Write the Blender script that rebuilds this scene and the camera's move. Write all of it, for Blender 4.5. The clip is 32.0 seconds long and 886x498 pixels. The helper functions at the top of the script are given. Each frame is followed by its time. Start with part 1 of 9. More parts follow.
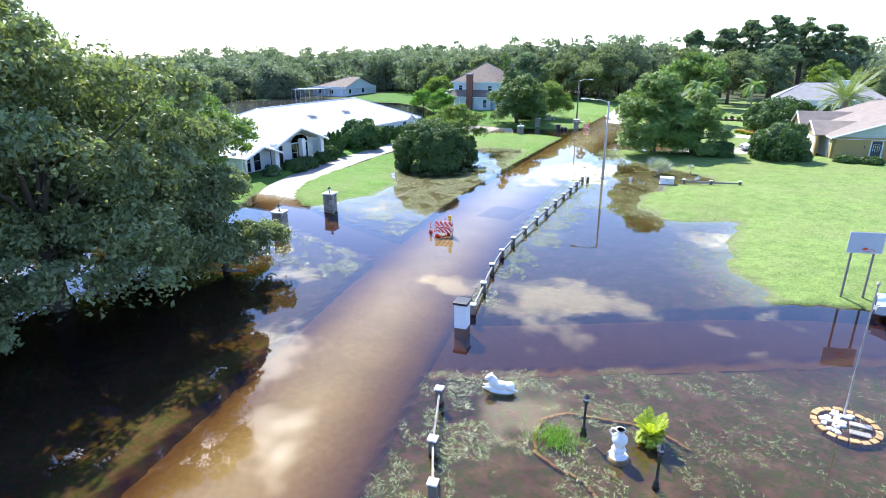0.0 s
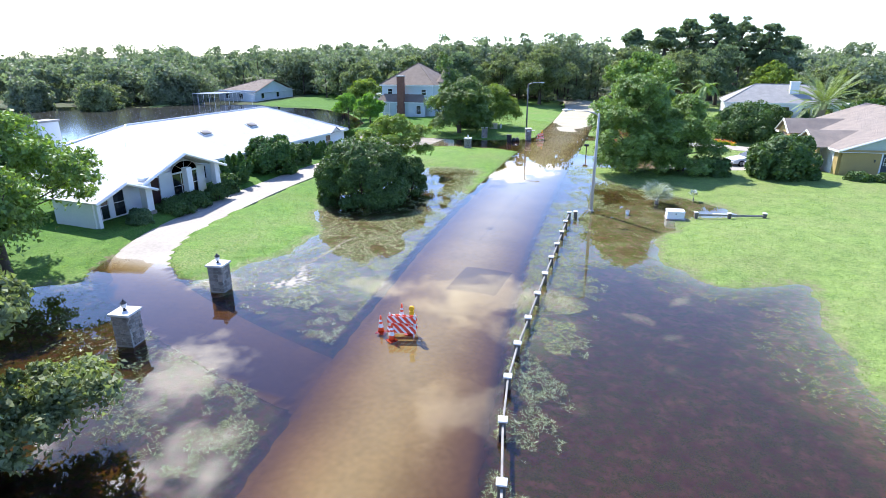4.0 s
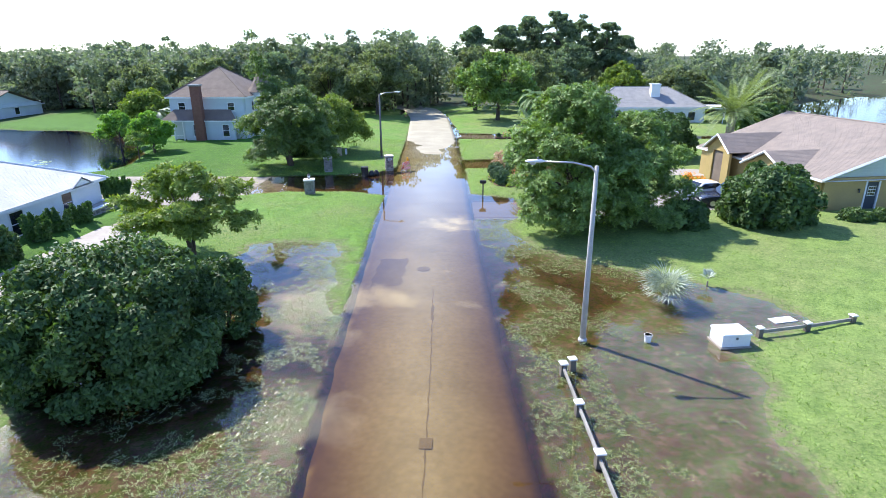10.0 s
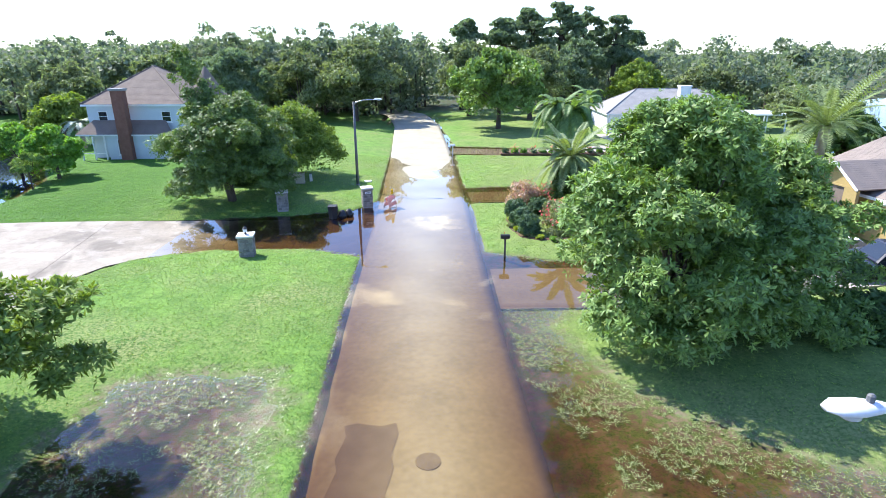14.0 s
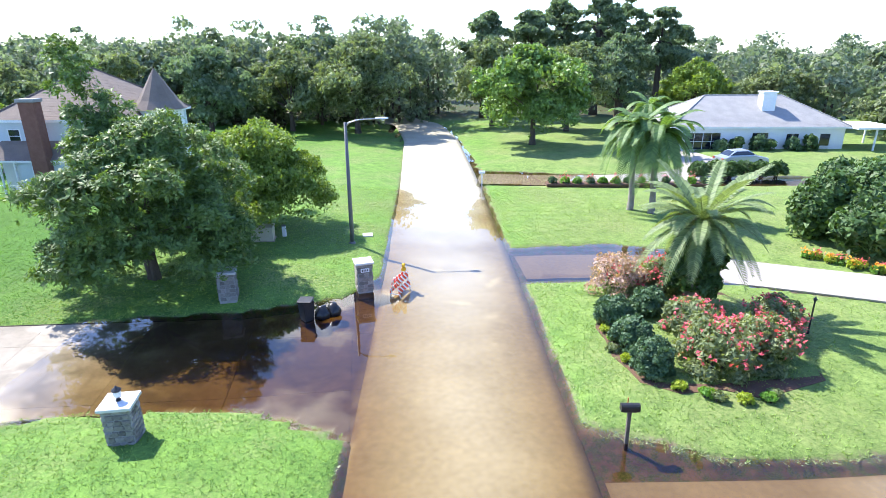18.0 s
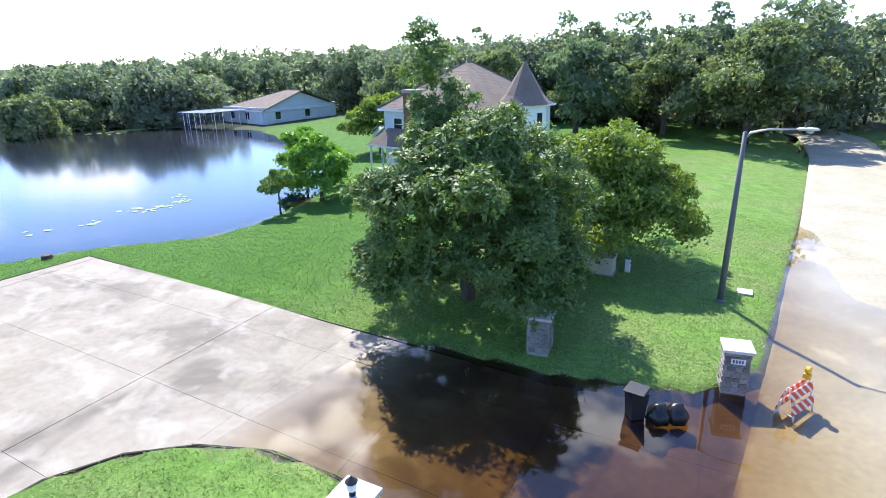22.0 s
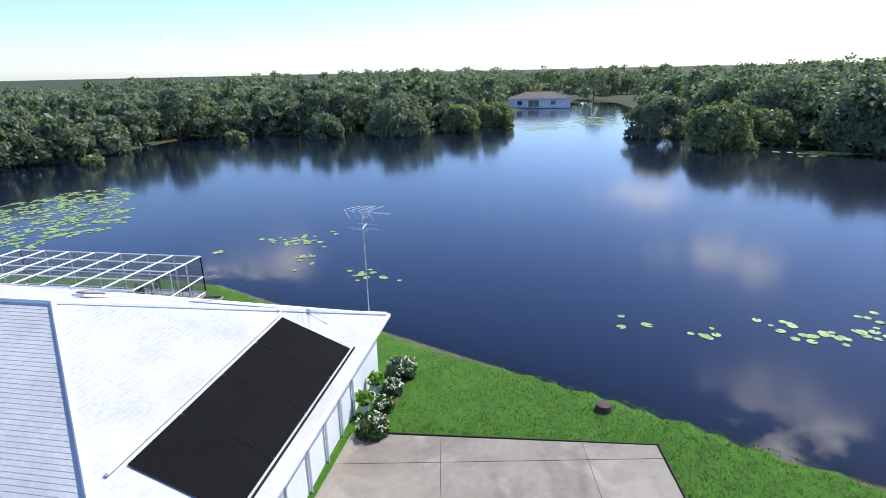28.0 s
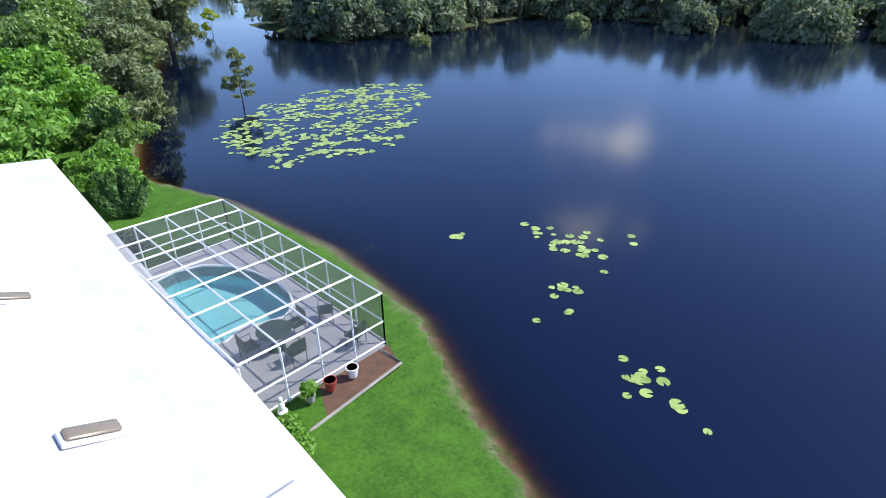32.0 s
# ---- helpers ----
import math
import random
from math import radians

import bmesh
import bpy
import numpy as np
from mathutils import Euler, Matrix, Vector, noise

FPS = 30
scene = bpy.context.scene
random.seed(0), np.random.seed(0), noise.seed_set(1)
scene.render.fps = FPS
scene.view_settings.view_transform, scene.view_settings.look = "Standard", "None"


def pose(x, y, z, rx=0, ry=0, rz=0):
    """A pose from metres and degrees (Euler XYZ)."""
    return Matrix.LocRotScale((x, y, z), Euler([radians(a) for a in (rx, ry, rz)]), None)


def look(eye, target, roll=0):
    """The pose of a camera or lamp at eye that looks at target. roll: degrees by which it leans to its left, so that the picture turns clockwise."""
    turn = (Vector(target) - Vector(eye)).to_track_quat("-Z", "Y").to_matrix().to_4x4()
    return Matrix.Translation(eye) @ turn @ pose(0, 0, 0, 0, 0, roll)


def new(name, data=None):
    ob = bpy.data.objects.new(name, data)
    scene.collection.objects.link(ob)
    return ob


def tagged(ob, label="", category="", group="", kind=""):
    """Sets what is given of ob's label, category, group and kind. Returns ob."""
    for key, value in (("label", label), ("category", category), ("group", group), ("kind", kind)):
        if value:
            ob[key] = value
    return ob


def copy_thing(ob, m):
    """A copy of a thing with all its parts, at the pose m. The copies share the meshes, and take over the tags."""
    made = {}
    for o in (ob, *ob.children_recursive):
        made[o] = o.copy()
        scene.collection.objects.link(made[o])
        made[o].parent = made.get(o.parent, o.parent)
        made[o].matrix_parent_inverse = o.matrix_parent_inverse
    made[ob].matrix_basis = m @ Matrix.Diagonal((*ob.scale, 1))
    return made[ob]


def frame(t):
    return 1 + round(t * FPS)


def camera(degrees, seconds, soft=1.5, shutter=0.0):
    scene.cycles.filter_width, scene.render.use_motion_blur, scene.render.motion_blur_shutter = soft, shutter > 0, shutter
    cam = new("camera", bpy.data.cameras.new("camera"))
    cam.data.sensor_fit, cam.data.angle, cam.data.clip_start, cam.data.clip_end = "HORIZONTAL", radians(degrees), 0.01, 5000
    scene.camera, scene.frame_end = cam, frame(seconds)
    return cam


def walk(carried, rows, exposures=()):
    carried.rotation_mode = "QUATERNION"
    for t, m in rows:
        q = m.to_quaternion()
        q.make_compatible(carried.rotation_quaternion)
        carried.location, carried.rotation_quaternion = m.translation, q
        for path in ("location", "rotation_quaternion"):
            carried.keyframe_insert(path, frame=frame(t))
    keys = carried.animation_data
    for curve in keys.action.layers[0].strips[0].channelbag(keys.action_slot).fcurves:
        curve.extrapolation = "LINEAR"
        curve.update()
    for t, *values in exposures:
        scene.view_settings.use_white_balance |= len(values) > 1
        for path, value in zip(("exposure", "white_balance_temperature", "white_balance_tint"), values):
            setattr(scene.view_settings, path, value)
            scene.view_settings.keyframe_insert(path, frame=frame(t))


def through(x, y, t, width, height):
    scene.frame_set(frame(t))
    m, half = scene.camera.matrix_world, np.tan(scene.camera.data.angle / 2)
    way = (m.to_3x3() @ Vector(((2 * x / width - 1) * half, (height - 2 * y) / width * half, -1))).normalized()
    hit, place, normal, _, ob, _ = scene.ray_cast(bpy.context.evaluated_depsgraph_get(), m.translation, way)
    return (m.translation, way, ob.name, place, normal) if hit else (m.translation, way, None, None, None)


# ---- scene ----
cam = camera(76.0, 32.0, soft=0.5)
PATH = [
    (0, (2.649, -2.406, 11.301), (1.742, -0.747, 10.65), -0.3),
    (1, (0.523, 0.41, 11.408), (-0.323, 2.1, 10.753), -0.2),
    (2, (-1.402, 3.185, 11.199), (-2.213, 4.893, 10.548), -0.1),
    (3.5, (-4.326, 8.072, 11.096), (-5.045, 9.822, 10.447), -0.2),
    (5.5, (-8.155, 15.215, 10.996), (-8.684, 17.029, 10.343), -0.1),
    (6, (-9.11, 17.098, 10.989), (-9.586, 18.927, 10.337), -0.2),
    (6.5, (-9.968, 19.014, 10.992), (-10.386, 20.859, 10.342), -0.3),
    (7, (-10.753, 20.754, 11.083), (-11.107, 22.611, 10.432), -0.3),
    (7.5, (-11.481, 22.46, 11.126), (-11.764, 24.33, 10.475), -0.4),
    (8, (-12.116, 24.135, 11.132), (-12.339, 26.013, 10.482), -0.4),
    (8.5, (-12.756, 25.805, 11.101), (-12.92, 27.69, 10.452), -0.3),
    (9, (-13.267, 27.571, 11.06), (-13.399, 29.458, 10.411), -0.3),
    (9.5, (-13.694, 29.326, 11.003), (-13.806, 31.215, 10.356), -0.3),
    (10, (-14.18, 31.117, 10.971), (-14.276, 33.007, 10.322), -0.3),
    (10.5, (-14.595, 32.921, 10.927), (-14.684, 34.811, 10.278), -0.3),
    (11, (-14.944, 34.817, 10.848), (-15.025, 36.707, 10.199), -0.4),
    (11.5, (-15.157, 36.76, 10.749), (-15.232, 38.65, 10.1), -0.4),
    (12, (-15.369, 38.752, 10.702), (-15.432, 40.643, 10.053), -0.3),
    (12.5, (-15.461, 40.765, 10.694), (-15.519, 42.656, 10.045), -0.2),
    (13, (-15.567, 42.811, 10.672), (-15.62, 44.702, 10.022), -0.2),
    (13.5, (-15.748, 44.854, 10.701), (-15.795, 46.744, 10.049), -0.3),
    (14, (-15.971, 46.881, 10.707), (-16.012, 48.771, 10.053), -0.3),
    (14.5, (-16.115, 48.915, 10.729), (-16.151, 50.806, 10.077), -0.4),
    (16.5, (-17.0, 56.915, 10.591), (-17.046, 58.805, 9.938), -0.3),
    (17, (-17.298, 58.948, 10.636), (-17.348, 60.837, 9.982), -0.3),
    (17.5, (-17.569, 60.963, 10.557), (-17.623, 62.853, 9.905), -0.4),
    (18, (-17.879, 62.959, 10.473), (-17.944, 64.849, 9.82), -0.4),
    (18.5, (-18.302, 64.938, 10.408), (-18.413, 66.825, 9.756), -0.4),
    (19, (-18.821, 66.755, 10.331), (-18.928, 68.643, 9.68), -0.4),
    (19.5, (-19.313, 68.099, 10.292), (-19.444, 69.986, 9.645), -0.6),
    (20, (-19.607, 68.869, 10.173), (-19.843, 70.746, 9.523), -0.6),
    (20.5, (-19.911, 69.122, 10.047), (-20.337, 70.964, 9.398), -0.9),
    (21, (-20.023, 69.238, 9.937), (-20.698, 71.007, 9.293), -1.0),
    (21.5, (-20.042, 69.452, 9.851), (-20.964, 71.107, 9.21), -1.1),
    (22, (-20.148, 69.948, 9.808), (-21.303, 71.452, 9.17), -1.1),
    (22.5, (-20.587, 70.66, 9.769), (-21.94, 71.988, 9.133), -1.1),
    (23, (-21.15, 71.489, 9.71), (-22.665, 72.631, 9.078), -1.2),
    (23.5, (-22.115, 72.554, 9.579), (-23.777, 73.469, 8.947), -1.4),
    (24, (-23.19, 73.625, 9.495), (-24.932, 74.377, 8.863), -1.5),
    (24.5, (-24.411, 74.628, 9.549), (-26.182, 75.311, 8.921), -1.7),
    (26.5, (-31.087, 77.051, 10.109), (-32.982, 77.242, 9.496), -1.6),
    (27, (-33.029, 77.321, 10.295), (-34.933, 77.349, 9.683), -1.5),
    (27.5, (-34.987, 77.402, 10.553), (-36.885, 77.252, 9.942), -1.4),
    (28, (-36.905, 77.322, 10.893), (-38.781, 76.986, 10.287), -1.3),
    (28.5, (-38.935, 77.179, 11.217), (-40.772, 76.672, 10.61), -1.0),
    (29, (-40.88, 76.758, 11.534), (-42.681, 76.134, 10.929), -0.9),
    (29.5, (-42.939, 76.296, 11.849), (-44.697, 75.559, 11.245), -0.8),
    (30, (-44.946, 75.615, 12.011), (-46.646, 74.796, 11.35), -1.1),
    (30.5, (-47.062, 74.877, 12.017), (-48.632, 73.987, 11.154), -1.2),
    (31, (-48.894, 74.138, 12.085), (-50.341, 73.158, 11.113), -1.2),
    (31.5, (-50.386, 73.32, 12.109), (-51.742, 72.22, 11.134), -1.0),
    (32, (-51.857, 72.571, 12.126), (-53.096, 71.344, 11.146), -0.8),
]
walk(cam, [(t, look(eye, target, roll)) for t, eye, target, roll in PATH], exposures=[(0, 1.15), (3, 1.05), (9, 0.82), (14, 1.08), (20, 1.32), (24, 0.5), (26.5, 0.25), (29, 0.2), (32, 0.35)])

SUN_AZ, SUN_EL = -52.0, 49.0      # degrees: clockwise from +y, above the horizon

# ---- world, sun ----
world = bpy.data.worlds.new("sky_world")
scene.world = world
world.use_nodes = True
wn, wl = world.node_tree.nodes, world.node_tree.links
wn.clear()
w_out = wn.new("ShaderNodeOutputWorld")
w_bg = wn.new("ShaderNodeBackground")
w_sky = wn.new("ShaderNodeTexSky")
w_sky.sky_type, w_sky.sun_disc = "NISHITA", False
w_sky.sun_elevation, w_sky.sun_rotation = radians(SUN_EL), radians(SUN_AZ % 360)
w_sky.air_density, w_sky.dust_density, w_sky.ozone_density = 1.0, 0.35, 2.4
w_bg.inputs["Strength"].default_value = 0.10
# cumulus clouds on a flat layer: the direction divided by its height, fading into haze low down
w_co = wn.new("ShaderNodeTexCoord")
w_sep = wn.new("ShaderNodeSeparateXYZ")
w_h = wn.new("ShaderNodeMath"); w_h.operation = "MAXIMUM"; w_h.inputs[1].default_value = 0.06
w_div = wn.new("ShaderNodeVectorMath"); w_div.operation = "DIVIDE"
w_cmb = wn.new("ShaderNodeCombineXYZ")
w_noi = wn.new("ShaderNodeTexNoise")
w_noi.inputs["Scale"].default_value, w_noi.inputs["Detail"].default_value, w_noi.inputs["Roughness"].default_value = 0.62, 8.0, 0.5
w_ramp = wn.new("ShaderNodeValToRGB")
w_ramp.color_ramp.elements[0].position, w_ramp.color_ramp.elements[1].position = 0.55, 0.67
w_mix = wn.new("ShaderNodeMixRGB")
w_mix.inputs["Color2"].default_value = (19.0, 19.0, 19.6, 1)
wl.new(w_co.outputs["Generated"], w_sep.inputs[0])
wl.new(w_sep.outputs["Z"], w_h.inputs[0])
for n in range(3):
    wl.new(w_h.outputs[0], w_cmb.inputs[n])
wl.new(w_co.outputs["Generated"], w_div.inputs[0])
wl.new(w_cmb.outputs[0], w_div.inputs[1])
wl.new(w_div.outputs[0], w_noi.inputs["Vector"])
# the cumulus that stand over the place, by their direction over height, and their size
w_last = None
for cx, cy, cr in ((-1.11, 2.11, 0.17), (-0.66, 2.13, 0.33), (-1.86, 1.9, 0.15), (-1.28, 5.0, 0.6), (-0.1, 3.46, 0.27), (0.43, 3.09, 0.14), (-2.72, -1.31, 0.40), (-1.82, -0.96, 0.26), (-3.16, 0.96, 0.42), (-4.68, 0.84, 0.5), (-5.78, 2.11, 0.9), (-1.57, 0.74, 0.36), (-1.40, 1.25, 0.3), (-0.48, 1.35, 0.2), (-1.05, 0.85, 0.24)):
    w_d = wn.new("ShaderNodeVectorMath"); w_d.operation = "DISTANCE"; w_d.inputs[1].default_value = (cx, cy, 1.0)
    wl.new(w_div.outputs[0], w_d.inputs[0])
    w_k = wn.new("ShaderNodeMath"); w_k.operation = "MULTIPLY_ADD"; w_k.inputs[1].default_value, w_k.inputs[2].default_value = -0.2 / cr, 0.2
    wl.new(w_d.outputs["Value"], w_k.inputs[0])
    if w_last is not None:
        w_x = wn.new("ShaderNodeMath"); w_x.operation = "MAXIMUM"
        wl.new(w_last, w_x.inputs[0]); wl.new(w_k.outputs[0], w_x.inputs[1]); w_last = w_x.outputs[0]
    else:
        w_last = w_k.outputs[0]
w_flo = wn.new("ShaderNodeMath"); w_flo.operation = "MAXIMUM"; w_flo.inputs[1].default_value = -0.09
wl.new(w_last, w_flo.inputs[0])
w_fine = wn.new("ShaderNodeTexNoise"); w_fine.inputs["Scale"].default_value, w_fine.inputs["Detail"].default_value = 6.5, 12.0
wl.new(w_div.outputs[0], w_fine.inputs["Vector"])
w_m1 = wn.new("ShaderNodeMath"); w_m1.operation = "MULTIPLY_ADD"; w_m1.inputs[1].default_value = 0.55; wl.new(w_fine.outputs["Fac"], w_m1.inputs[0])
w_m2 = wn.new("ShaderNodeMath"); w_m2.operation = "MULTIPLY_ADD"; w_m2.inputs[1].default_value = 0.45; wl.new(w_noi.outputs["Fac"], w_m2.inputs[0])
wl.new(w_flo.outputs[0], w_m1.inputs[2]); wl.new(w_m1.outputs[0], w_m2.inputs[2])
wl.new(w_m2.outputs[0], w_ramp.inputs["Fac"])
wl.new(w_ramp.outputs["Color"], w_mix.inputs["Fac"])
# clouds shine brighter towards the sun
w_dot = wn.new("ShaderNodeVectorMath"); w_dot.operation = "DOT_PRODUCT"
w_dot.inputs[1].default_value = (math.sin(radians(SUN_AZ)) * math.cos(radians(SUN_EL)), math.cos(radians(SUN_AZ)) * math.cos(radians(SUN_EL)), math.sin(radians(SUN_EL)))
wl.new(w_co.outputs["Generated"], w_dot.inputs[0])
w_pos = wn.new("ShaderNodeMath"); w_pos.operation = "MAXIMUM"; w_pos.inputs[1].default_value = 0.0; wl.new(w_dot.outputs["Value"], w_pos.inputs[0])
w_pow = wn.new("ShaderNodeMath"); w_pow.operation = "POWER"; w_pow.inputs[1].default_value = 18.0; wl.new(w_pos.outputs[0], w_pow.inputs[0])
w_gain = wn.new("ShaderNodeMath"); w_gain.operation = "MULTIPLY_ADD"; w_gain.inputs[1].default_value, w_gain.inputs[2].default_value = 3.2, 1.0; wl.new(w_pow.outputs[0], w_gain.inputs[0])
w_cloud = wn.new("ShaderNodeVectorMath"); w_cloud.operation = "SCALE"; w_cloud.inputs[0].default_value = (19.0, 19.0, 19.6); wl.new(w_gain.outputs[0], w_cloud.inputs["Scale"])
wl.new(w_cloud.outputs[0], w_mix.inputs["Color2"])
# moist air: the clear sky is brighter and less yellow low down
w_air = wn.new("ShaderNodeMixRGB"); w_air.blend_type = "MULTIPLY"; w_air.inputs["Fac"].default_value = 1.0; w_air.inputs["Color2"].default_value = (1.40, 1.58, 2.08, 1)
wl.new(w_sky.outputs["Color"], w_air.inputs["Color1"])
wl.new(w_air.outputs["Color"], w_mix.inputs["Color1"])
wl.new(w_mix.outputs["Color"], w_bg.inputs["Color"])
wl.new(w_bg.outputs[0], w_out.inputs["Surface"])

sun = new("sun", bpy.data.lights.new("sun", "SUN"))
sun.data.energy, sun.data.angle, sun.data.color = 5.0, radians(0.6), (1.0, 0.965, 0.90)
SUN_DIR = Vector((math.sin(radians(SUN_AZ)) * math.cos(radians(SUN_EL)), math.cos(radians(SUN_AZ)) * math.cos(radians(SUN_EL)), math.sin(radians(SUN_EL))))
sun.matrix_world = look(SUN_DIR * 80, (0, 0, 0))


# ---- materials ----
def material(name, color, rough=0.7, metal=0.0, second=None, scale=6.0, spread=0.5, bump=0.0, bump_scale=60.0, spec=0.5, random_amount=0.0, streak=0.0):
    """A principled surface: two colours mixed by a coarse and a fine noise, fine relief, small differences from object to object."""
    m = bpy.data.materials.new(name)
    m.use_nodes = True
    n, l = m.node_tree.nodes, m.node_tree.links
    b = n["Principled BSDF"]
    b.inputs["Roughness"].default_value, b.inputs["Metallic"].default_value = rough, metal
    b.inputs["Specular IOR Level"].default_value = spec
    second = second or tuple(c * 0.72 for c in color)
    co = n.new("ShaderNodeTexCoord")
    a = n.new("ShaderNodeTexNoise"); a.inputs["Scale"].default_value, a.inputs["Detail"].default_value = scale * 0.25, 6
    c = n.new("ShaderNodeTexNoise"); c.inputs["Scale"].default_value, c.inputs["Detail"].default_value = scale * 3.0, 4
    src = co.outputs["Object"]
    if streak:
        mp = n.new("ShaderNodeMapping"); mp.inputs["Scale"].default_value = (1, 1, 1 / (1 + streak))
        l.new(src, mp.inputs[0]); src = mp.outputs[0]
    l.new(src, a.inputs["Vector"]); l.new(src, c.inputs["Vector"])
    mx = n.new("ShaderNodeMath"); mx.operation = "MULTIPLY_ADD"; mx.inputs[1].default_value = 0.45
    sc = n.new("ShaderNodeMath"); sc.operation = "MULTIPLY"; sc.inputs[1].default_value = 0.55
    l.new(c.outputs["Fac"], mx.inputs[0]); l.new(a.outputs["Fac"], sc.inputs[0]); l.new(sc.outputs[0], mx.inputs[2])
    r = n.new("ShaderNodeMapRange"); r.inputs["From Min"].default_value, r.inputs["From Max"].default_value = 0.5 - 0.3 * spread, 0.5 + 0.3 * spread
    l.new(mx.outputs[0], r.inputs["Value"])
    mix = n.new("ShaderNodeMixRGB")
    mix.inputs["Color1"].default_value, mix.inputs["Color2"].default_value = (*color, 1), (*second, 1)
    l.new(r.outputs[0], mix.inputs["Fac"])
    last = mix.outputs[0]
    if random_amount:
        info = n.new("ShaderNodeObjectInfo")
        rr = n.new("ShaderNodeMapRange"); rr.inputs["To Min"].default_value, rr.inputs["To Max"].default_value = 1 - random_amount, 1 + random_amount
        l.new(info.outputs["Random"], rr.inputs["Value"])
        mul = n.new("ShaderNodeVectorMath"); mul.operation = "SCALE"
        l.new(last, mul.inputs[0]); l.new(rr.outputs[0], mul.inputs["Scale"])
        last = mul.outputs[0]
    l.new(last, b.inputs["Base Color"])
    if bump:
        bn = n.new("ShaderNodeTexNoise"); bn.inputs["Scale"].default_value, bn.inputs["Detail"].default_value = bump_scale, 3
        bp = n.new("ShaderNodeBump"); bp.inputs["Strength"].default_value, bp.inputs["Distance"].default_value = bump, 0.02
        l.new(co.outputs["Object"], bn.inputs["Vector"]); l.new(bn.outputs["Fac"], bp.inputs["Height"]); l.new(bp.outputs[0], b.inputs["Normal"])
    return m


def leaf_material(name, dark, light, glow=0.35, rough=0.6, through=(1.5, 1.5, 0.45)):
    """Leaves: each leaf its own shade, a little light comes through them."""
    m = bpy.data.materials.new(name)
    m.use_nodes = True
    n, l = m.node_tree.nodes, m.node_tree.links
    b, out = n["Principled BSDF"], n["Material Output"]
    dark, light = tuple(a * k for a, k in zip(dark, (0.85, 0.85, 0.85))), tuple(a * k for a, k in zip(light, (1.25, 1.25, 1.2)))
    b.inputs["Roughness"].default_value = rough
    b.inputs["Specular IOR Level"].default_value = 0.45
    g = n.new("ShaderNodeNewGeometry")
    co = n.new("ShaderNodeTexCoord")
    noi = n.new("ShaderNodeTexNoise"); noi.inputs["Scale"].default_value = 0.45
    l.new(co.outputs["Object"], noi.inputs["Vector"])
    ad = n.new("ShaderNodeMath"); ad.operation = "MULTIPLY_ADD"; ad.inputs[1].default_value = 0.55
    s2 = n.new("ShaderNodeMath"); s2.operation = "MULTIPLY"; s2.inputs[1].default_value = 0.45
    l.new(noi.outputs["Fac"], s2.inputs[0]); l.new(g.outputs["Random Per Island"], ad.inputs[0]); l.new(s2.outputs[0], ad.inputs[2])
    mix = n.new("ShaderNodeMixRGB")
    mix.inputs["Color1"].default_value, mix.inputs["Color2"].default_value = (*dark, 1), (*light, 1)
    l.new(ad.outputs[0], mix.inputs["Fac"])
    l.new(mix.outputs[0], b.inputs["Base Color"])
    tr = n.new("ShaderNodeBsdfTranslucent")
    warm = n.new("ShaderNodeMixRGB"); warm.blend_type = "MULTIPLY"; warm.inputs["Fac"].default_value = 1
    warm.inputs["Color2"].default_value = (*through, 1)
    l.new(mix.outputs[0], warm.inputs["Color1"]); l.new(warm.outputs[0], tr.inputs["Color"])
    sh = n.new("ShaderNodeMixShader"); sh.inputs["Fac"].default_value = glow
    l.new(b.outputs[0], sh.inputs[1]); l.new(tr.outputs[0], sh.inputs[2]); l.new(sh.outputs[0], out.inputs["Surface"])
    return m


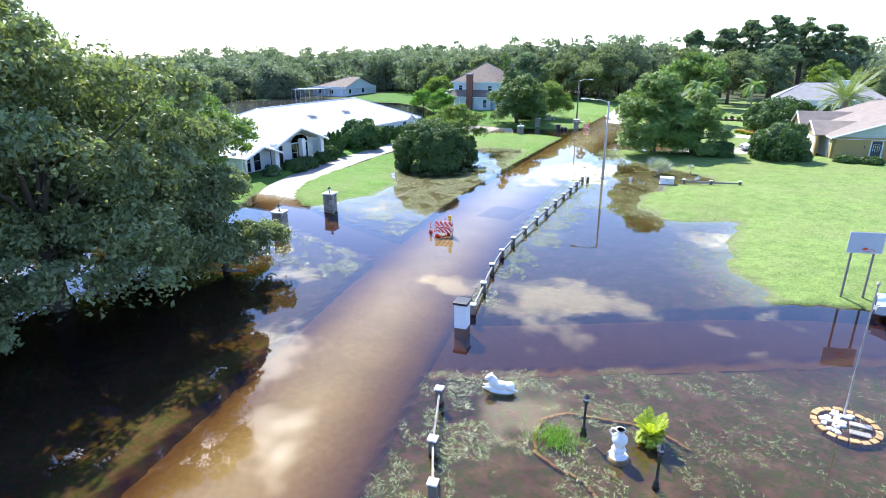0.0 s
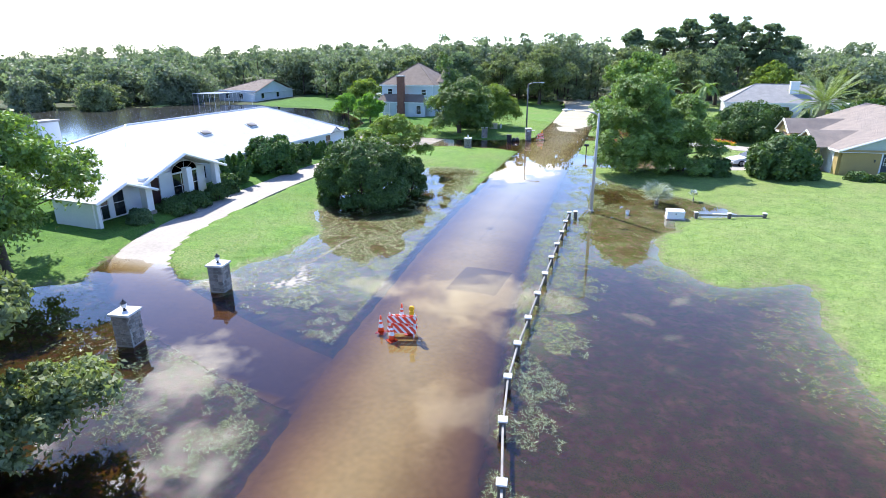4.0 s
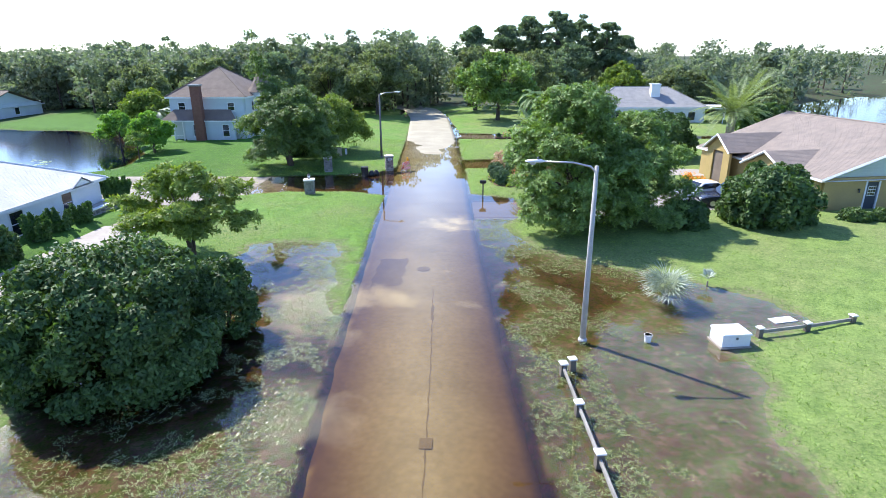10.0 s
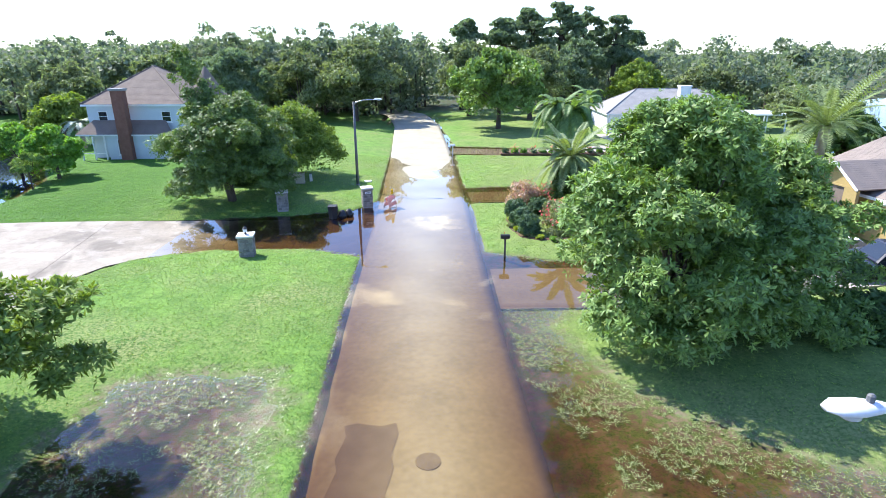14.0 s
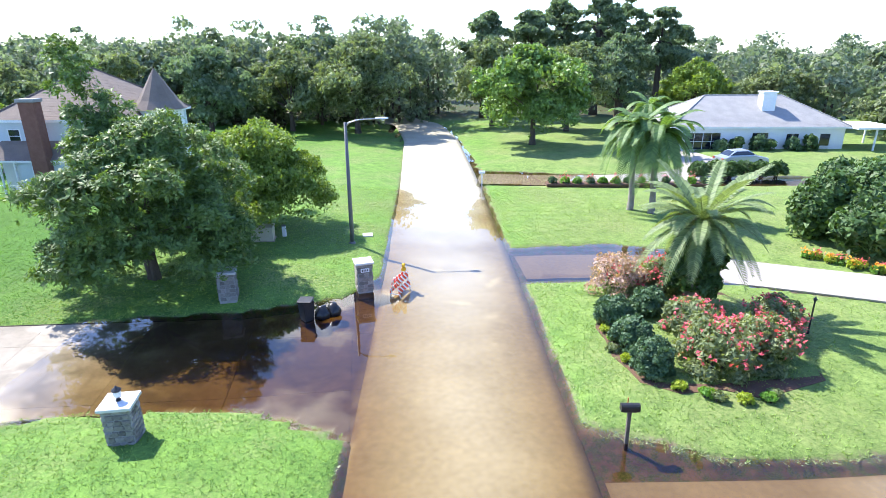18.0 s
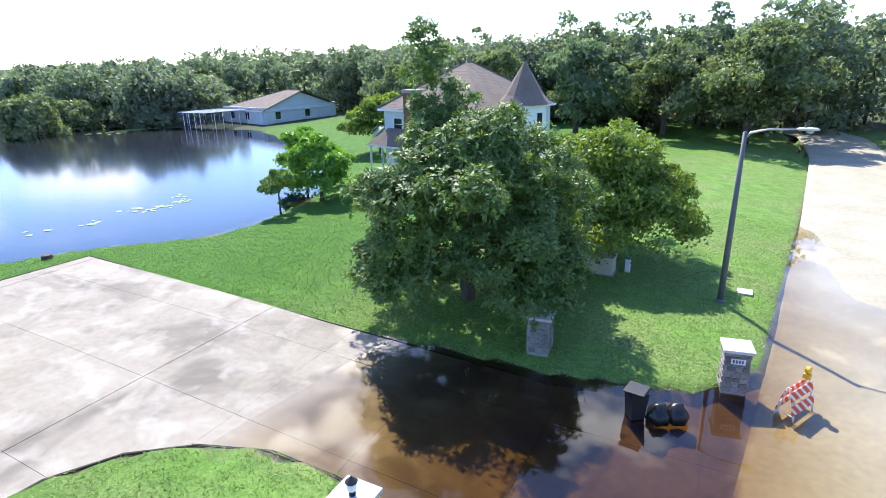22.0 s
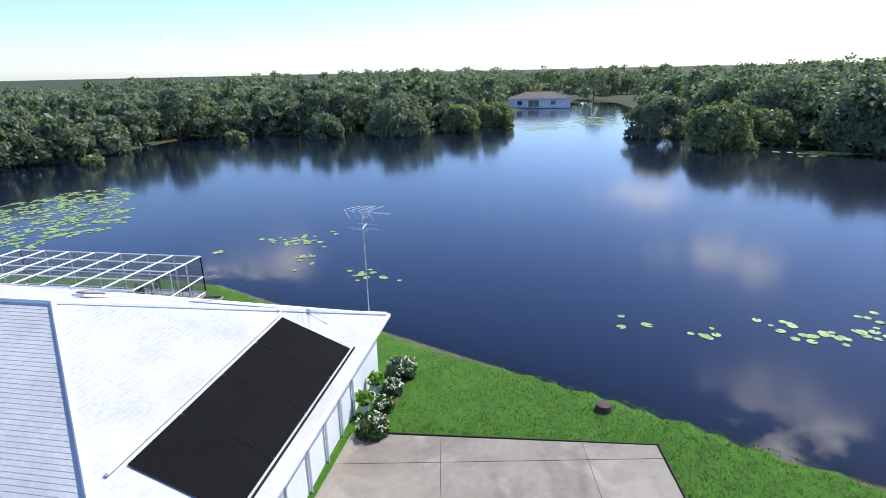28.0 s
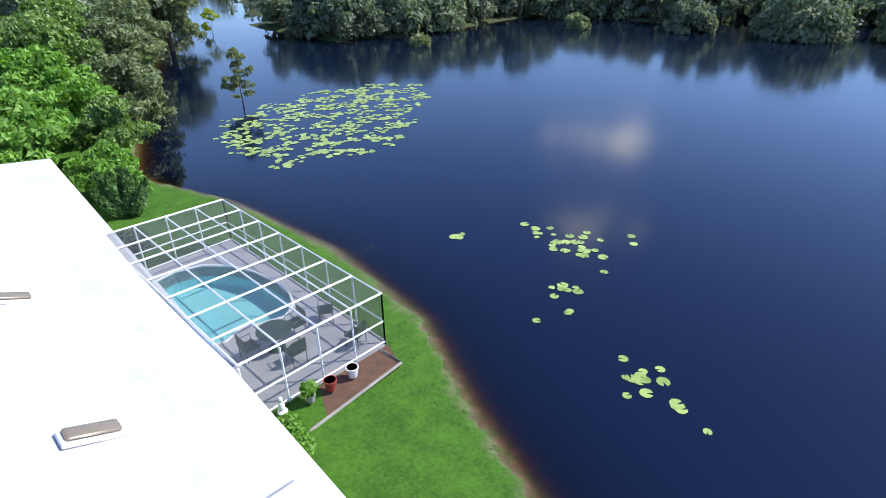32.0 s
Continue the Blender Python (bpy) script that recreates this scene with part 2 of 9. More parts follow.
def ground_material():
    """Lawn grass that turns to mud and drowned turf where the ground dips to the water's level."""
    m = bpy.data.materials.new("lawn_ground")
    m.use_nodes = True
    n, l = m.node_tree.nodes, m.node_tree.links
    b = n["Principled BSDF"]
    b.inputs["Roughness"].default_value = 0.9
    b.inputs["Specular IOR Level"].default_value = 0.2
    geo = n.new("ShaderNodeNewGeometry")
    sep = n.new("ShaderNodeSeparateXYZ"); l.new(geo.outputs["Position"], sep.inputs[0])

    def noise_node(scale, detail=5, rough=0.6):
        t = n.new("ShaderNodeTexNoise"); t.inputs["Scale"].default_value, t.inputs["Detail"].default_value, t.inputs["Roughness"].default_value = scale, detail, rough
        l.new(geo.outputs["Position"], t.inputs["Vector"]); return t.outputs["Fac"]

    def ramp(src, lo, hi):
        r = n.new("ShaderNodeMapRange"); r.inputs["From Min"].default_value, r.inputs["From Max"].default_value = lo, hi
        l.new(src, r.inputs["Value"]); return r.outputs[0]

    def mixed(fac, c1, c2):
        x = n.new("ShaderNodeMixRGB"); l.new(fac, x.inputs["Fac"])
        for s, v in (("Color1", c1), ("Color2", c2)):
            if isinstance(v, tuple): x.inputs[s].default_value = (*v, 1)
            else: l.new(v, x.inputs[s])
        return x.outputs[0]

    # tufts, mowing unevenness and single clumps, three scales of noise together
    tuft_a = n.new("ShaderNodeMath"); tuft_a.operation = "MULTIPLY_ADD"; tuft_a.inputs[1].default_value = 0.42
    tuft_b = n.new("ShaderNodeMath"); tuft_b.operation = "MULTIPLY_ADD"; tuft_b.inputs[1].default_value = 0.36
    tuft_c = n.new("ShaderNodeMath"); tuft_c.operation = "MULTIPLY"; tuft_c.inputs[1].default_value = 0.22
    l.new(noise_node(34, 5, 0.8), tuft_a.inputs[0]); l.new(noise_node(7.5, 6, 0.75), tuft_b.inputs[0]); l.new(noise_node(1.3, 5, 0.6), tuft_c.inputs[0])
    l.new(tuft_c.outputs[0], tuft_b.inputs[2]); l.new(tuft_b.outputs[0], tuft_a.inputs[2])
    tufts = ramp(tuft_a.outputs[0], 0.42, 0.59)
    fine = mixed(tufts, GRASS_DARK, GRASS_LIGHT)
    patch = mixed(ramp(noise_node(0.22, 5), 0.42, 0.72), fine, mixed(ramp(noise_node(9, 4), 0.4, 0.6), GRASS_YELLOW, GRASS_DARK))
    # the lawns across the street are drier and paler
    dry = n.new("ShaderNodeMath"); dry.operation = "MULTIPLY"; dry.inputs[1].default_value = 0.42
    l.new(ramp(sep.outputs["X"], -15.5, -12), dry.inputs[0])
    patch = mixed(dry.outputs[0], patch, mixed(tufts, (0.095, 0.135, 0.04), (0.31, 0.33, 0.13)))
    # the lawn by the lake is watered and deeper green
    lawn_x = n.new("ShaderNodeMath"); lawn_x.operation = "MULTIPLY"; lawn_x.inputs[1].default_value = -1; l.new(sep.outputs["X"], lawn_x.inputs[0])
    deep_green = mixed(tufts, LAKE_DARK, LAKE_LIGHT)
    patch = mixed(ramp(lawn_x.outputs[0], 30, 42), patch, deep_green)
    mud = mixed(ramp(noise_node(1.3, 7, 0.7), 0.4, 0.62), (0.135, 0.094, 0.074), (0.235, 0.175, 0.14))
    turf = mixed(ramp(noise_node(3.2, 8, 0.75), 0.44, 0.56), mud, mixed(ramp(noise_node(22, 4, 0.8), 0.42, 0.6), (0.06, 0.10, 0.03), (0.16, 0.20, 0.075)))
    wob = n.new("ShaderNodeMath"); wob.operation = "MULTIPLY_ADD"; wob.inputs[1].default_value = 0.16
    l.new(noise_node(0.8, 7, 0.65), wob.inputs[0]); l.new(sep.outputs["Z"], wob.inputs[2])
    land = mixed(ramp(wob.outputs[0], 0.05, 0.14), turf, patch)
    # leaf litter and undergrowth on the floor of the woods
    sx = n.new("ShaderNodeMath"); sx.operation = "MULTIPLY"; sx.inputs[1].default_value = -1; l.new(sep.outputs["X"], sx.inputs[0])
    for src, lo, hi in ((sx.outputs[0], 92, 98), (sep.outputs["Y"], 154, 160), (sep.outputs["X"], 60, 66)):
        land = mixed(ramp(src, lo, hi), land, mixed(ramp(noise_node(0.6, 5), 0.4, 0.6), (0.06, 0.055, 0.03), (0.05, 0.08, 0.03)))
    l.new(land, b.inputs["Base Color"])
    bp = n.new("ShaderNodeBump"); bp.inputs["Strength"].default_value, bp.inputs["Distance"].default_value = 0.8, 0.03
    l.new(noise_node(42, 5, 0.8), bp.inputs["Height"]); l.new(bp.outputs[0], b.inputs["Normal"])
    return m


def water_material():
    """Clear tannin-stained water: what lies under it shows, browner and darker with depth; the surface mirrors the sky."""
    m = bpy.data.materials.new("flood_water")
    m.use_nodes = True
    n, l = m.node_tree.nodes, m.node_tree.links
    n.clear()
    out = n.new("ShaderNodeOutputMaterial")
    at = n.new("ShaderNodeAttribute"); at.attribute_name = "depth"
    comb = n.new("ShaderNodeCombineColor")
    for i, keep in enumerate(WATER_KEEP):
        p = n.new("ShaderNodeMath"); p.operation = "POWER"; p.inputs[0].default_value = keep
        l.new(at.outputs["Fac"], p.inputs[1]); l.new(p.outputs[0], comb.inputs[i])
    clear = n.new("ShaderNodeBsdfTransparent"); l.new(comb.outputs[0], clear.inputs["Color"])
    # blue of the mirrored sky put into the water's own colour, stronger with depth
    sky_blue = n.new("ShaderNodeBsdfDiffuse"); sky_blue.inputs["Color"].default_value = (0.002, 0.006, 0.024, 1)
    deep = n.new("ShaderNodeMath"); deep.operation = "POWER"; deep.inputs[0].default_value = 0.35
    l.new(at.outputs["Fac"], deep.inputs[1])
    body = n.new("ShaderNodeMixShader")
    l.new(deep.outputs[0], body.inputs["Fac"]); l.new(sky_blue.outputs[0], body.inputs[1]); l.new(clear.outputs[0], body.inputs[2])
    gloss = n.new("ShaderNodeBsdfGlossy"); gloss.inputs["Roughness"].default_value = 0.04
    rip = n.new("ShaderNodeMapRange"); rip.inputs["From Min"].default_value, rip.inputs["From Max"].default_value, rip.inputs["To Min"].default_value, rip.inputs["To Max"].default_value = 0.7, 2.2, 0.008, 0.11
    l.new(at.outputs["Fac"], rip.inputs["Value"]); l.new(rip.outputs[0], gloss.inputs["Roughness"])
    fr = n.new("ShaderNodeFresnel"); fr.inputs["IOR"].default_value = 1.33
    geo = n.new("ShaderNodeNewGeometry")
    a = n.new("ShaderNodeTexNoise"); a.inputs["Scale"].default_value, a.inputs["Detail"].default_value = 1.1, 4
    l.new(geo.outputs["Position"], a.inputs["Vector"])
    bp = n.new("ShaderNodeBump"); bp.inputs["Strength"].default_value, bp.inputs["Distance"].default_value = 0.03, 0.05
    l.new(a.outputs["Fac"], bp.inputs["Height"])
    l.new(bp.outputs[0], gloss.inputs["Normal"]); l.new(bp.outputs[0], fr.inputs["Normal"])
    mix = n.new("ShaderNodeMixShader")
    shine = n.new("ShaderNodeMath"); shine.operation, shine.use_clamp = "MULTIPLY", True; shine.inputs[1].default_value = 1.45
    l.new(fr.outputs[0], shine.inputs[0])
    l.new(shine.outputs[0], mix.inputs["Fac"]); l.new(body.outputs[0], mix.inputs[1]); l.new(gloss.outputs[0], mix.inputs[2])
    l.new(mix.outputs[0], out.inputs["Surface"])
    return m


GRASS_DARK, GRASS_LIGHT, GRASS_YELLOW = (0.05, 0.12, 0.022), (0.185, 0.32, 0.06), (0.27, 0.285, 0.115)
LAKE_DARK, LAKE_LIGHT = (0.026, 0.085, 0.008), (0.08, 0.19, 0.018)
WATER_KEEP = (0.20, 0.073, 0.0065)
M_GROUND = ground_material()
M_WATER = water_material()
M_ROAD = material("road_paving", (0.40, 0.362, 0.27), 0.85, second=(0.285, 0.255, 0.185), scale=1.6, bump=0.06, bump_scale=60)
M_CONCRETE = material("driveway_concrete", (0.40, 0.36, 0.32), 0.85, second=(0.24, 0.215, 0.19), scale=1.6, spread=0.8, bump=0.25, bump_scale=30)
M_WHITEWALL = material("white_render_wall", (0.78, 0.79, 0.80), 0.8, second=(0.68, 0.70, 0.72), scale=3, bump=0.1)
M_WHITEROOF = material("white_shingle", (0.58, 0.58, 0.575), 0.85, second=(0.44, 0.44, 0.44), scale=3, bump=0.2, random_amount=0.05)
M_TRIM = material("white_trim", (0.80, 0.81, 0.82), 0.5, second=(0.72, 0.73, 0.74), scale=2)
M_TANROOF = material("tan_shingle", (0.27, 0.22, 0.185), 0.9, second=(0.185, 0.155, 0.135), scale=5, bump=0.3)
M_GREYROOF = material("grey_shingle", (0.32, 0.31, 0.30), 0.9, second=(0.24, 0.235, 0.23), scale=5, bump=0.3)
M_BROWNROOF = material("brown_shingle", (0.20, 0.155, 0.125), 0.9, second=(0.14, 0.11, 0.09), scale=5, bump=0.3)
M_YELLOWWALL = material("ochre_wall", (0.42, 0.31, 0.12), 0.85, second=(0.34, 0.25, 0.10), scale=3)
M_BLUEWALL = material("pale_blue_wall", (0.55, 0.60, 0.63), 0.85, second=(0.48, 0.53, 0.57), scale=3)
M_BRICK = material("red_brown_brick", (0.16, 0.065, 0.045), 0.9, second=(0.22, 0.10, 0.07), scale=14)
M_DARKGLASS = material("dark_window_glass", (0.02, 0.025, 0.03), 0.08, spec=0.8)
M_BARK = material("grey_bark", (0.11, 0.085, 0.065), 0.95, second=(0.06, 0.046, 0.036), scale=9, bump=0.8, bump_scale=25, streak=4)
M_OAK = leaf_material("oak_leaves", (0.06, 0.088, 0.042), (0.27, 0.315, 0.16), 0.38, through=(1.2, 1.3, 0.6))
M_MAGNOLIA = leaf_material("broad_leaves", (0.04, 0.082, 0.022), (0.225, 0.355, 0.095), 0.3, 0.52)
M_BUSH = leaf_material("dense_bush_leaves", (0.018, 0.045, 0.012), (0.095, 0.175, 0.05), 0.24)
M_MAPLE = leaf_material("maple_leaves", (0.028, 0.062, 0.018), (0.165, 0.26, 0.07), 0.3, 0.55)
M_YOUNG = leaf_material("light_leaves", (0.055, 0.105, 0.018), (0.235, 0.325, 0.062), 0.32)
# the distant woods' haze is put into this paler, greyer leaf colour
M_FAR = leaf_material("hazy_wood_leaves", (0.095, 0.125, 0.08), (0.23, 0.27, 0.175), 0.42, through=(1.1, 1.25, 0.75))
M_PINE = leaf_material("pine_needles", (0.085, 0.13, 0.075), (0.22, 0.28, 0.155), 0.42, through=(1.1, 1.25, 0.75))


# ---- mesh helpers ----
def mesh_arrays(name, verts, faces):
    """A mesh from numpy arrays; all faces have the same number of corners."""
    me = bpy.data.meshes.new(name)
    verts, faces = np.asarray(verts, float), np.asarray(faces, int)
    me.vertices.add(len(verts)); me.vertices.foreach_set("co", verts.ravel())
    me.loops.add(faces.size); me.loops.foreach_set("vertex_index", faces.ravel())
    me.polygons.add(len(faces)); me.polygons.foreach_set("loop_start", np.arange(len(faces)) * faces.shape[1])
    me.update(calc_edges=True)
    return me


def put(name, me, mat, parent=None, label=""):
    """Links a mesh as one object, under a parent if one is given (its own coordinates are then the parent's)."""
    ob = new(name, me)
    if mat and not me.materials:
        me.materials.append(mat)
    if parent:
        ob.parent = parent
    if label:
        ob["label"] = label
    return ob


def part(name, bm, mat, parent=None, label="", smooth=False):
    me = bpy.data.meshes.new(name)
    bm.to_mesh(me); bm.free()
    if smooth:
        me.polygons.foreach_set("use_smooth", [True] * len(me.polygons))
    return put(name, me, mat, parent, label)


def thing(name, x, y, z, turn=0.0, label="", category="", group="", kind=""):
    """An empty at a thing's base, which carries its parts."""
    ob = new(name)
    ob.empty_display_size = 0.2
    ob.matrix_basis = pose(x, y, z, 0, 0, turn)
    return tagged(ob, label, category, group, kind)


def box(x0, y0, z0, x1, y1, z1, bevel=0.0, bm=None):
    bm = bm or bmesh.new()
    vs = [bm.verts.new(p) for p in ((x0, y0, z0), (x1, y0, z0), (x1, y1, z0), (x0, y1, z0), (x0, y0, z1), (x1, y0, z1), (x1, y1, z1), (x0, y1, z1))]
    fs = [bm.faces.new([vs[i] for i in f]) for f in ((3, 2, 1, 0), (4, 5, 6, 7), (0, 1, 5, 4), (1, 2, 6, 5), (2, 3, 7, 6), (3, 0, 4, 7))]
    if bevel:
        es = list({e for f in fs for e in f.edges})
        bmesh.ops.bevel(bm, geom=es, offset=bevel, segments=2, affect="EDGES", profile=0.5)
    return bm


def tube(points, radii, sides=8, bm=None, cap=True):
    """A tapered tube along points."""
    bm = bm or bmesh.new()
    pts = [Vector(p) for p in points]
    rings = []
    side = None
    for i, p in enumerate(pts):
        d = (pts[min(i + 1, len(pts) - 1)] - pts[max(i - 1, 0)]).normalized()
        a = d.cross(Vector((0, 0, 1)) if abs(d.z) < 0.95 else Vector((1, 0, 0))).normalized() if side is None else (side - d * side.dot(d)).normalized()
        side = a
        c = d.cross(a)
        r = radii[i] if isinstance(radii, (list, tuple)) else radii
        rings.append([bm.verts.new(p + (a * math.cos(q) + c * math.sin(q)) * r) for q in (2 * math.pi * k / sides for k in range(sides))])
    for r0, r1 in zip(rings, rings[1:]):
        for k in range(sides):
            bm.faces.new((r0[k], r0[(k + 1) % sides], r1[(k + 1) % sides], r1[k]))
    if cap:
        bm.faces.new(rings[0][::-1]); bm.faces.new(rings[-1])
    return bm


def prism(poly, z0, z1, bm=None):
    """An upright block over a polygon."""
    bm = bm or bmesh.new()
    lo = [bm.verts.new((x, y, z0)) for x, y in poly]
    hi = [bm.verts.new((x, y, z1)) for x, y in poly]
    k = len(poly)
    for i in range(k):
        bm.faces.new((lo[i], lo[(i + 1) % k], hi[(i + 1) % k], hi[i]))
    bm.faces.new(hi); bm.faces.new(lo[::-1])
    bmesh.ops.recalc_face_normals(bm, faces=bm.faces)
    return bm


def leaf_cards(centres, normals, size, rng, jitter=0.7, long=1.5):
    """Three-cornered leaves, each an island of its own, facing roughly along the normals."""
    k = len(centres)
    nrm = normals + rng.normal(0, jitter, (k, 3))
    nrm /= np.linalg.norm(nrm, axis=1, keepdims=True) + 1e-9
    u = np.cross(nrm, rng.normal(0, 1, (k, 3))); u /= np.linalg.norm(u, axis=1, keepdims=True) + 1e-9
    v = np.cross(nrm, u)
    s = (size * rng.uniform(0.6, 1.35, k))[:, None]
    droop = nrm * s * 0.25
    verts = np.stack([centres - u * s * long * 0.55 - droop, centres + v * s * 0.52 + u * s * 0.25, centres + u * s * long * 0.45 - v * s * 0.45 - droop], 1).reshape(-1, 3)
    return verts, np.arange(3 * k).reshape(-1, 3)


def whorls(points, normals, size, rng, each=8):
    """Leaf rosettes at the twig ends: long leaves spreading from each point."""
    p, n0 = np.repeat(points, each, 0), np.repeat(normals, each, 0) + [0, 0, 0.5]
    n0 = n0 / (np.linalg.norm(n0, axis=1, keepdims=True) + 1e-9)
    k = len(p)
    t = np.cross(n0, rng.normal(0, 1, (k, 3))); t /= np.linalg.norm(t, axis=1, keepdims=True) + 1e-9
    d = t + n0 * rng.uniform(-0.1, 0.7, (k, 1)); d /= np.linalg.norm(d, axis=1, keepdims=True)
    w = np.cross(d, n0); w /= np.linalg.norm(w, axis=1, keepdims=True) + 1e-9
    s = (size * rng.uniform(0.8, 1.5, k))[:, None]
    b = p + d * s * 0.12
    v = np.stack([b - w * s * 0.12, b + d * s * 0.75 + w * s * 0.30, b + d * s * 1.35 - w * s * 0.05], 1).reshape(-1, 3)
    return v, np.arange(3 * k).reshape(-1, 3)


def blob_points(rng, blobs, count, inner=0.55):
    """Points and outward directions in the outer shells of the blobs (x, y, z, radius, flattening)."""
    blobs = np.asarray(blobs, float)
    w = blobs[:, 3] ** 2; w = w / w.sum()
    pick = rng.choice(len(blobs), count, p=w)
    d = rng.normal(0, 1, (count, 3)); d[:, 2] = np.where(rng.random(count) < 0.7, np.abs(d[:, 2]), d[:, 2]); d /= np.linalg.norm(d, axis=1, keepdims=True)
    rad = blobs[pick, 3] * rng.uniform(inner ** 2, 1.08, count) ** 0.5
    lump = 1 + 0.16 * np.sin(d[:, 0] * 5 + pick) * np.sin(d[:, 1] * 6 + pick * 2)
    p = blobs[pick, :3] + d * (rad * lump)[:, None] * np.stack([np.ones(count), np.ones(count), blobs[pick, 4]], 1)
    return p, d


LEAVES = 1.55


def tree(name, x, y, z, h, r, leaf, count, mat, seed, label, trunk_h=None, blobs_n=22, low=0.25, flat=0.75, fat=(0.24, 0.40), trunk_r=None, category="tree", stems=1, lean=(0, 0), rosette=False, skirt=0, limbs=True, spire=None):
    """A tree: tapered trunk and limbs, and a crown of leaf clumps with gaps."""
    rng = np.random.default_rng(seed)
    root = thing(name, x, y, z, 0, label, category)
    trunk_h = trunk_h or h * 0.28
    z0 = h * low
    blobs = []
    for i in range(blobs_n):
        a, q = rng.uniform(0, 2 * math.pi), math.sqrt(rng.uniform(0.02, 1))
        f = rng.uniform(0, 1)
        reach = r * (0.78 if f < 0.75 else 0.5) * math.sin(math.pi * (0.22 + 0.68 * f)) ** 0.6
        br = r * rng.uniform(*fat)
        blobs.append((math.cos(a) * q * reach + lean[0] * f, math.sin(a) * q * reach + lean[1] * f, z0 + br * flat + f * (h - z0 - 2 * br * flat), br, flat))
    for i in range(skirt):
        a, br = rng.uniform(0, 2 * math.pi), r * rng.uniform(*fat)
        blobs.append((math.cos(a) * r * 0.7, math.sin(a) * r * 0.7, rng.uniform(0.1 * h, 0.3 * h), br, flat))
    if spire:
        # one long leader that rises out of the crown
        for i in range(15):
            f = i / 14
            blobs.append((spire[0] * (0.35 + 0.65 * f) + rng.normal(0, 0.5 - 0.3 * f), spire[1] * (0.35 + 0.65 * f) + rng.normal(0, 0.5 - 0.3 * f), h * 0.75 + (spire[2] - h * 0.75) * f, r * (0.17 - 0.08 * f), 0.9))
    # each limb's mass breaks up into small leafy clumps with gaps between them
    clumps = []
    for bx, by, bz, br, bf in blobs:
        for _ in range(7):
            d = rng.normal(0, 1, 3); d[2] = abs(d[2]) * 0.9 - 0.2; d /= np.linalg.norm(d)
            cr = br * rng.uniform(0.26, 0.5)
            clumps.append((bx + d[0] * br * 0.85, by + d[1] * br * 0.85, bz + d[2] * br * 0.85 * bf, cr, 0.8))
    count = int(count * LEAVES)
    p, d = blob_points(rng, clumps, int(count * 0.72), 0.25)
    p2, d2 = blob_points(rng, blobs, count - int(count * 0.72), 0.5)
    p, d = np.concatenate([p, p2]), np.concatenate([d, d2])
    if rosette:
        p, d = p[::8], d[::8]
    p[:, 2] = np.maximum(p[:, 2], 0.05)
    put("crown", mesh_arrays("crown", *(whorls(p, d, leaf, rng) if rosette else leaf_cards(p, d, leaf * 0.92, rng))), mat, root)
    bm = bmesh.new()
    tr = trunk_r or 0.03 * h
    for s in range(stems):
        off = Vector((rng.normal(0, 1), rng.normal(0, 1), 0)) * (0.15 * (stems > 1)) * tr * 6
        top = Vector((off.x * 2.2 + lean[0] * 0.2, off.y * 2.2 + lean[1] * 0.2, trunk_h))
        tube([(off.x, off.y, -0.4), off + Vector((0, 0, trunk_h * 0.12)), off.lerp(top, 0.55), top], [tr * 1.5, tr * 1.1, tr * 0.9, tr * 0.75], 9, bm)
        for b in blobs[s:16:stems]:
            c = Vector(b[:3])
            mid = top.lerp(c, 0.5) + Vector((rng.normal(0, 0.2), rng.normal(0, 0.2), rng.uniform(-0.1, 0.5)))
            line, rad = [top - Vector((0, 0, tr)), mid, c], [tr * 0.34, tr * 0.18, tr * 0.05]
            if limbs:
                part("limb", tube(line, rad, 5), M_BARK, root)
            else:
                tube(line, rad, 5, bm, cap=False)
    part("trunk", bm, M_BARK, root, smooth=True)
    return root


# ---- the lie of the land ----
ROAD_LINE = [(-2.0, -30), (-4.8, -12), (-7.5, 2), (-10.0, 12), (-12.0, 20.5), (-13.7, 30), (-15.2, 41), (-16.0, 50), (-17.4, 70), (-18.2, 86), (-19.7, 110), (-21.7, 134), (-24.5, 149), (-32, 161), (-46, 169), (-80, 176)]
LAKE = [(-61.2, 38.5), (-63.3, 45.3), (-64.0, 53.7), (-63.1, 60.2), (-61.1, 64.4), (-58.7, 70.6), (-56.5, 75.2), (-54.5, 79.3), (-52.4, 83.2), (-51.0, 87), (-51.2, 90.4), (-53.2, 96.5),
        (-58, 103), (-66, 112), (-76, 118), (-86, 118.5), (-97, 122), (-110, 118), (-122, 109), (-127, 96), (-150, 96), (-200, 100), (-205, 72), (-158, 69), (-150, 58), (-141, 44), (-136, 30), (-126, 14.5), (-106, 15), (-95, 10), (-93, -2), (-97, -14), (-120, -60), (-150, -90), (-130, -100), (-92, -60), (-88, -20), (-79, -2), (-72, 14), (-66, 26)]
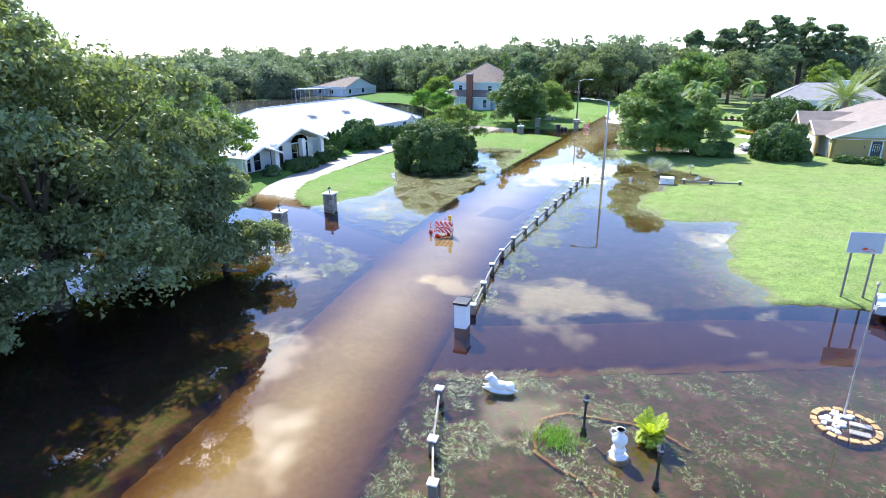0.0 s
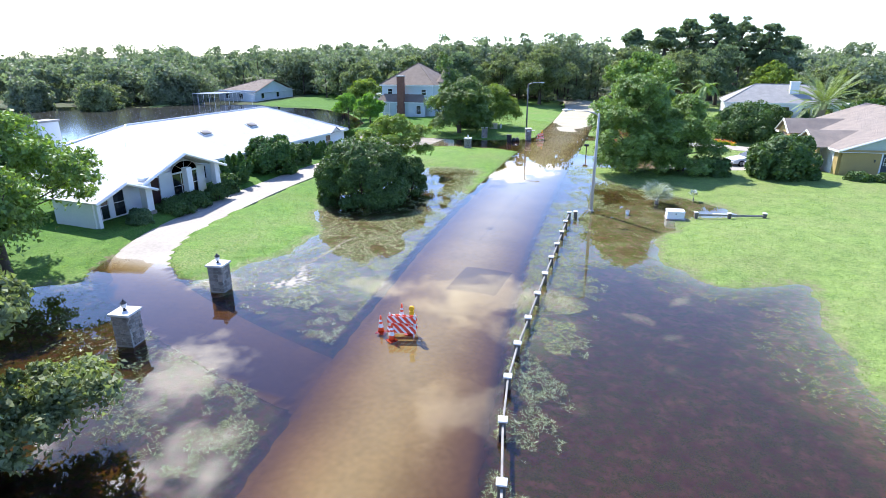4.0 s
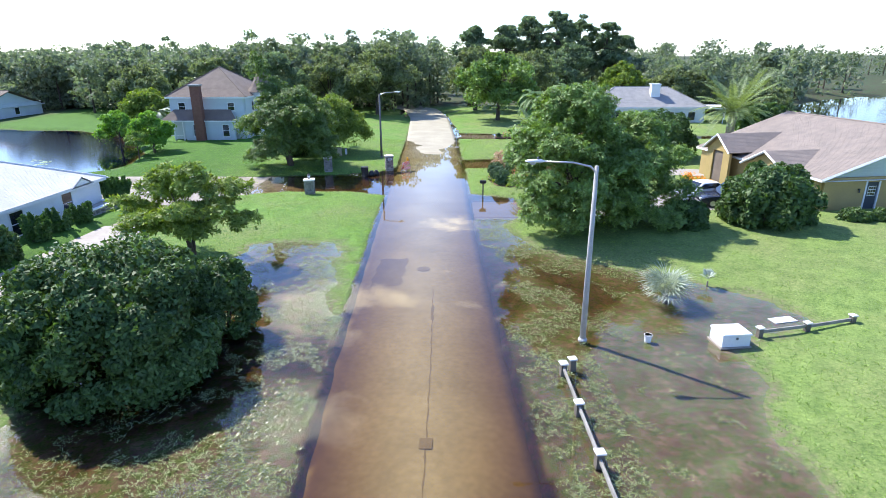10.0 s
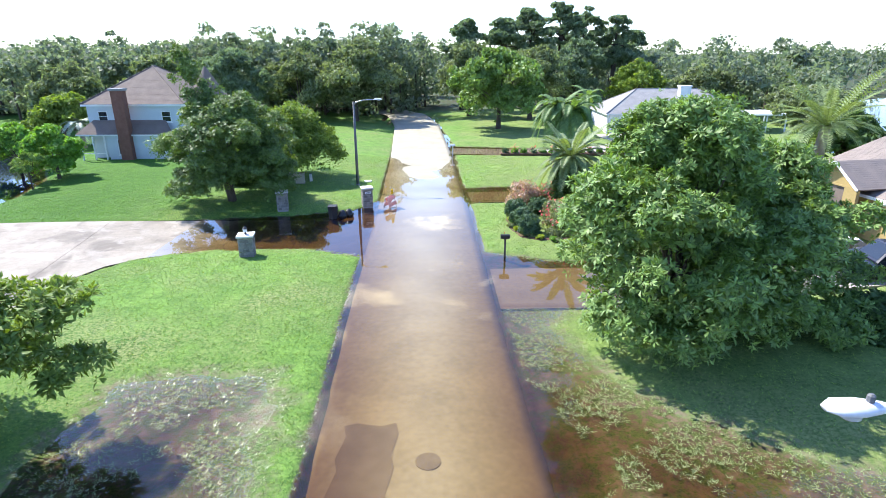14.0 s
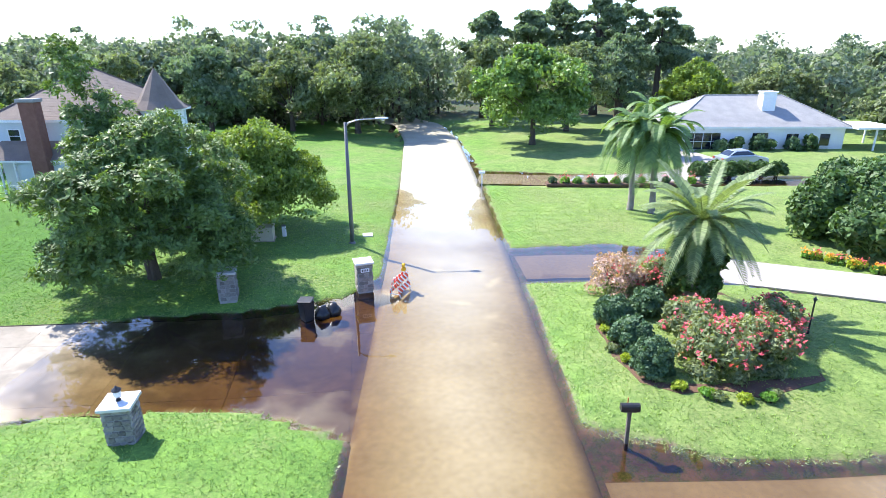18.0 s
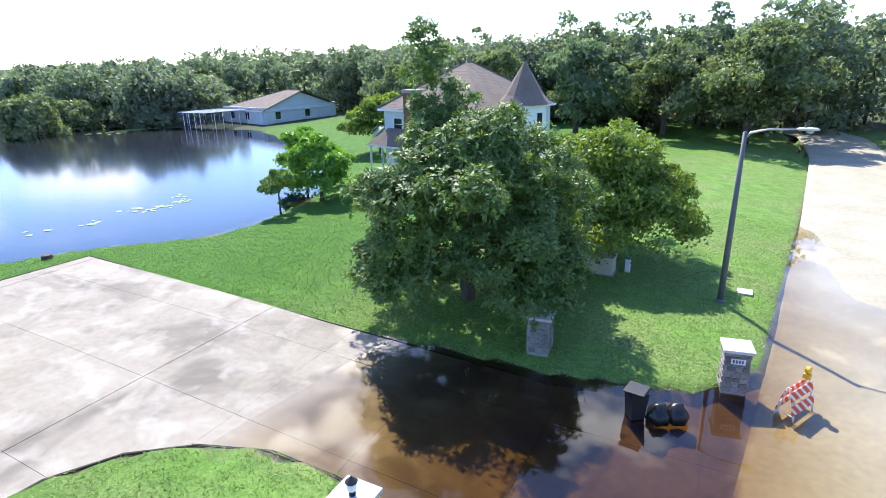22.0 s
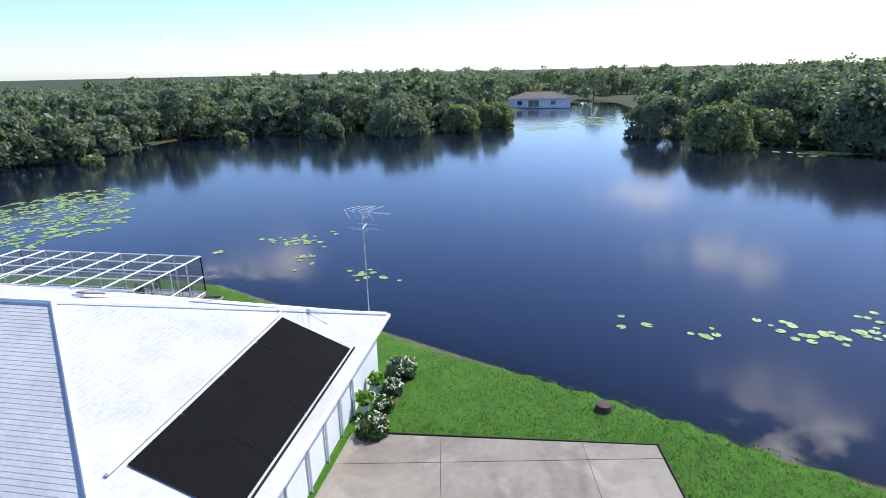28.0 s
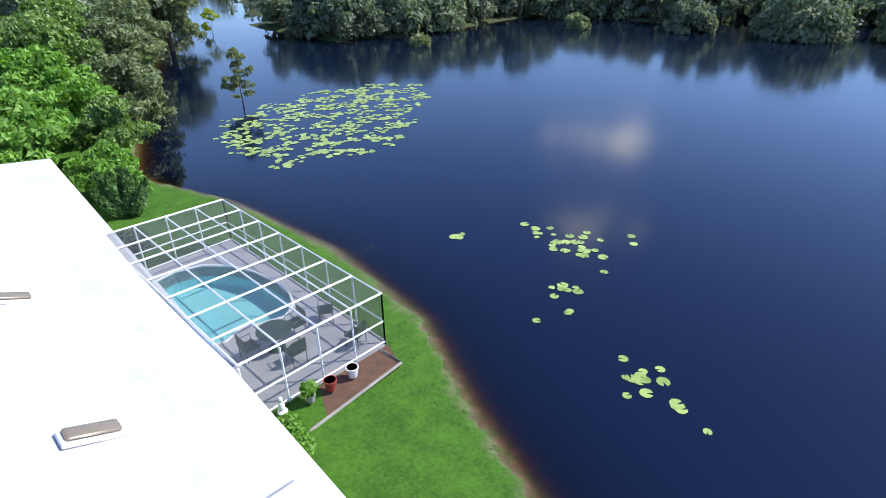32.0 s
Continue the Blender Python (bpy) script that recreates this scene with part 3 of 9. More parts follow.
DRY = {
    "house_lawn": [(-27.9, 30.6), (-26.9, 32.2), (-25.8, 36.3), (-26.0, 40), (-28.5, 43), (-30.5, 47), (-30, 52), (-28.5, 58), (-28, 64), (-22.2, 65), (-20.4, 58.5), (-19.9, 54), (-19.9, 60), (-20.9, 76.2), (-24.5, 77.6), (-29.6, 77.4), (-33.6, 76), (-35.3, 73), (-41, 73.6), (-49.5, 82), (-36.5, 83.3), (-36, 84), (-50.8, 86.6), (-52.0, 83.2), (-54.1, 79.2), (-56.1, 75.1), (-58.3, 70.5), (-60.7, 64.3), (-62.7, 60.1), (-63.6, 53.7), (-62.9, 45.4), (-60.8, 38.6), (-62, 24), (-50, 18), (-38, 24), (-33.0, 28.6), (-31, 31.5), (-29.5, 30.2)],
    "north_lawn": [(-36.2, 83.2), (-27.1, 84.8), (-23.2, 86.4), (-21.9, 89.2), (-22.9, 108), (-25.2, 134), (-30, 152), (-50, 162), (-130, 170), (-130, 126), (-112, 119), (-97, 123), (-86, 119.3), (-76, 118.8), (-66, 112.8), (-58, 103.6), (-52.8, 96.6), (-50.8, 90.4), (-50.4, 87), (-51.0, 83.5), (-48, 81.2)],
    "east_lawn": [(-3.9, 47.6), (-4.2, 42.5), (-1.5, 40.2), (3.2, 42), (2.8, 32), (5.5, 26.6), (14, 29), (90, 22), (90, 78), (20, 82), (-2, 73), (-9, 70.2), (-11.6, 68), (-9.6, 63.5), (-5, 60), (-0.2, 57.2), (1.6, 54), (-2.2, 52)],
    "bed_lawn": [(-14.2, 77.4), (-10.2, 75.8), (-2, 76.5), (6, 79), (90, 78), (90, 100), (2.4, 96), (2.2, 87), (-5.3, 88.4), (-9.4, 88.8), (-14.7, 88.2)],
    "palm_lawn": [(-15.2, 93.4), (-9.6, 94.4), (-4.2, 92.6), (2.4, 87), (90, 86), (90, 116), (10, 109.5), (-5, 108.8), (-15.8, 109.6)],
    "wood_lawn": [(-15.8, 115.8), (-6.9, 114), (12, 113.5), (90, 110), (200, 170), (60, 260), (-60, 260), (-46, 176), (-30, 166), (-20.6, 151), (-18.2, 134)],
}


def inside_distance(px, py, poly):
    """Metres from a polygon's edge, positive inside."""
    best, odd = np.full(px.shape, 1e9), np.zeros(px.shape, bool)
    for (x0, y0), (x1, y1) in zip(poly, poly[1:] + poly[:1]):
        dx, dy = x1 - x0, y1 - y0
        t = np.clip(((px - x0) * dx + (py - y0) * dy) / (dx * dx + dy * dy), 0, 1)
        best = np.minimum(best, np.hypot(px - x0 - t * dx, py - y0 - t * dy))
        if dy:
            odd ^= ((y0 > py) != (y1 > py)) & (px < x0 + (py - y0) * dx / dy)
    return np.where(odd, best, -best)


def line_distance(px, py, line):
    """Distance from a line, and the y of the nearest point on it."""
    best, at = np.full(px.shape, 1e9), np.zeros(px.shape)
    for (x0, y0), (x1, y1) in zip(line, line[1:]):
        dx, dy = x1 - x0, y1 - y0
        t = np.clip(((px - x0) * dx + (py - y0) * dy) / (dx * dx + dy * dy), 0, 1)
        d = np.hypot(px - x0 - t * dx, py - y0 - t * dy)
        at = np.where(d < best, y0 + t * dy, at)
        best = np.minimum(best, d)
    return best, at


def wobble(px, py, scale, seed=0.0):
    """Smooth unevenness between -1 and 1."""
    a, b = px / scale + seed, py / scale - seed * 1.7
    return (np.sin(a * 2.1 + 1.3 * np.sin(b * 1.7)) + np.sin(b * 2.7 - 1.1 * np.sin(a * 1.3 + seed)) + 0.5 * np.sin(a * 5.3 + b * 4.1)) / 2.5


def road_crown(y):
    return np.interp(y, [15, 40, 62, 80, 95, 200], [0.30, 0.28, 0.20, 0.15, 0.12, 0.12])


def road_height(y):
    return np.interp(y, [-40, 25, 60, 84, 98, 106, 116, 140, 200], [-0.15, -0.15, -0.11, -0.055, -0.01, 0.05, 0.18, 0.5, 0.8])


def road_surface(px, py):
    """The paving's height: a crown across, dips and worn tracks where it comes out of the water."""
    d, at = line_distance(px, py, ROAD_LINE)
    rough = np.clip((at - 84) / 10, 0.3, 1)
    return road_height(at) + 0.02 - road_crown(at) * (d / 3.35) ** 2 + rough * (0.034 * wobble(px, py, 4.2, 1.0) + 0.018 * wobble(px, py, 1.4, 4.0))


PAD = [(-51.5, 80.8), (-36.0, 83.1), (-27.0, 84.7), (-23.2, 86.2), (-21.7, 88.6), (-20.6, 88.6), (-20.2, 77.0), (-21.2, 76.8), (-24.5, 77.9), (-29.6, 77.6), (-31.6, 77.2), (-33.4, 76.1), (-34.6, 74.7), (-35.2, 73.0), (-35.0, 70.5), (-35.4, 66.0), (-38.3, 66.0), (-38.4, 69.6), (-38.9, 72.1), (-40.8, 73.4), (-43.2, 73.0), (-43.0, 71.6), (-50.9, 71.9), (-50.9, 72.7)]
DRIVE_LINE = [(-13.0, 24.4), (-20, 26.0), (-25, 27.7), (-29.0, 29.0), (-32.2, 31.2), (-34.2, 35.0), (-35.4, 41), (-36.3, 48), (-37.0, 56), (-36.9, 66.2)]
SIDE_LINE = [(-9.2, 15.0), (-7, 16.4), (-3, 18.6), (2, 21.8), (7, 25.0), (14, 26.2), (40, 22)]
EAST_DRIVE = [(-14.0, 72.6), (-9, 72.8), (-2, 73.2), (3.4, 74.5), (7.0, 75.0)]
MID_DRIVE = [(-14.8, 90.9), (-9.5, 91.6), (-4.6, 90.4), (1.0, 87.6), (8, 84.8), (20, 83)]
FAR_DRIVE = [(-16.4, 112.6), (-7, 111.6), (2, 112.2), (6.0, 116), (4.6, 124.5)]
LAKE_EAST = [(44, 138), (44, 120), (60, 104), (130, 110), (150, 200), (78, 186), (56, 164)]
CAGE = (-60.9, 50.6, -56.1, 60.9)


def pad_height(x):
    return np.interp(x, [-52, -45, -40, -36, -33.5, -30, -26, -20], [0.46, 0.38, 0.28, 0.11, 0.01, -0.14, -0.30, -0.36])


def drive_height(y):
    return np.interp(y, [20, 29.5, 32, 36, 48, 60, 68], [-0.75, -0.30, 0.02, 0.16, 0.30, 0.32, 0.26])


def side_height(x):
    return np.interp(x, [-18, -9, -4, 2, 8, 20], [-0.18, -0.16, 0.04, 0.22, 0.3, 0.35])


def far_height(x):
    return np.interp(x, [-18, -10, -2, 6], [-0.04, -0.06, 0.06, 0.4])


DEEP = [[(-8.4, 22.5), (-8.6, 37), (-4.5, 40.5), (1.5, 39.5), (4.5, 32.5), (5.2, 28.4), (0, 25)], [(-23.5, 19), (-14, 17), (-15.5, 30), (-19, 31.5), (-23.5, 27)], [(-30, -20), (-9, -20), (-12.5, 8), (-17, 16), (-26, 20)]]
SHALLOW = {
    0.05: [(-9.2, 43), (-9.3, 51), (-6.5, 57), (-1, 57.5), (2, 55), (-1, 52), (-3, 47), (-3.2, 42.5), (-5.5, 41), (-8.4, 41)],
    0.06: [(-29, 33), (-25, 43), (-21, 48), (-17.9, 48), (-17.4, 32), (-22, 31.0)],
    0.085: [(-10.8, 30), (-8.2, 30), (-8.8, 41), (-9.6, 56), (-11.5, 60), (-12.0, 50)],
    0.15: [(-5.2, 8), (-3, 16), (3, 18.5), (9, 21), (14, 20), (14, 0), (-2, 0)],
}


def ground_height(px, py):
    lake = inside_distance(px, py, LAKE)
    ragged = np.clip((-lake - 1.0) / 4.0, 0, 1)
    flood = -0.42 + 0.06 * wobble(px, py, 5.0) + 0.03 * wobble(px, py, 1.7, 2.0)
    for poly in DEEP:
        flood = flood - 0.95 * np.clip(inside_distance(px, py, poly) / 3.5 + 0.3, 0, 1)
    z = np.maximum(flood, -1.4)
    for under, poly in SHALLOW.items():
        z = np.maximum(z, -under + 0.16 * np.minimum(inside_distance(px, py, poly) + 0.5 * wobble(px, py, 1.9, 8.0), 0) + 0.03 * wobble(px, py, 1.3, 6.0) + 0.02 * wobble(px, py, 0.6, 1.0))
    for name, poly in DRY.items():
        d = inside_distance(px, py, poly) + (0.45 * wobble(px, py, 2.2, 5.0) + 0.25 * wobble(px, py, 0.8, 3.0)) * ragged * {"north_lawn": 0.0, "bed_lawn": 0.25, "palm_lawn": 0.4}.get(name, 1.0)
        rise = np.where(d > 0, 0.04 + 0.5 * (1 - np.exp(-np.maximum(d, 0) / 4.0)), np.maximum(0.04 + d * (0.06 if name in ("house_lawn", "east_lawn") else 0.5), -0.8))
        z = np.maximum(z, rise)
    far = np.clip(np.maximum.reduce([px - 60, -px - 230, py - 150, -py - 12]) / 40, 0, 1) * 1.2 - 0.25
    z = np.maximum(z, far)
    # the muddy pool on the lawn by the bush
    pool = inside_distance(px, py, [(-27.6, 60.5), (-26.2, 63.3), (-22.4, 64.2), (-21.0, 60.6), (-21.3, 56.6), (-24, 54), (-26.6, 57.0)])
    z = np.where(pool > -1, np.minimum(z, 0.035 - 0.014 * pool + 0.035 * wobble(px, py, 0.9) + 0.02 * wobble(px, py, 0.4, 3.0)), z)
    # shallow sand beside the oak
    sand = inside_distance(px, py, [(-8.6, 3), (-9.0, 7), (-11.8, 12.5), (-13.6, 14.5), (-15, 10), (-13.5, 4), (-11, 0)])
    z = np.where(sand > 0, np.maximum(z, -0.15 - 0.03 * wobble(px, py, 0.8)), z)
    d, at = line_distance(px, py, ROAD_LINE)
    rz = road_height(at)
    side = np.maximum(0.05, rz - 0.15)
    foot = rz - road_crown(at) - 0.08
    z = np.where(d < 3.2, foot, np.where(d < 3.55, np.minimum(z, foot + (side - foot) * (d - 3.2) / 0.35), np.where(d < 5.5, np.minimum(z, side + (d - 3.55) * 0.12), z)))
    d = line_distance(px, py, SIDE_LINE)[0]
    z = np.where(d < 2.4, np.minimum(z, -0.58), z)
    d, at = line_distance(px, py, DRIVE_LINE)
    z = np.where(d < 1.9, drive_height(at) - 0.1, z)
    d = line_distance(px, py, EAST_DRIVE)[0]
    z = np.where(d < 2.9, np.minimum(z, side_height(px) - 0.1), z)
    d = line_distance(px, py, MID_DRIVE)[0]
    z = np.where(d < 2.1, np.minimum(z, side_height(px) - 0.1), z)
    d = line_distance(px, py, FAR_DRIVE)[0]
    z = np.where(d < 2.4, np.minimum(z, far_height(px) - 0.1), z)
    dp = inside_distance(px, py, PAD)
    z = np.where((dp < 0) & (dp > -6) & (px < -34.5), np.maximum(z, (pad_height(px) + 0.03) * np.clip(1 + dp / 6, 0, 1)), z)
    z = np.where(dp > -0.12, pad_height(px) - 0.09, z)
    east = inside_distance(px, py, LAKE_EAST)
    z = np.where(east > 0, np.minimum(z, -0.05 - 0.2 * east), z)
    pit = np.minimum.reduce([px - CAGE[0], CAGE[2] - px, py - CAGE[1], CAGE[3] - py])
    z = np.where(pit > 0.15, -1.4, z)
    z = np.where(lake > 0, np.minimum(z, np.maximum(-0.02 - 0.6 * lake, -3.0)), z)
    bank = (lake < 0) & ((px < -66) | ((px < -58) & (py < 40)))
    z = np.where(bank, np.maximum(z, 0.3 * np.clip(-lake / 1.2, 0, 1) - 0.02), z)
    return z


def axis(lo, hi, step, far):
    out = [0.0]
    while out[-1] < far:
        out.append(out[-1] * 1.22 + step * 2)
    out = np.array(out[1:])
    return np.concatenate([lo - out[::-1], np.arange(lo, hi + step / 2, step), hi + out])


GX, GY = axis(-68, 18, 0.5, 1800), axis(-14, 118, 0.4, 1800)
GX = np.unique(np.concatenate([GX, np.arange(-29.75, -2, 0.5)]))
XX, YY = np.meshgrid(GX, GY)
ZZ = ground_height(XX, YY)
NX, NY = len(GX), len(GY)
idx = np.arange(NX * NY).reshape(NY, NX)
QUADS = np.stack([idx[:-1, :-1], idx[:-1, 1:], idx[1:, 1:], idx[1:, :-1]], -1).reshape(-1, 4)
ground = put("ground", mesh_arrays("ground", np.stack([XX, YY, ZZ], -1).reshape(-1, 3), QUADS), M_GROUND)
ground.data.polygons.foreach_set("use_smooth", [True] * len(ground.data.polygons))
tagged(ground, "green mown lawns and drowned muddy turf round the flooded street", "ground", kind="structure")
MX, MY = XX.ravel()[QUADS].mean(1), YY.ravel()[QUADS].mean(1)
low = (ZZ.ravel()[QUADS].min(1) < 0.03) & ~((MX > CAGE[0]) & (MX < CAGE[2]) & (MY > CAGE[1]) & (MY < CAGE[3]))
used, back = np.unique(QUADS[low], return_inverse=True)
wv = np.stack([XX.ravel()[used], YY.ravel()[used], np.zeros(len(used))], -1)
water_me = mesh_arrays("water", wv, back.reshape(-1, 4))
depth = water_me.attributes.new("depth", "FLOAT", "POINT")
# depth over the paving where there is road, over the ground elsewhere
wx, wy = wv[:, 0], wv[:, 1]
bed = ZZ.ravel()[used]
for line, half, top in ((DRIVE_LINE, 1.7, drive_height(wy)), (EAST_DRIVE, 2.6, side_height(wx)), (MID_DRIVE, 1.8, side_height(wx)), (FAR_DRIVE, 2.2, far_height(wx)), (SIDE_LINE, 2.3, -0.46 + 0 * wx)):
    bed = np.where(line_distance(wx, wy, line)[0] < half, top, bed)
bed = np.where(inside_distance(wx, wy, PAD) > -0.15, pad_height(wx), bed)
bed = np.where(line_distance(wx, wy, ROAD_LINE)[0] < 3.45, road_surface(wx, wy), bed)
depth.data.foreach_set("value", np.maximum(-bed, 0.0))
water = put("water", water_me, M_WATER)
tagged(water, "still brown flood water and dark blue lake mirroring the sky", "water", kind="structure")


def ground_at(x, y):
    return float(ground_height(np.array([x]), np.array([y]))[0])


def strip(line, width, z_of, thick=0.12, step=1.5, lanes=4):
    """Paving along a line: a slab with real edges."""
    pts = []
    for (x0, y0), (x1, y1) in zip(line, line[1:]):
        k = max(1, int(math.hypot(x1 - x0, y1 - y0) / step))
        pts += [(x0 + (x1 - x0) * i / k, y0 + (y1 - y0) * i / k) for i in range(k)]
    pts.append(line[-1])
    for _ in range(6):
        pts = [pts[0]] + [tuple(0.25 * pts[i - 1][j] + 0.5 * pts[i][j] + 0.25 * pts[i + 1][j] for j in (0, 1)) for i in range(1, len(pts) - 1)] + [pts[-1]]
    across = [k / lanes for k in range(-lanes, lanes + 1)]
    bm = bmesh.new()
    rows = []
    for i, (x, y) in enumerate(pts):
        a, b = pts[max(i - 1, 0)], pts[min(i + 1, len(pts) - 1)]
        d = Vector((b[0] - a[0], b[1] - a[1])).normalized()
        row = []
        for s in across:
            q = (x + d.y * s * width / 2, y - d.x * s * width / 2)
            row.append(bm.verts.new((*q, z_of(*q))))
        lo = [bm.verts.new((x + d.y * s * width / 2, y - d.x * s * width / 2, row[0].co.z - thick)) for s in (-1, 1)]
        rows.append([lo[0], *row, lo[1]])
    for r0, r1 in zip(rows, rows[1:]):
        for k in range(len(r0) - 1):
            bm.faces.new((r0[k], r0[k + 1], r1[k + 1], r1[k]))
    bmesh.ops.recalc_face_normals(bm, faces=bm.faces)
    return bm


road = part("road", strip(ROAD_LINE, 6.7, lambda x, y: float(road_surface(np.array([x]), np.array([y]))[0]), step=0.8, lanes=7), M_ROAD, smooth=True)
tagged(road, "worn pale tan street paving, mostly under brown flood water", "road", kind="structure")
tagged(part("driveway", strip(DRIVE_LINE, 3.3, lambda x, y: float(drive_height(y)), step=1.2), M_CONCRETE), "pale concrete garden drive along the house, flooded at its mouth", "driveway", kind="structure")
tagged(part("driveway", strip(EAST_DRIVE, 5.0, lambda x, y: float(side_height(x)), step=1.5), M_CONCRETE), "pale driveway, flooded where it meets the street", "driveway", kind="structure")
tagged(part("driveway", strip(SIDE_LINE, 4.4, lambda x, y: -0.46, step=1.5), M_ROAD), "drowned tan drive crossing the flooded front garden", "driveway", kind="structure")
tagged(part("driveway", strip(MID_DRIVE, 3.4, lambda x, y: float(side_height(x)), step=1.5), M_CONCRETE), "sunlit pale driveway curving behind the flower bed", "driveway", kind="structure")
tagged(part("driveway", strip(FAR_DRIVE, 4.2, lambda x, y: float(far_height(x)), step=1.5), M_CONCRETE), "wet brown driveway leading to the white cottage", "driveway", kind="structure")


def clip_cell(poly, cell):
    """The part of a polygon inside a convex cell."""
    out = list(poly)
    for (ax, ay), (bx, by) in zip(cell, cell[1:] + cell[:1]):
        src, out = out, []
        side = [(bx - ax) * (y - ay) - (by - ay) * (x - ax) for x, y in src]
        for i, (p, s) in enumerate(zip(src, side)):
            q, t = src[i - 1], side[i - 1]
            if (s >= 0) != (t >= 0):
                k = t / (t - s)
                out.append((q[0] + (p[0] - q[0]) * k, q[1] + (p[1] - q[1]) * k))
            if s >= 0:
                out.append(p)
        if not out:
            return []
    return out


def paved_area(name, poly, z_of, cell, turn, mat, label, joint=0.006, thick=0.14):
    """Cast slabs with open joints: one object for each slab, under the paved area."""
    root = thing(name, 0, 0, 0, 0, label, "driveway", kind="structure")
    c, s = math.cos(radians(turn)), math.sin(radians(turn))
    uv = [(x * c + y * s, -x * s + y * c) for x, y in poly]
    u0, v0 = math.floor(min(u for u, _ in uv) / cell), math.floor(min(v for _, v in uv) / cell)
    u1, v1 = math.ceil(max(u for u, _ in uv) / cell), math.ceil(max(v for _, v in uv) / cell)
    fill = bmesh.new()
    for i in range(u0, u1):
        for j in range(v0, v1):
            whole = clip_cell(uv, [(i * cell, j * cell), ((i + 1) * cell, j * cell), ((i + 1) * cell, (j + 1) * cell), (i * cell, (j + 1) * cell)])
            if len(whole) > 2:
                fill.faces.new([fill.verts.new((u * c - v * s, u * s + v * c, z_of(u * c - v * s, 0) - 0.03)) for u, v in whole])
            sq = [(i * cell + joint, j * cell + joint), ((i + 1) * cell - joint, j * cell + joint), ((i + 1) * cell - joint, (j + 1) * cell - joint), (i * cell + joint, (j + 1) * cell - joint)]
            got = clip_cell(uv, sq)
            clean = [p for k, p in enumerate(got) if math.dist(p, got[k - 1]) > 0.02]
            if len(clean) < 3:
                continue
            bm = prism([(u * c - v * s, u * s + v * c) for u, v in clean], 0, 0.1)
            for v in bm.verts:
                v.co.z = z_of(v.co.x, v.co.y) + (0 if v.co.z > 0.05 else -thick) + 0.004 * ((i * 7 + j * 3) % 3)
            part("slab", bm, mat, root)
    part("joint_filling", fill, M_JOINT, root)
    return root


M_JOINT = material("dark_joint", (0.22, 0.19, 0.165), 0.95, scale=8)
def stained_concrete():
    """Old broom-finished concrete: broad grey-brown stains, tyre-dark patches, pale drag marks and fine speckle."""
    m = material("stained_concrete", (0.34, 0.30, 0.245), 0.85, second=(0.20, 0.168, 0.13), scale=1.4, spread=0.9, bump=0.15, bump_scale=35, random_amount=0.05)
    n, l = m.node_tree.nodes, m.node_tree.links
    b = n["Principled BSDF"]
    last = b.inputs["Base Color"].links[0].from_socket
    co = n.new("ShaderNodeTexCoord")
    for scale, detail, warp, lo, hi, color, most in ((0.28, 8, 1.2, 0.50, 0.66, (0.12, 0.10, 0.08), 0.75), (0.8, 10, 0.4, 0.52, 0.72, (0.46, 0.425, 0.37), 0.5), (55.0, 2, 0.0, 0.60, 0.72, (0.07, 0.06, 0.05), 0.7)):
        t = n.new("ShaderNodeTexNoise"); t.inputs["Scale"].default_value, t.inputs["Detail"].default_value, t.inputs["Distortion"].default_value = scale, detail, warp
        r = n.new("ShaderNodeMapRange"); r.inputs["From Min"].default_value, r.inputs["From Max"].default_value, r.inputs["To Max"].default_value = lo, hi, most
        x = n.new("ShaderNodeMixRGB"); x.inputs["Color2"].default_value = (*color, 1)
        l.new(co.outputs["Object"], t.inputs["Vector"]); l.new(t.outputs["Fac"], r.inputs["Value"]); l.new(r.outputs[0], x.inputs["Fac"]); l.new(last, x.inputs["Color1"])
        last = x.outputs[0]
    l.new(last, b.inputs["Base Color"])
    return m


M_PAD = stained_concrete()
paved_area("parking_pad", PAD, lambda x, y: float(pad_height(x)), 4.1, 9.5, M_PAD, "wide stained grey concrete parking pad with straight joints, flooded towards the street")

# ---- houses ----
M_FRAME = material("window_frame", (0.74, 0.75, 0.76), 0.5, second=(0.66, 0.67, 0.68))
M_STONE = material("rubble_stone", (0.30, 0.27, 0.24), 0.9, second=(0.16, 0.145, 0.13), scale=8, bump=0.5, random_amount=0.35)
M_MORTAR = material("grey_mortar", (0.36, 0.35, 0.33), 0.95, scale=10)
M_PANEL = material("black_solar_mat", (0.010, 0.010, 0.011), 0.8, second=(0.016, 0.016, 0.017), scale=3, spec=0.15)
M_GALV = material("galvanised_metal", (0.55, 0.56, 0.57), 0.4, metal=0.8, scale=8)
M_GREENSIDING = material("pale_green_siding", (0.50, 0.56, 0.50), 0.8, second=(0.44, 0.50, 0.45), scale=3)
M_DARKDOOR = material("dark_blue_door", (0.03, 0.045, 0.07), 0.4)
M_GLASS_LENS = material("skylight_dome", (0.22, 0.18, 0.13), 0.3, second=(0.18, 0.15, 0.11), scale=2, spec=0.6)


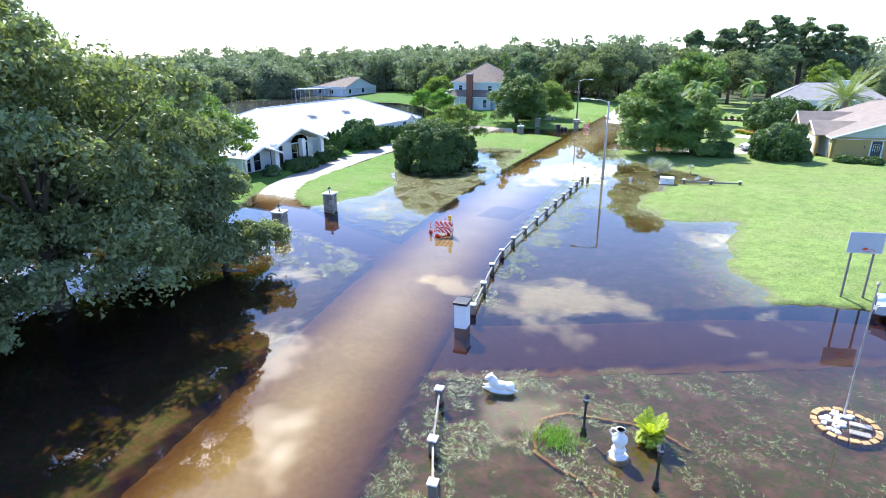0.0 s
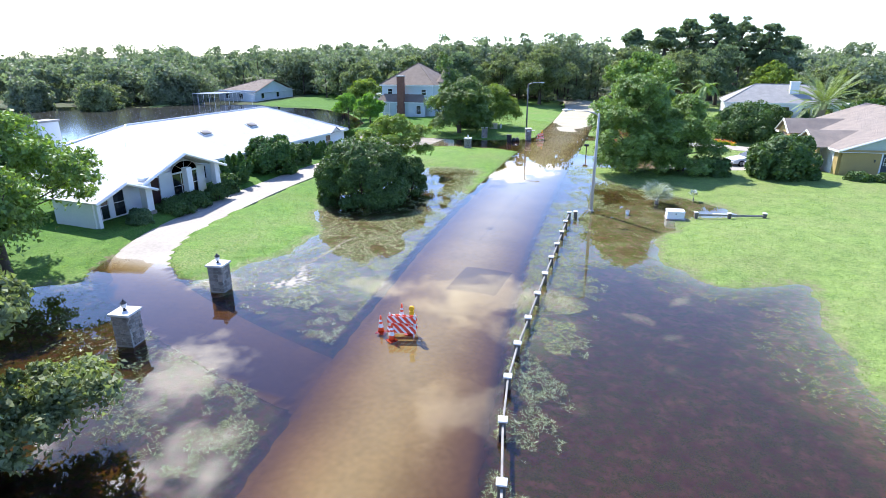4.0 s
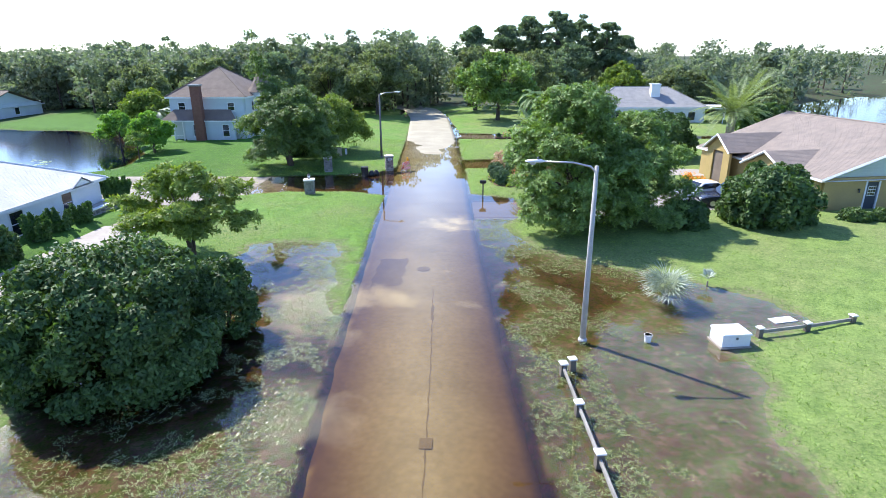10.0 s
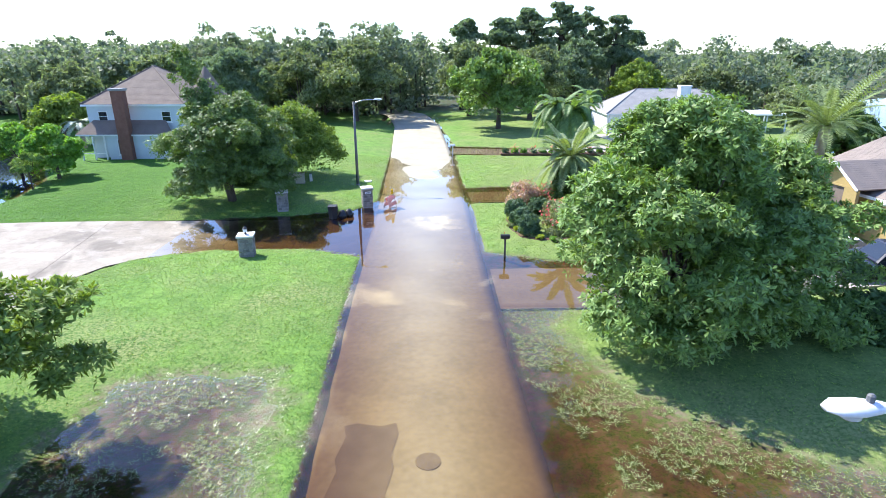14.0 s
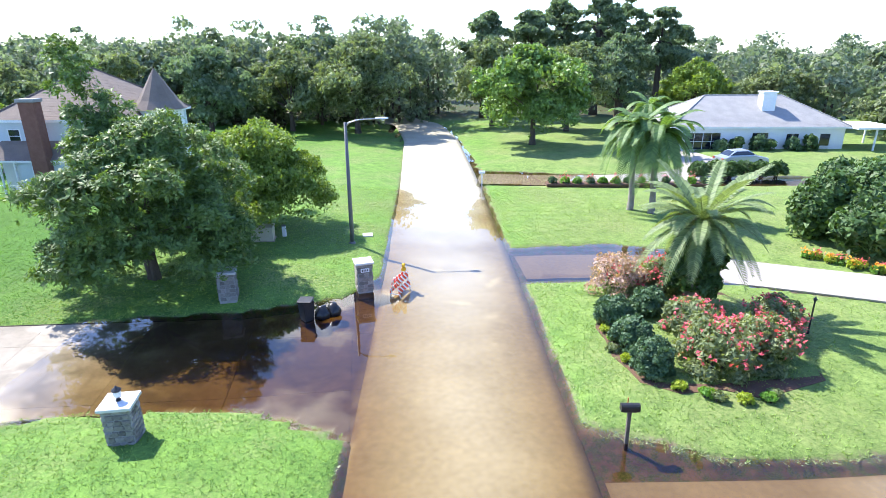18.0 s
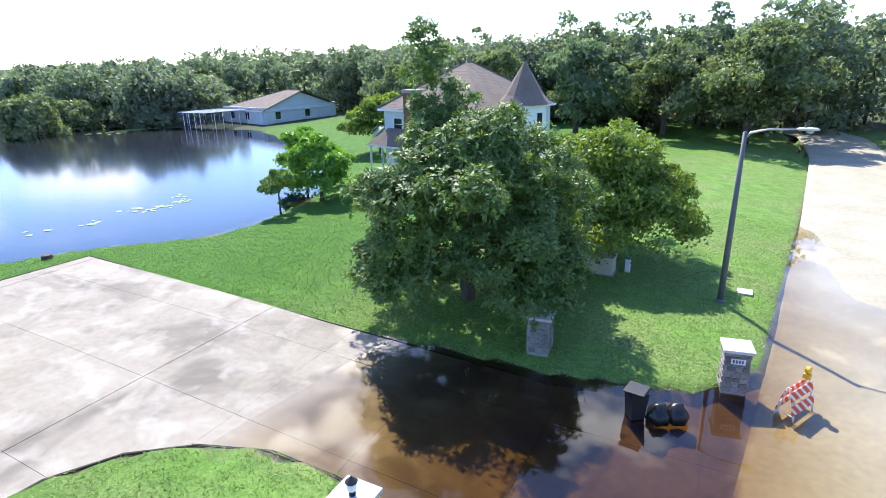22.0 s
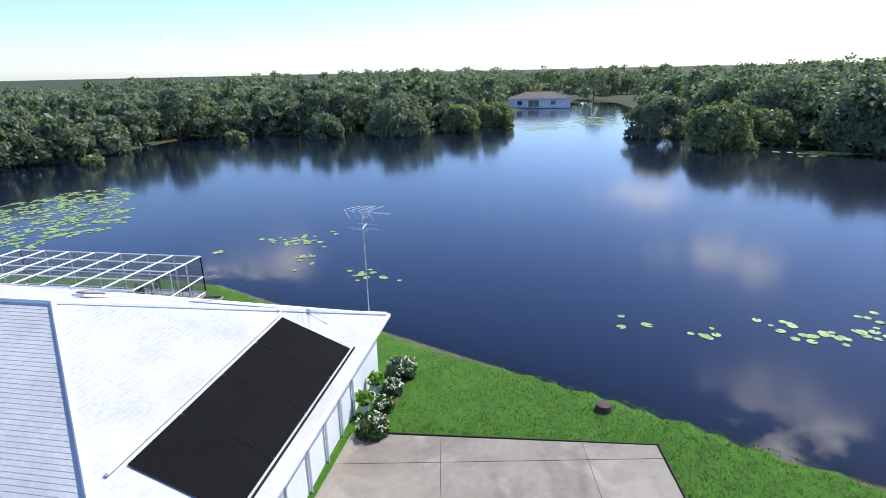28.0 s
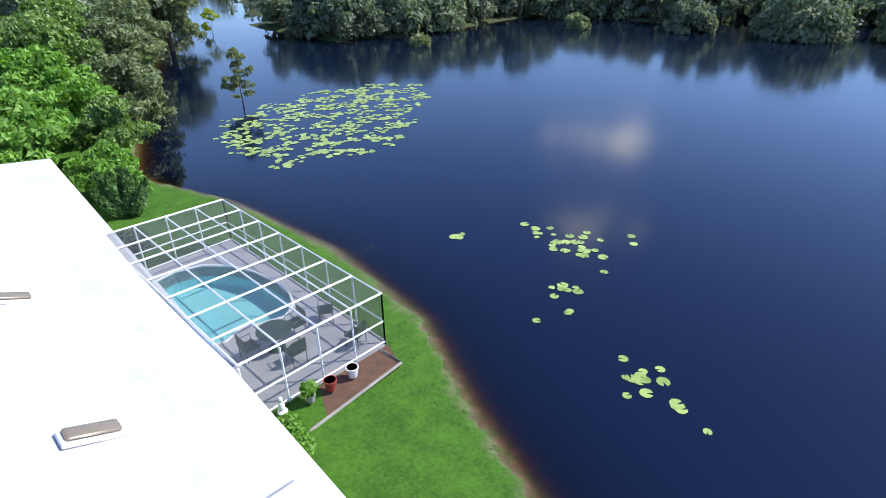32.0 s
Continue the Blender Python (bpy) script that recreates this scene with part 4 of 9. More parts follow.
def wall(parent, p0, p1, z0, z1, mat, openings=(), thick=0.22, name="wall"):
    """A wall of real thickness between two plan points, with openings (from, to, sill, head) that go through it."""
    a, b = Vector((*p0, 0)), Vector((*p1, 0))
    length = (b - a).length
    bm = bmesh.new()
    cuts = sorted({0.0, length, *(v for o in openings for v in o[:2])})
    for s0, s1 in zip(cuts, cuts[1:]):
        holes = sorted((o[2], o[3]) for o in openings if o[0] <= s0 + 1e-6 and o[1] >= s1 - 1e-6)
        z = z0
        for lo, hi in [*holes, (z1, z1)]:
            if lo > z + 1e-4:
                box(s0, -thick, z, s1, 0, lo, bm=bm)
            z = hi
    ob = part(name, bm, mat, parent)
    d = (b - a).normalized()
    ob.matrix_basis = Matrix.Translation(a) @ Matrix.Rotation(math.atan2(d.y, d.x), 4, "Z")
    return ob


def window(parent_wall, s0, s1, lo, hi, bars=1, rows=1, glass=None, depth=0.1, frame=0.07, name="window"):
    """Frame, glazing bars, sill and panes in a wall's opening (the outer face is at y = -thick)."""
    y0 = -0.24
    bm = bmesh.new()
    for x0, x1, za, zb in ((s0, s0 + frame, lo, hi), (s1 - frame, s1, lo, hi), (s0 + frame, s1 - frame, lo, lo + frame), (s0 + frame, s1 - frame, hi - frame, hi)):
        box(x0, y0, za, x1, y0 + depth, zb, bm=bm)
    ob = part(name, bm, M_FRAME, parent_wall)
    w, h = (s1 - s0 - 2 * frame) / bars, (hi - lo - 2 * frame) / rows
    for i in range(bars):
        for j in range(rows):
            x, z = s0 + frame + i * w, lo + frame + j * h
            e = 0.02
            part("pane", box(x + e, y0 + 0.03, z + e, x + w - e, y0 + 0.045, z + h - e), glass or M_DARKGLASS, ob)
    if bars > 1 or rows > 1:
        bm = bmesh.new()
        for i in range(1, bars):
            box(s0 + frame + i * w - 0.02, y0 + 0.01, lo + frame, s0 + frame + i * w + 0.02, y0 + 0.07, hi - frame, bm=bm)
        for j in range(1, rows):
            box(s0 + frame, y0 + 0.012, lo + frame + j * h - 0.02, s1 - frame, y0 + 0.068, lo + frame + j * h + 0.02, bm=bm)
        part("glazing_bar", bm, M_FRAME, ob)
    part("sill", box(s0 - 0.06, y0 - 0.06, lo - 0.07, s1 + 0.06, y0 + 0.02, lo - 0.002), M_FRAME, ob)
    return ob


def roof_plane(parent, eave0, eave1, top1, top0, mat, course=0.16, lift=0.006, thick=0.10, name="roof_plane"):
    """A slope laid in overlapping shingle courses, with the boarding below. eave0 to eave1 runs along the eave; top0 lies above eave0."""
    a, b, c, d = (Vector(p) for p in (eave0, eave1, top1, top0))
    nrm = (b - a).cross((d if (d - a).length > 0.1 else c) - a)
    nrm = nrm.normalized() if nrm.z > 0 else -nrm.normalized()
    run = max((d - a).length, (c - b).length)
    k = max(2, int(run / course))
    bm = bmesh.new()
    prev = first = [bm.verts.new(a), bm.verts.new(b)]
    for i in range(k):
        f0, f1 = i / k, (i + 1) / k
        p, q = a.lerp(d, f0), b.lerp(c, f0)
        lo = [bm.verts.new(p + nrm * lift), bm.verts.new(q + nrm * lift)]
        bm.faces.new((prev[0], prev[1], lo[1], lo[0]))
        u, v = a.lerp(d, f1), b.lerp(c, f1)
        if (u - v).length > 1e-3:
            prev = [bm.verts.new(u), bm.verts.new(v)]
            bm.faces.new((lo[0], lo[1], prev[1], prev[0]))
        else:
            bm.faces.new((lo[0], lo[1], bm.verts.new(u)))
    low = [bm.verts.new(v - nrm * thick) for v in ((a, b, c, d) if (c - d).length > 1e-3 else (a, b, c))]
    bm.faces.new(low[::-1])
    bm.faces.new((low[0], low[1], first[1], first[0]))
    bmesh.ops.recalc_face_normals(bm, faces=[])
    return part(name, bm, mat, parent)


def ridge_cap(parent, p, q, mat, w=0.16, name="ridge_cap"):
    return part(name, tube([Vector(p) + Vector((0, 0, 0.01)), Vector(q) + Vector((0, 0, 0.01))], w / 2, 6), mat, parent)


def hip_roof(parent, x0, y0, x1, y1, z, rise, mat, over=0.5, along="y", ends=(True, True), cap=None, fascia=None, course=0.16, skew=0.0):
    """A hipped or gabled roof over a rectangle; ends: whether the low and the high end are hipped."""
    x0, y0, x1, y1 = x0 - over, y0 - over, x1 + over, y1 + over
    swap = along == "x"
    if swap:
        x0, y0, x1, y1 = y0, x0, y1, x1
    xm, half = (x0 + x1) / 2, (x1 - x0) / 2
    r0, r1 = y0 + (half if ends[0] else 0), y1 - (half if ends[1] else 0)

    def P(x, y, zz):
        return (y, x, zz) if swap else (x, y, zz)

    top = z + rise
    roof_plane(parent, P(x0, y1, z), P(x0 - skew, y0, z), P(xm, r0, top), P(xm, r1, top), mat, course)
    roof_plane(parent, P(x1, y0, z), P(x1, y1, z), P(xm, r1, top), P(xm, r0, top), mat, course)
    if ends[0]:
        roof_plane(parent, P(x0 - skew, y0, z), P(x1, y0, z), P(xm, r0, top), P(xm, r0, top), mat, course)
    if ends[1]:
        roof_plane(parent, P(x1, y1, z), P(x0, y1, z), P(xm, r1, top), P(xm, r1, top), mat, course)
    cap = cap or mat
    ridge_cap(parent, P(xm, r0, top), P(xm, r1, top), cap)
    for hip, yy, rr in ((ends[0], y0, r0), (ends[1], y1, r1)):
        if hip:
            for xx in (x0, x1):
                ridge_cap(parent, P(xx, yy, z + 0.03), P(xm, rr, top), cap, 0.14, "hip_cap")
    fascia = fascia or M_TRIM
    for q in ((x0, y0, x0 + 0.05, y1), (x1 - 0.05, y0, x1, y1), (x0 + 0.05, y0, x1 - 0.05, y0 + 0.05), (x0 + 0.05, y1 - 0.05, x1 - 0.05, y1)):
        if (q[2] - q[0] > 0.2) and not ends[0 if q[1] < (y0 + y1) / 2 else 1]:
            continue
        lo, hi = P(q[0], q[1], z - 0.2), P(q[2], q[3], z - 0.015)
        part("fascia", box(*lo, *hi), fascia, parent)
    lo, hi = P(x0 + 0.06, y0 + 0.06, z - 0.2), P(x1 - 0.06, y1 - 0.06, z - 0.17)
    part("soffit", box(*lo, *hi), fascia, parent)


def gable_wall(parent, p0, p1, z, rise, mat, thick=0.15, name="gable"):
    a, b = Vector((*p0, z)), Vector((*p1, z))
    m = (a + b) / 2 + Vector((0, 0, rise))
    nrm = (b - a).cross(Vector((0, 0, 1))).normalized() * thick
    bm = bmesh.new()
    v = [bm.verts.new(p) for p in (a, b, m, a - nrm, b - nrm, m - nrm)]
    for f in ((0, 1, 2), (5, 4, 3), (0, 3, 4, 1), (1, 4, 5, 2), (2, 5, 3, 0)):
        bm.faces.new([v[i] for i in f])
    return part(name, bm, mat, parent)


# the long white house by the lake
lake_house = thing("house", 0, 0, 0, 0, "long white house with pale shingled hip roof beside the lake", "house")
HX0, HX1, HY0, HY1, HZ = -54.7, -42.1, 40.0, 71.4, 2.4
n_wall = wall(lake_house, (HX1, HY1), (HX0, HY1), 0.1, HZ, M_WHITEWALL, [(4.2, 5.0, 0.45, 2.2)])
part("side_door", box(4.22, -0.16, 0.45, 4.98, -0.1, 2.18), M_TRIM, n_wall)
for s in (1.2, 2.3, 3.3, 6.2, 7.4, 8.6, 9.7):
    part("downpipe", tube([(s, -0.27, 0.3), (s, -0.27, 2.3)], 0.04, 6), M_TRIM, n_wall)
e_open = [(5.9, 8.0, 0.9, 2.1), (14.5, 16.0, 0.9, 2.1), (18.2, 19.8, 0.9, 2.1), (22.6, 23.8, 0.5, 2.1), (27.2, 28.3, 0.7, 2.2)]
e_wall = wall(lake_house, (HX1, HY0), (HX1, HY1), 0.1, HZ, M_WHITEWALL, e_open)
for o in e_open:
    window(e_wall, *o, bars=1, rows=2)
wall(lake_house, (HX0, HY1), (HX0 - 2.0, HY0), 0.1, HZ, M_WHITEWALL)
s_wall = wall(lake_house, (HX0, HY0), (HX1, HY0), 0.1, HZ, M_WHITEWALL, [(3, 5, 0.9, 2.1)])
window(s_wall, 3, 5, 0.9, 2.1, 2, 1)
SKEW = 2.0                         # the lake side stands a little askew
hip_roof(lake_house, HX0, HY0, HX1, HY1, HZ, 3.0, M_WHITEROOF, cap=M_TRIM, skew=SKEW)
part("soffit", prism([(HX0 - 0.49, HY1 + 0.4), (HX0 - 0.49 - SKEW, HY0 - 0.4), (HX0 - 0.4, HY0 - 0.4)], HZ - 0.2, HZ - 0.16), M_TRIM, lake_house)
# gutter along the north and lake sides
part("gutter", prism([(HX0 - 0.62 - SKEW, HY0 - 0.5), (HX0 - 0.5 - SKEW, HY0 - 0.5), (HX0 - 0.5, HY1 + 0.62), (HX0 - 0.62, HY1 + 0.62)], HZ - 0.1, HZ + 0.0), M_TRIM, lake_house)
part("gutter", box(HX0 - 0.505, HY1 + 0.505, HZ - 0.1, HX1 + 0.62, HY1 + 0.62, HZ + 0.0), M_TRIM, lake_house)
# the small gable over the east window
for sy in (-1, 1):
    a = [(HX1 + 0.55, 69.2 + sy * 1.15, HZ - 0.05), (HX1 + 0.55, 69.2, HZ + 0.55), (HX1 - 0.7, 69.2, HZ + 0.62), (HX1 - 0.3, 69.2 + sy * 1.15, HZ + 0.12)]
    roof_plane(lake_house, a[0], a[3], a[2], a[1], M_WHITEROOF)
gable_wall(lake_house, (HX1 + 0.5, 68.1), (HX1 + 0.5, 70.3), HZ - 0.1, 0.55, M_TRIM)
# the entrance front: three tall gables over a porch
PX = -38.4
for y0, y1, px, top, base_z in ((34.6, 38.4, PX + 0.2, 3.2, 2.3), (38.4, 45.6, PX, 4.3, 2.75)):
    ym = (y0 + y1) / 2
    roof_plane(lake_house, (px + 0.5, y0 - 0.5, base_z), (-47.0, y0 - 0.5, base_z), (-47.0, ym, top), (px + 0.5, ym, top), M_WHITEROOF)
    roof_plane(lake_house, (-47.0, y1 + 0.5, base_z), (px + 0.5, y1 + 0.5, base_z), (px + 0.5, ym, top), (-47.0, ym, top), M_WHITEROOF)
    gable_wall(lake_house, (px - 1.6, y0), (px - 1.6, y1), base_z - 0.06, top - base_z, M_WHITEWALL)
    for s, (ya, yb) in enumerate(((y0 - 0.5, ym), (y1 + 0.5, ym))):
        part("barge_board", tube([(px + 0.52, ya, base_z - 0.1), (px + 0.52, yb, top - 0.1)], 0.1, 4), M_TRIM, lake_house)
front = wall(lake_house, (PX - 1.6, 34.6), (PX - 1.6, 45.6), 0.1, 2.7, M_WHITEWALL, [(0.7, 2.0, 0.5, 2.5), (2.3, 3.3, 0.5, 2.5), (4.6, 6.4, 0.4, 2.5), (7.6, 10.2, 0.5, 2.5)])
window(front, 0.7, 2.0, 0.5, 2.5, 2, 2); window(front, 2.3, 3.3, 0.5, 2.5, 1, 2); window(front, 7.6, 10.2, 0.5, 2.5, 3, 2)
part("front_door", box(4.62, -0.17, 0.4, 6.38, -0.11, 2.48, 0.01), material("dark_red_door", (0.06, 0.02, 0.018), 0.5), front)
for lo_s, hi_s in ((0.7, 2.0), (2.3, 3.3), (4.6, 6.4), (7.6, 10.2)):
    # arched fan light over each opening
    mid, rad = (lo_s + hi_s) / 2, (hi_s - lo_s) / 2
    bm = bmesh.new()
    arc = [bm.verts.new((mid + rad * math.cos(q), -0.245, 2.56 + 0.6 * rad * math.sin(q))) for q in (math.pi * k / 10 for k in range(11))]
    bm.faces.new(arc)
    bmesh.ops.solidify(bm, geom=bm.faces[:], thickness=0.02)
    fan = part("fan_light", bm, M_DARKGLASS, front)
    part("arch_frame", tube([(mid + rad * math.cos(q), -0.25, 2.56 + 0.6 * rad * math.sin(q)) for q in (math.pi * k / 10 for k in range(11))], 0.035, 5), M_FRAME, fan)
    for q in (0.8, 1.57, 2.34):
        part("glazing_bar", tube([(mid, -0.255, 2.57), (mid + rad * math.cos(q), -0.255, 2.56 + 0.6 * rad * math.sin(q))], 0.015, 4), M_FRAME, fan)
for py, w in ((38.5, 0.28), (45.3, 0.24), (42.4, 0.26)):
    part("porch_pier", box(PX - w, py - w, 0.2, PX + w, py + w, 3.1, 0.03), M_WHITEWALL, lake_house)
    part("stone_foot", box(PX - w - 0.08, py - w - 0.08, 0.1, PX + w + 0.08, py + w + 0.08, 0.75, 0.04), M_STONE, lake_house)
wall(lake_house, (PX - 0.2, 34.6), (PX - 0.2, 34.85), 0.1, 2.3, M_WHITEWALL)
side_wall = wall(lake_house, (-42.2, 34.7), (PX - 0.2, 34.7), 0.1, 2.3, M_WHITEWALL)
part("entrance_slab", box(PX - 1.5, 34.8, 0.1, PX + 0.6, 45.6, 0.3), M_CONCRETE, lake_house)
# chimney, skylights, solar mat, pipes
part("chimney", box(-53.4, 41.6, 3.0, -52.2, 43.2, 5.9, 0.03), M_WHITEWALL, lake_house)
part("chimney_cap", box(-53.5, 41.5, 5.9, -52.1, 43.3, 6.05, 0.02), M_GREYROOF, lake_house)
SLOPE = math.degrees(math.atan2(3.0, 6.8))


def on_west(x, y, up=0.0):
    eave = HX0 - 0.5 - SKEW * (HY1 + 0.5 - y) / (HY1 - HY0 + 1)
    return (x, y, HZ + 3.0 * (x - eave) / ((HX0 + HX1) / 2 - eave) + up)


for sy in (62.2, 55.7, 49.9, 44.0):
    holder = part("skylight", box(-0.56, -0.25, 0, 0.56, 0.25, 0.10, 0.02), M_TRIM, lake_house, "bronze-tinted dome skylight")
    holder.matrix_basis = pose(*on_west(-52.6, sy), 0, -SLOPE, 0)
    bm = box(-0.49, -0.19, 0.10, 0.49, 0.19, 0.18, 0.06)
    part("dome", bm, M_GLASS_LENS, holder, smooth=True)
for sy in (52.2, 58.8):
    holder = part("skylight", box(-0.42, -0.6, 0, 0.42, 0.6, 0.10, 0.02), M_TRIM, lake_house)
    holder.matrix_basis = pose(-45.4, sy, HZ + (HX1 + 0.5 - -45.4) * 3.0 / 6.8, 0, SLOPE, 0)
    part("dome", box(-0.34, -0.5, 0.10, 0.34, 0.5, 0.2, 0.08), M_GLASS_LENS, holder, smooth=True)


def on_north(x, y, up=0.0):
    return (x, y, HZ + (HY1 + 0.5 - y) * 3.0 / 6.8 + up)


panel = thing("solar_panel", 0, 0, 0, 0, "black rolled solar heating mat on the white roof", "solar panel")
for k in range(4):
    xa, xb = -52.15 + k * 1.77, -52.15 + (k + 1) * 1.77 - 0.03
    lo_y = 71.57
    bm = bmesh.new()
    hi_y = 69.4
    xs = 0.0
    v = [bm.verts.new(p) for p in (on_north(xa + xs, lo_y, 0.05), on_north(xb, lo_y, 0.05), on_north(xb, hi_y, 0.05), on_north(xa, hi_y, 0.05))]
    bm.faces.new(v)
    bmesh.ops.solidify(bm, geom=bm.faces[:], thickness=0.03)
    part("mat_sheet", bm, M_PANEL, panel)
part("header_pipe", tube([on_north(-52.3, 69.28, 0.07), on_north(-44.7, 69.28, 0.07)], 0.045, 8), M_TRIM, panel)
part("header_pipe", tube([on_north(-52.3, 71.65, 0.05), on_north(-45.0, 71.65, 0.05)], 0.03, 8), M_PANEL, panel)
pipe = part("roof_pipe", tube([on_west(-55.1, 65.1, 0.05), on_west(-52.9, 65.7, 0.05), on_west(-52.5, 69.0, 0.05), on_north(-52.3, 69.28, 0.1)], 0.02, 6), M_GALV)
tagged(pipe, "thin white pool pipe running over the roof", "pipe")
ant = thing("roof_antenna", -55.05, 71.3, 2.4, 0, "old television antenna on a thin mast at the roof corner", "antenna")
part("mast", tube([(0, 0, -1.6), (0, 0, 3.9)], 0.022, 8), M_GALV, ant)
boom = part("boom", tube([(0.0, -0.68, 3.92), (0.0, 0.28, 3.86)], 0.016, 6), M_GALV, ant)
for f in (-0.66, -0.38, -0.12, 0.18):
    part("rod", tube([(0, f, 3.91 - 0.06 * f), (0.72 + 0.1 * f, f + 0.42, 3.80)], 0.008, 5), M_GALV, boom)
    part("rod", tube([(0, f, 3.91 - 0.06 * f), (-0.70 - 0.1 * f, f + 0.40, 3.93)], 0.008, 5), M_GALV, boom)
for x, y0, y1, z in ((-0.16, -0.3, 0.42, 3.42), (0.04, -0.55, 0.55, 3.32), (0.16, -0.38, 0.28, 3.30)):
    part("lower_bar", tube([(x, y0, z), (x, y1, z - 0.04)], 0.010, 6), M_GALV, ant)
part("bracket", tube([(0.16, 0.0, 3.31), (-0.16, 0.06, 3.42)], 0.022, 6), M_TRIM, ant)
part("junction_box", box(-0.05, -0.05, 3.78, 0.05, 0.16, 3.88, 0.01), M_GALV, ant)
yagi = part("yagi_boom", tube([(-0.02, 0.2, 3.86), (-0.08, 0.95, 3.80)], 0.012, 6), M_GALV, ant)
for i in range(9):
    f = i / 8
    part("director", tube([(-0.03 - 0.05 * f - 0.07, 0.34 + 0.6 * f, 3.86 - 0.05 * f), (-0.03 - 0.05 * f + 0.07, 0.34 + 0.6 * f, 3.84 - 0.05 * f)], 0.010, 5), M_GALV, yagi)
for i, f in enumerate((0.12, 0.2, 0.28)):
    part("reflector_rod", tube([(0.24 + 0.02 * i, f - 0.06, 3.72), (-0.24, f + 0.06, 4.02)], 0.008, 5), M_GALV, yagi)

# the screened pool
M_SCREEN = bpy.data.materials.new("insect_screen")
M_SCREEN.use_nodes = True
sn, sl = M_SCREEN.node_tree.nodes, M_SCREEN.node_tree.links
s_t = sn.new("ShaderNodeBsdfTransparent")
s_m = sn.new("ShaderNodeMixShader"); s_m.inputs["Fac"].default_value = 0.32
sn["Principled BSDF"].inputs["Base Color"].default_value = (0.09, 0.095, 0.10, 1)
sn["Principled BSDF"].inputs["Roughness"].default_value = 0.7
sl.new(s_t.outputs[0], s_m.inputs[1]); sl.new(sn["Principled BSDF"].outputs[0], s_m.inputs[2]); sl.new(s_m.outputs[0], sn["Material Output"].inputs["Surface"])
M_DECK = material("pool_deck", (0.42, 0.42, 0.44), 0.85, second=(0.34, 0.34, 0.36), scale=4, bump=0.15)
M_POOLBLUE = material("pool_plaster", (0.30, 0.80, 0.88), 0.6, second=(0.24, 0.70, 0.80), scale=3)
CX0, CY0, CX1, CY1 = CAGE
DECK_Z, CAGE_Z = 0.45, 2.36
POOL = [(-56.4, 52.4), (-57.0, 51.7), (-58.0, 51.5), (-59.0, 51.8), (-59.8, 52.7), (-60.2, 53.8), (-60.4, 55.2), (-60.3, 56.2), (-60.0, 56.9), (-59.4, 57.3), (-58.7, 57.1), (-58.0, 56.8), (-57.3, 57.1), (-56.7, 56.9), (-56.4, 56.0), (-56.8, 54.9), (-56.9, 54.0), (-56.5, 53.2)]
cage = thing("pool_cage", 0, 0, 0, 0, "white aluminium screen cage over the swimming pool", "pool cage")
deck = bmesh.new()
loops = []
for ring in ([(CX0, CY0), (CX1 + 0.15, CY0), (CX1 + 0.15, CY1), (CX0, CY1)], POOL):
    vs = [deck.verts.new((x, y, DECK_Z)) for x, y in ring]
    loops += [deck.edges.new((vs[i], vs[(i + 1) % len(vs)])) for i in range(len(vs))]
bmesh.ops.triangle_fill(deck, use_beauty=True, use_dissolve=False, edges=loops)
res = bmesh.ops.extrude_face_region(deck, geom=deck.faces[:])
bmesh.ops.translate(deck, verts=[g for g in res["geom"] if isinstance(g, bmesh.types.BMVert)], vec=(0, 0, -0.5))
bmesh.ops.recalc_face_normals(deck, faces=deck.faces)
pool = thing("swimming_pool", 0, 0, 0, 0, "turquoise kidney-shaped swimming pool set in a grey deck", "swimming pool")
part("pool_deck", deck, M_DECK, pool)
basin = prism(POOL, -0.5, 0.38)
basin.faces.ensure_lookup_table()
bmesh.ops.delete(basin, geom=[f for f in basin.faces if f.normal.z > 0.9 and f.calc_center_median().z > 0.2], context="FACES")
bmesh.ops.reverse_faces(basin, faces=basin.faces)
part("basin", basin, M_POOLBLUE, pool)
pw = bmesh.new()
pw.faces.new([pw.verts.new((x, y, DECK_Z - 0.10)) for x, y in POOL])
bmesh.ops.recalc_face_normals(pw, faces=pw.faces)
if pw.faces[:][0].normal.z < 0:
    bmesh.ops.reverse_faces(pw, faces=pw.faces)
pool_water = part("pool_water", pw, None, pool)
pd = pool_water.data.attributes.new("depth", "FLOAT", "POINT")
pd.data.foreach_set("value", [0.01] * len(POOL))
pool_water.data.materials.append(M_WATER)
part("coping", tube([(x, y, DECK_Z + 0.01) for x, y in POOL + POOL[:1]], 0.05, 6, cap=False), M_TRIM, pool)


def bar(p, q, w=0.05):
    return tube([p, q], w * 0.7, 4)


nyb, nxb = 7, 4
ys = [CY0 + (CY1 - CY0) * i / nyb for i in range(nyb + 1)]
xs = [CX0 + (CX1 - CX0) * i / nxb for i in range(nxb + 1)]
for y in ys:
    part("roof_beam", bar((CX0, y, CAGE_Z), (CX1, y, CAGE_Z + 0.12), 0.06), M_TRIM, cage)
    part("post", bar((CX0, y, DECK_Z - 0.05), (CX0, y, CAGE_Z), 0.05), M_TRIM, cage)
for i, x in enumerate(xs):
    part("purlin", bar((x, CY0, CAGE_Z + 0.03 * i), (x, CY1, CAGE_Z + 0.03 * i), 0.05), M_TRIM, cage)
    for y in (CY0, CY1):
        part("post", bar((x, y, DECK_Z - 0.05), (x, y, CAGE_Z), 0.05), M_TRIM, cage)
for z in (DECK_Z + 0.04, DECK_Z + 0.85):
    part("rail", bar((CX0, CY0, z), (CX0, CY1, z)), M_TRIM, cage)
    for y in (CY0, CY1):
        part("rail", bar((CX0, y, z), (CX1, y, z)), M_TRIM, cage)
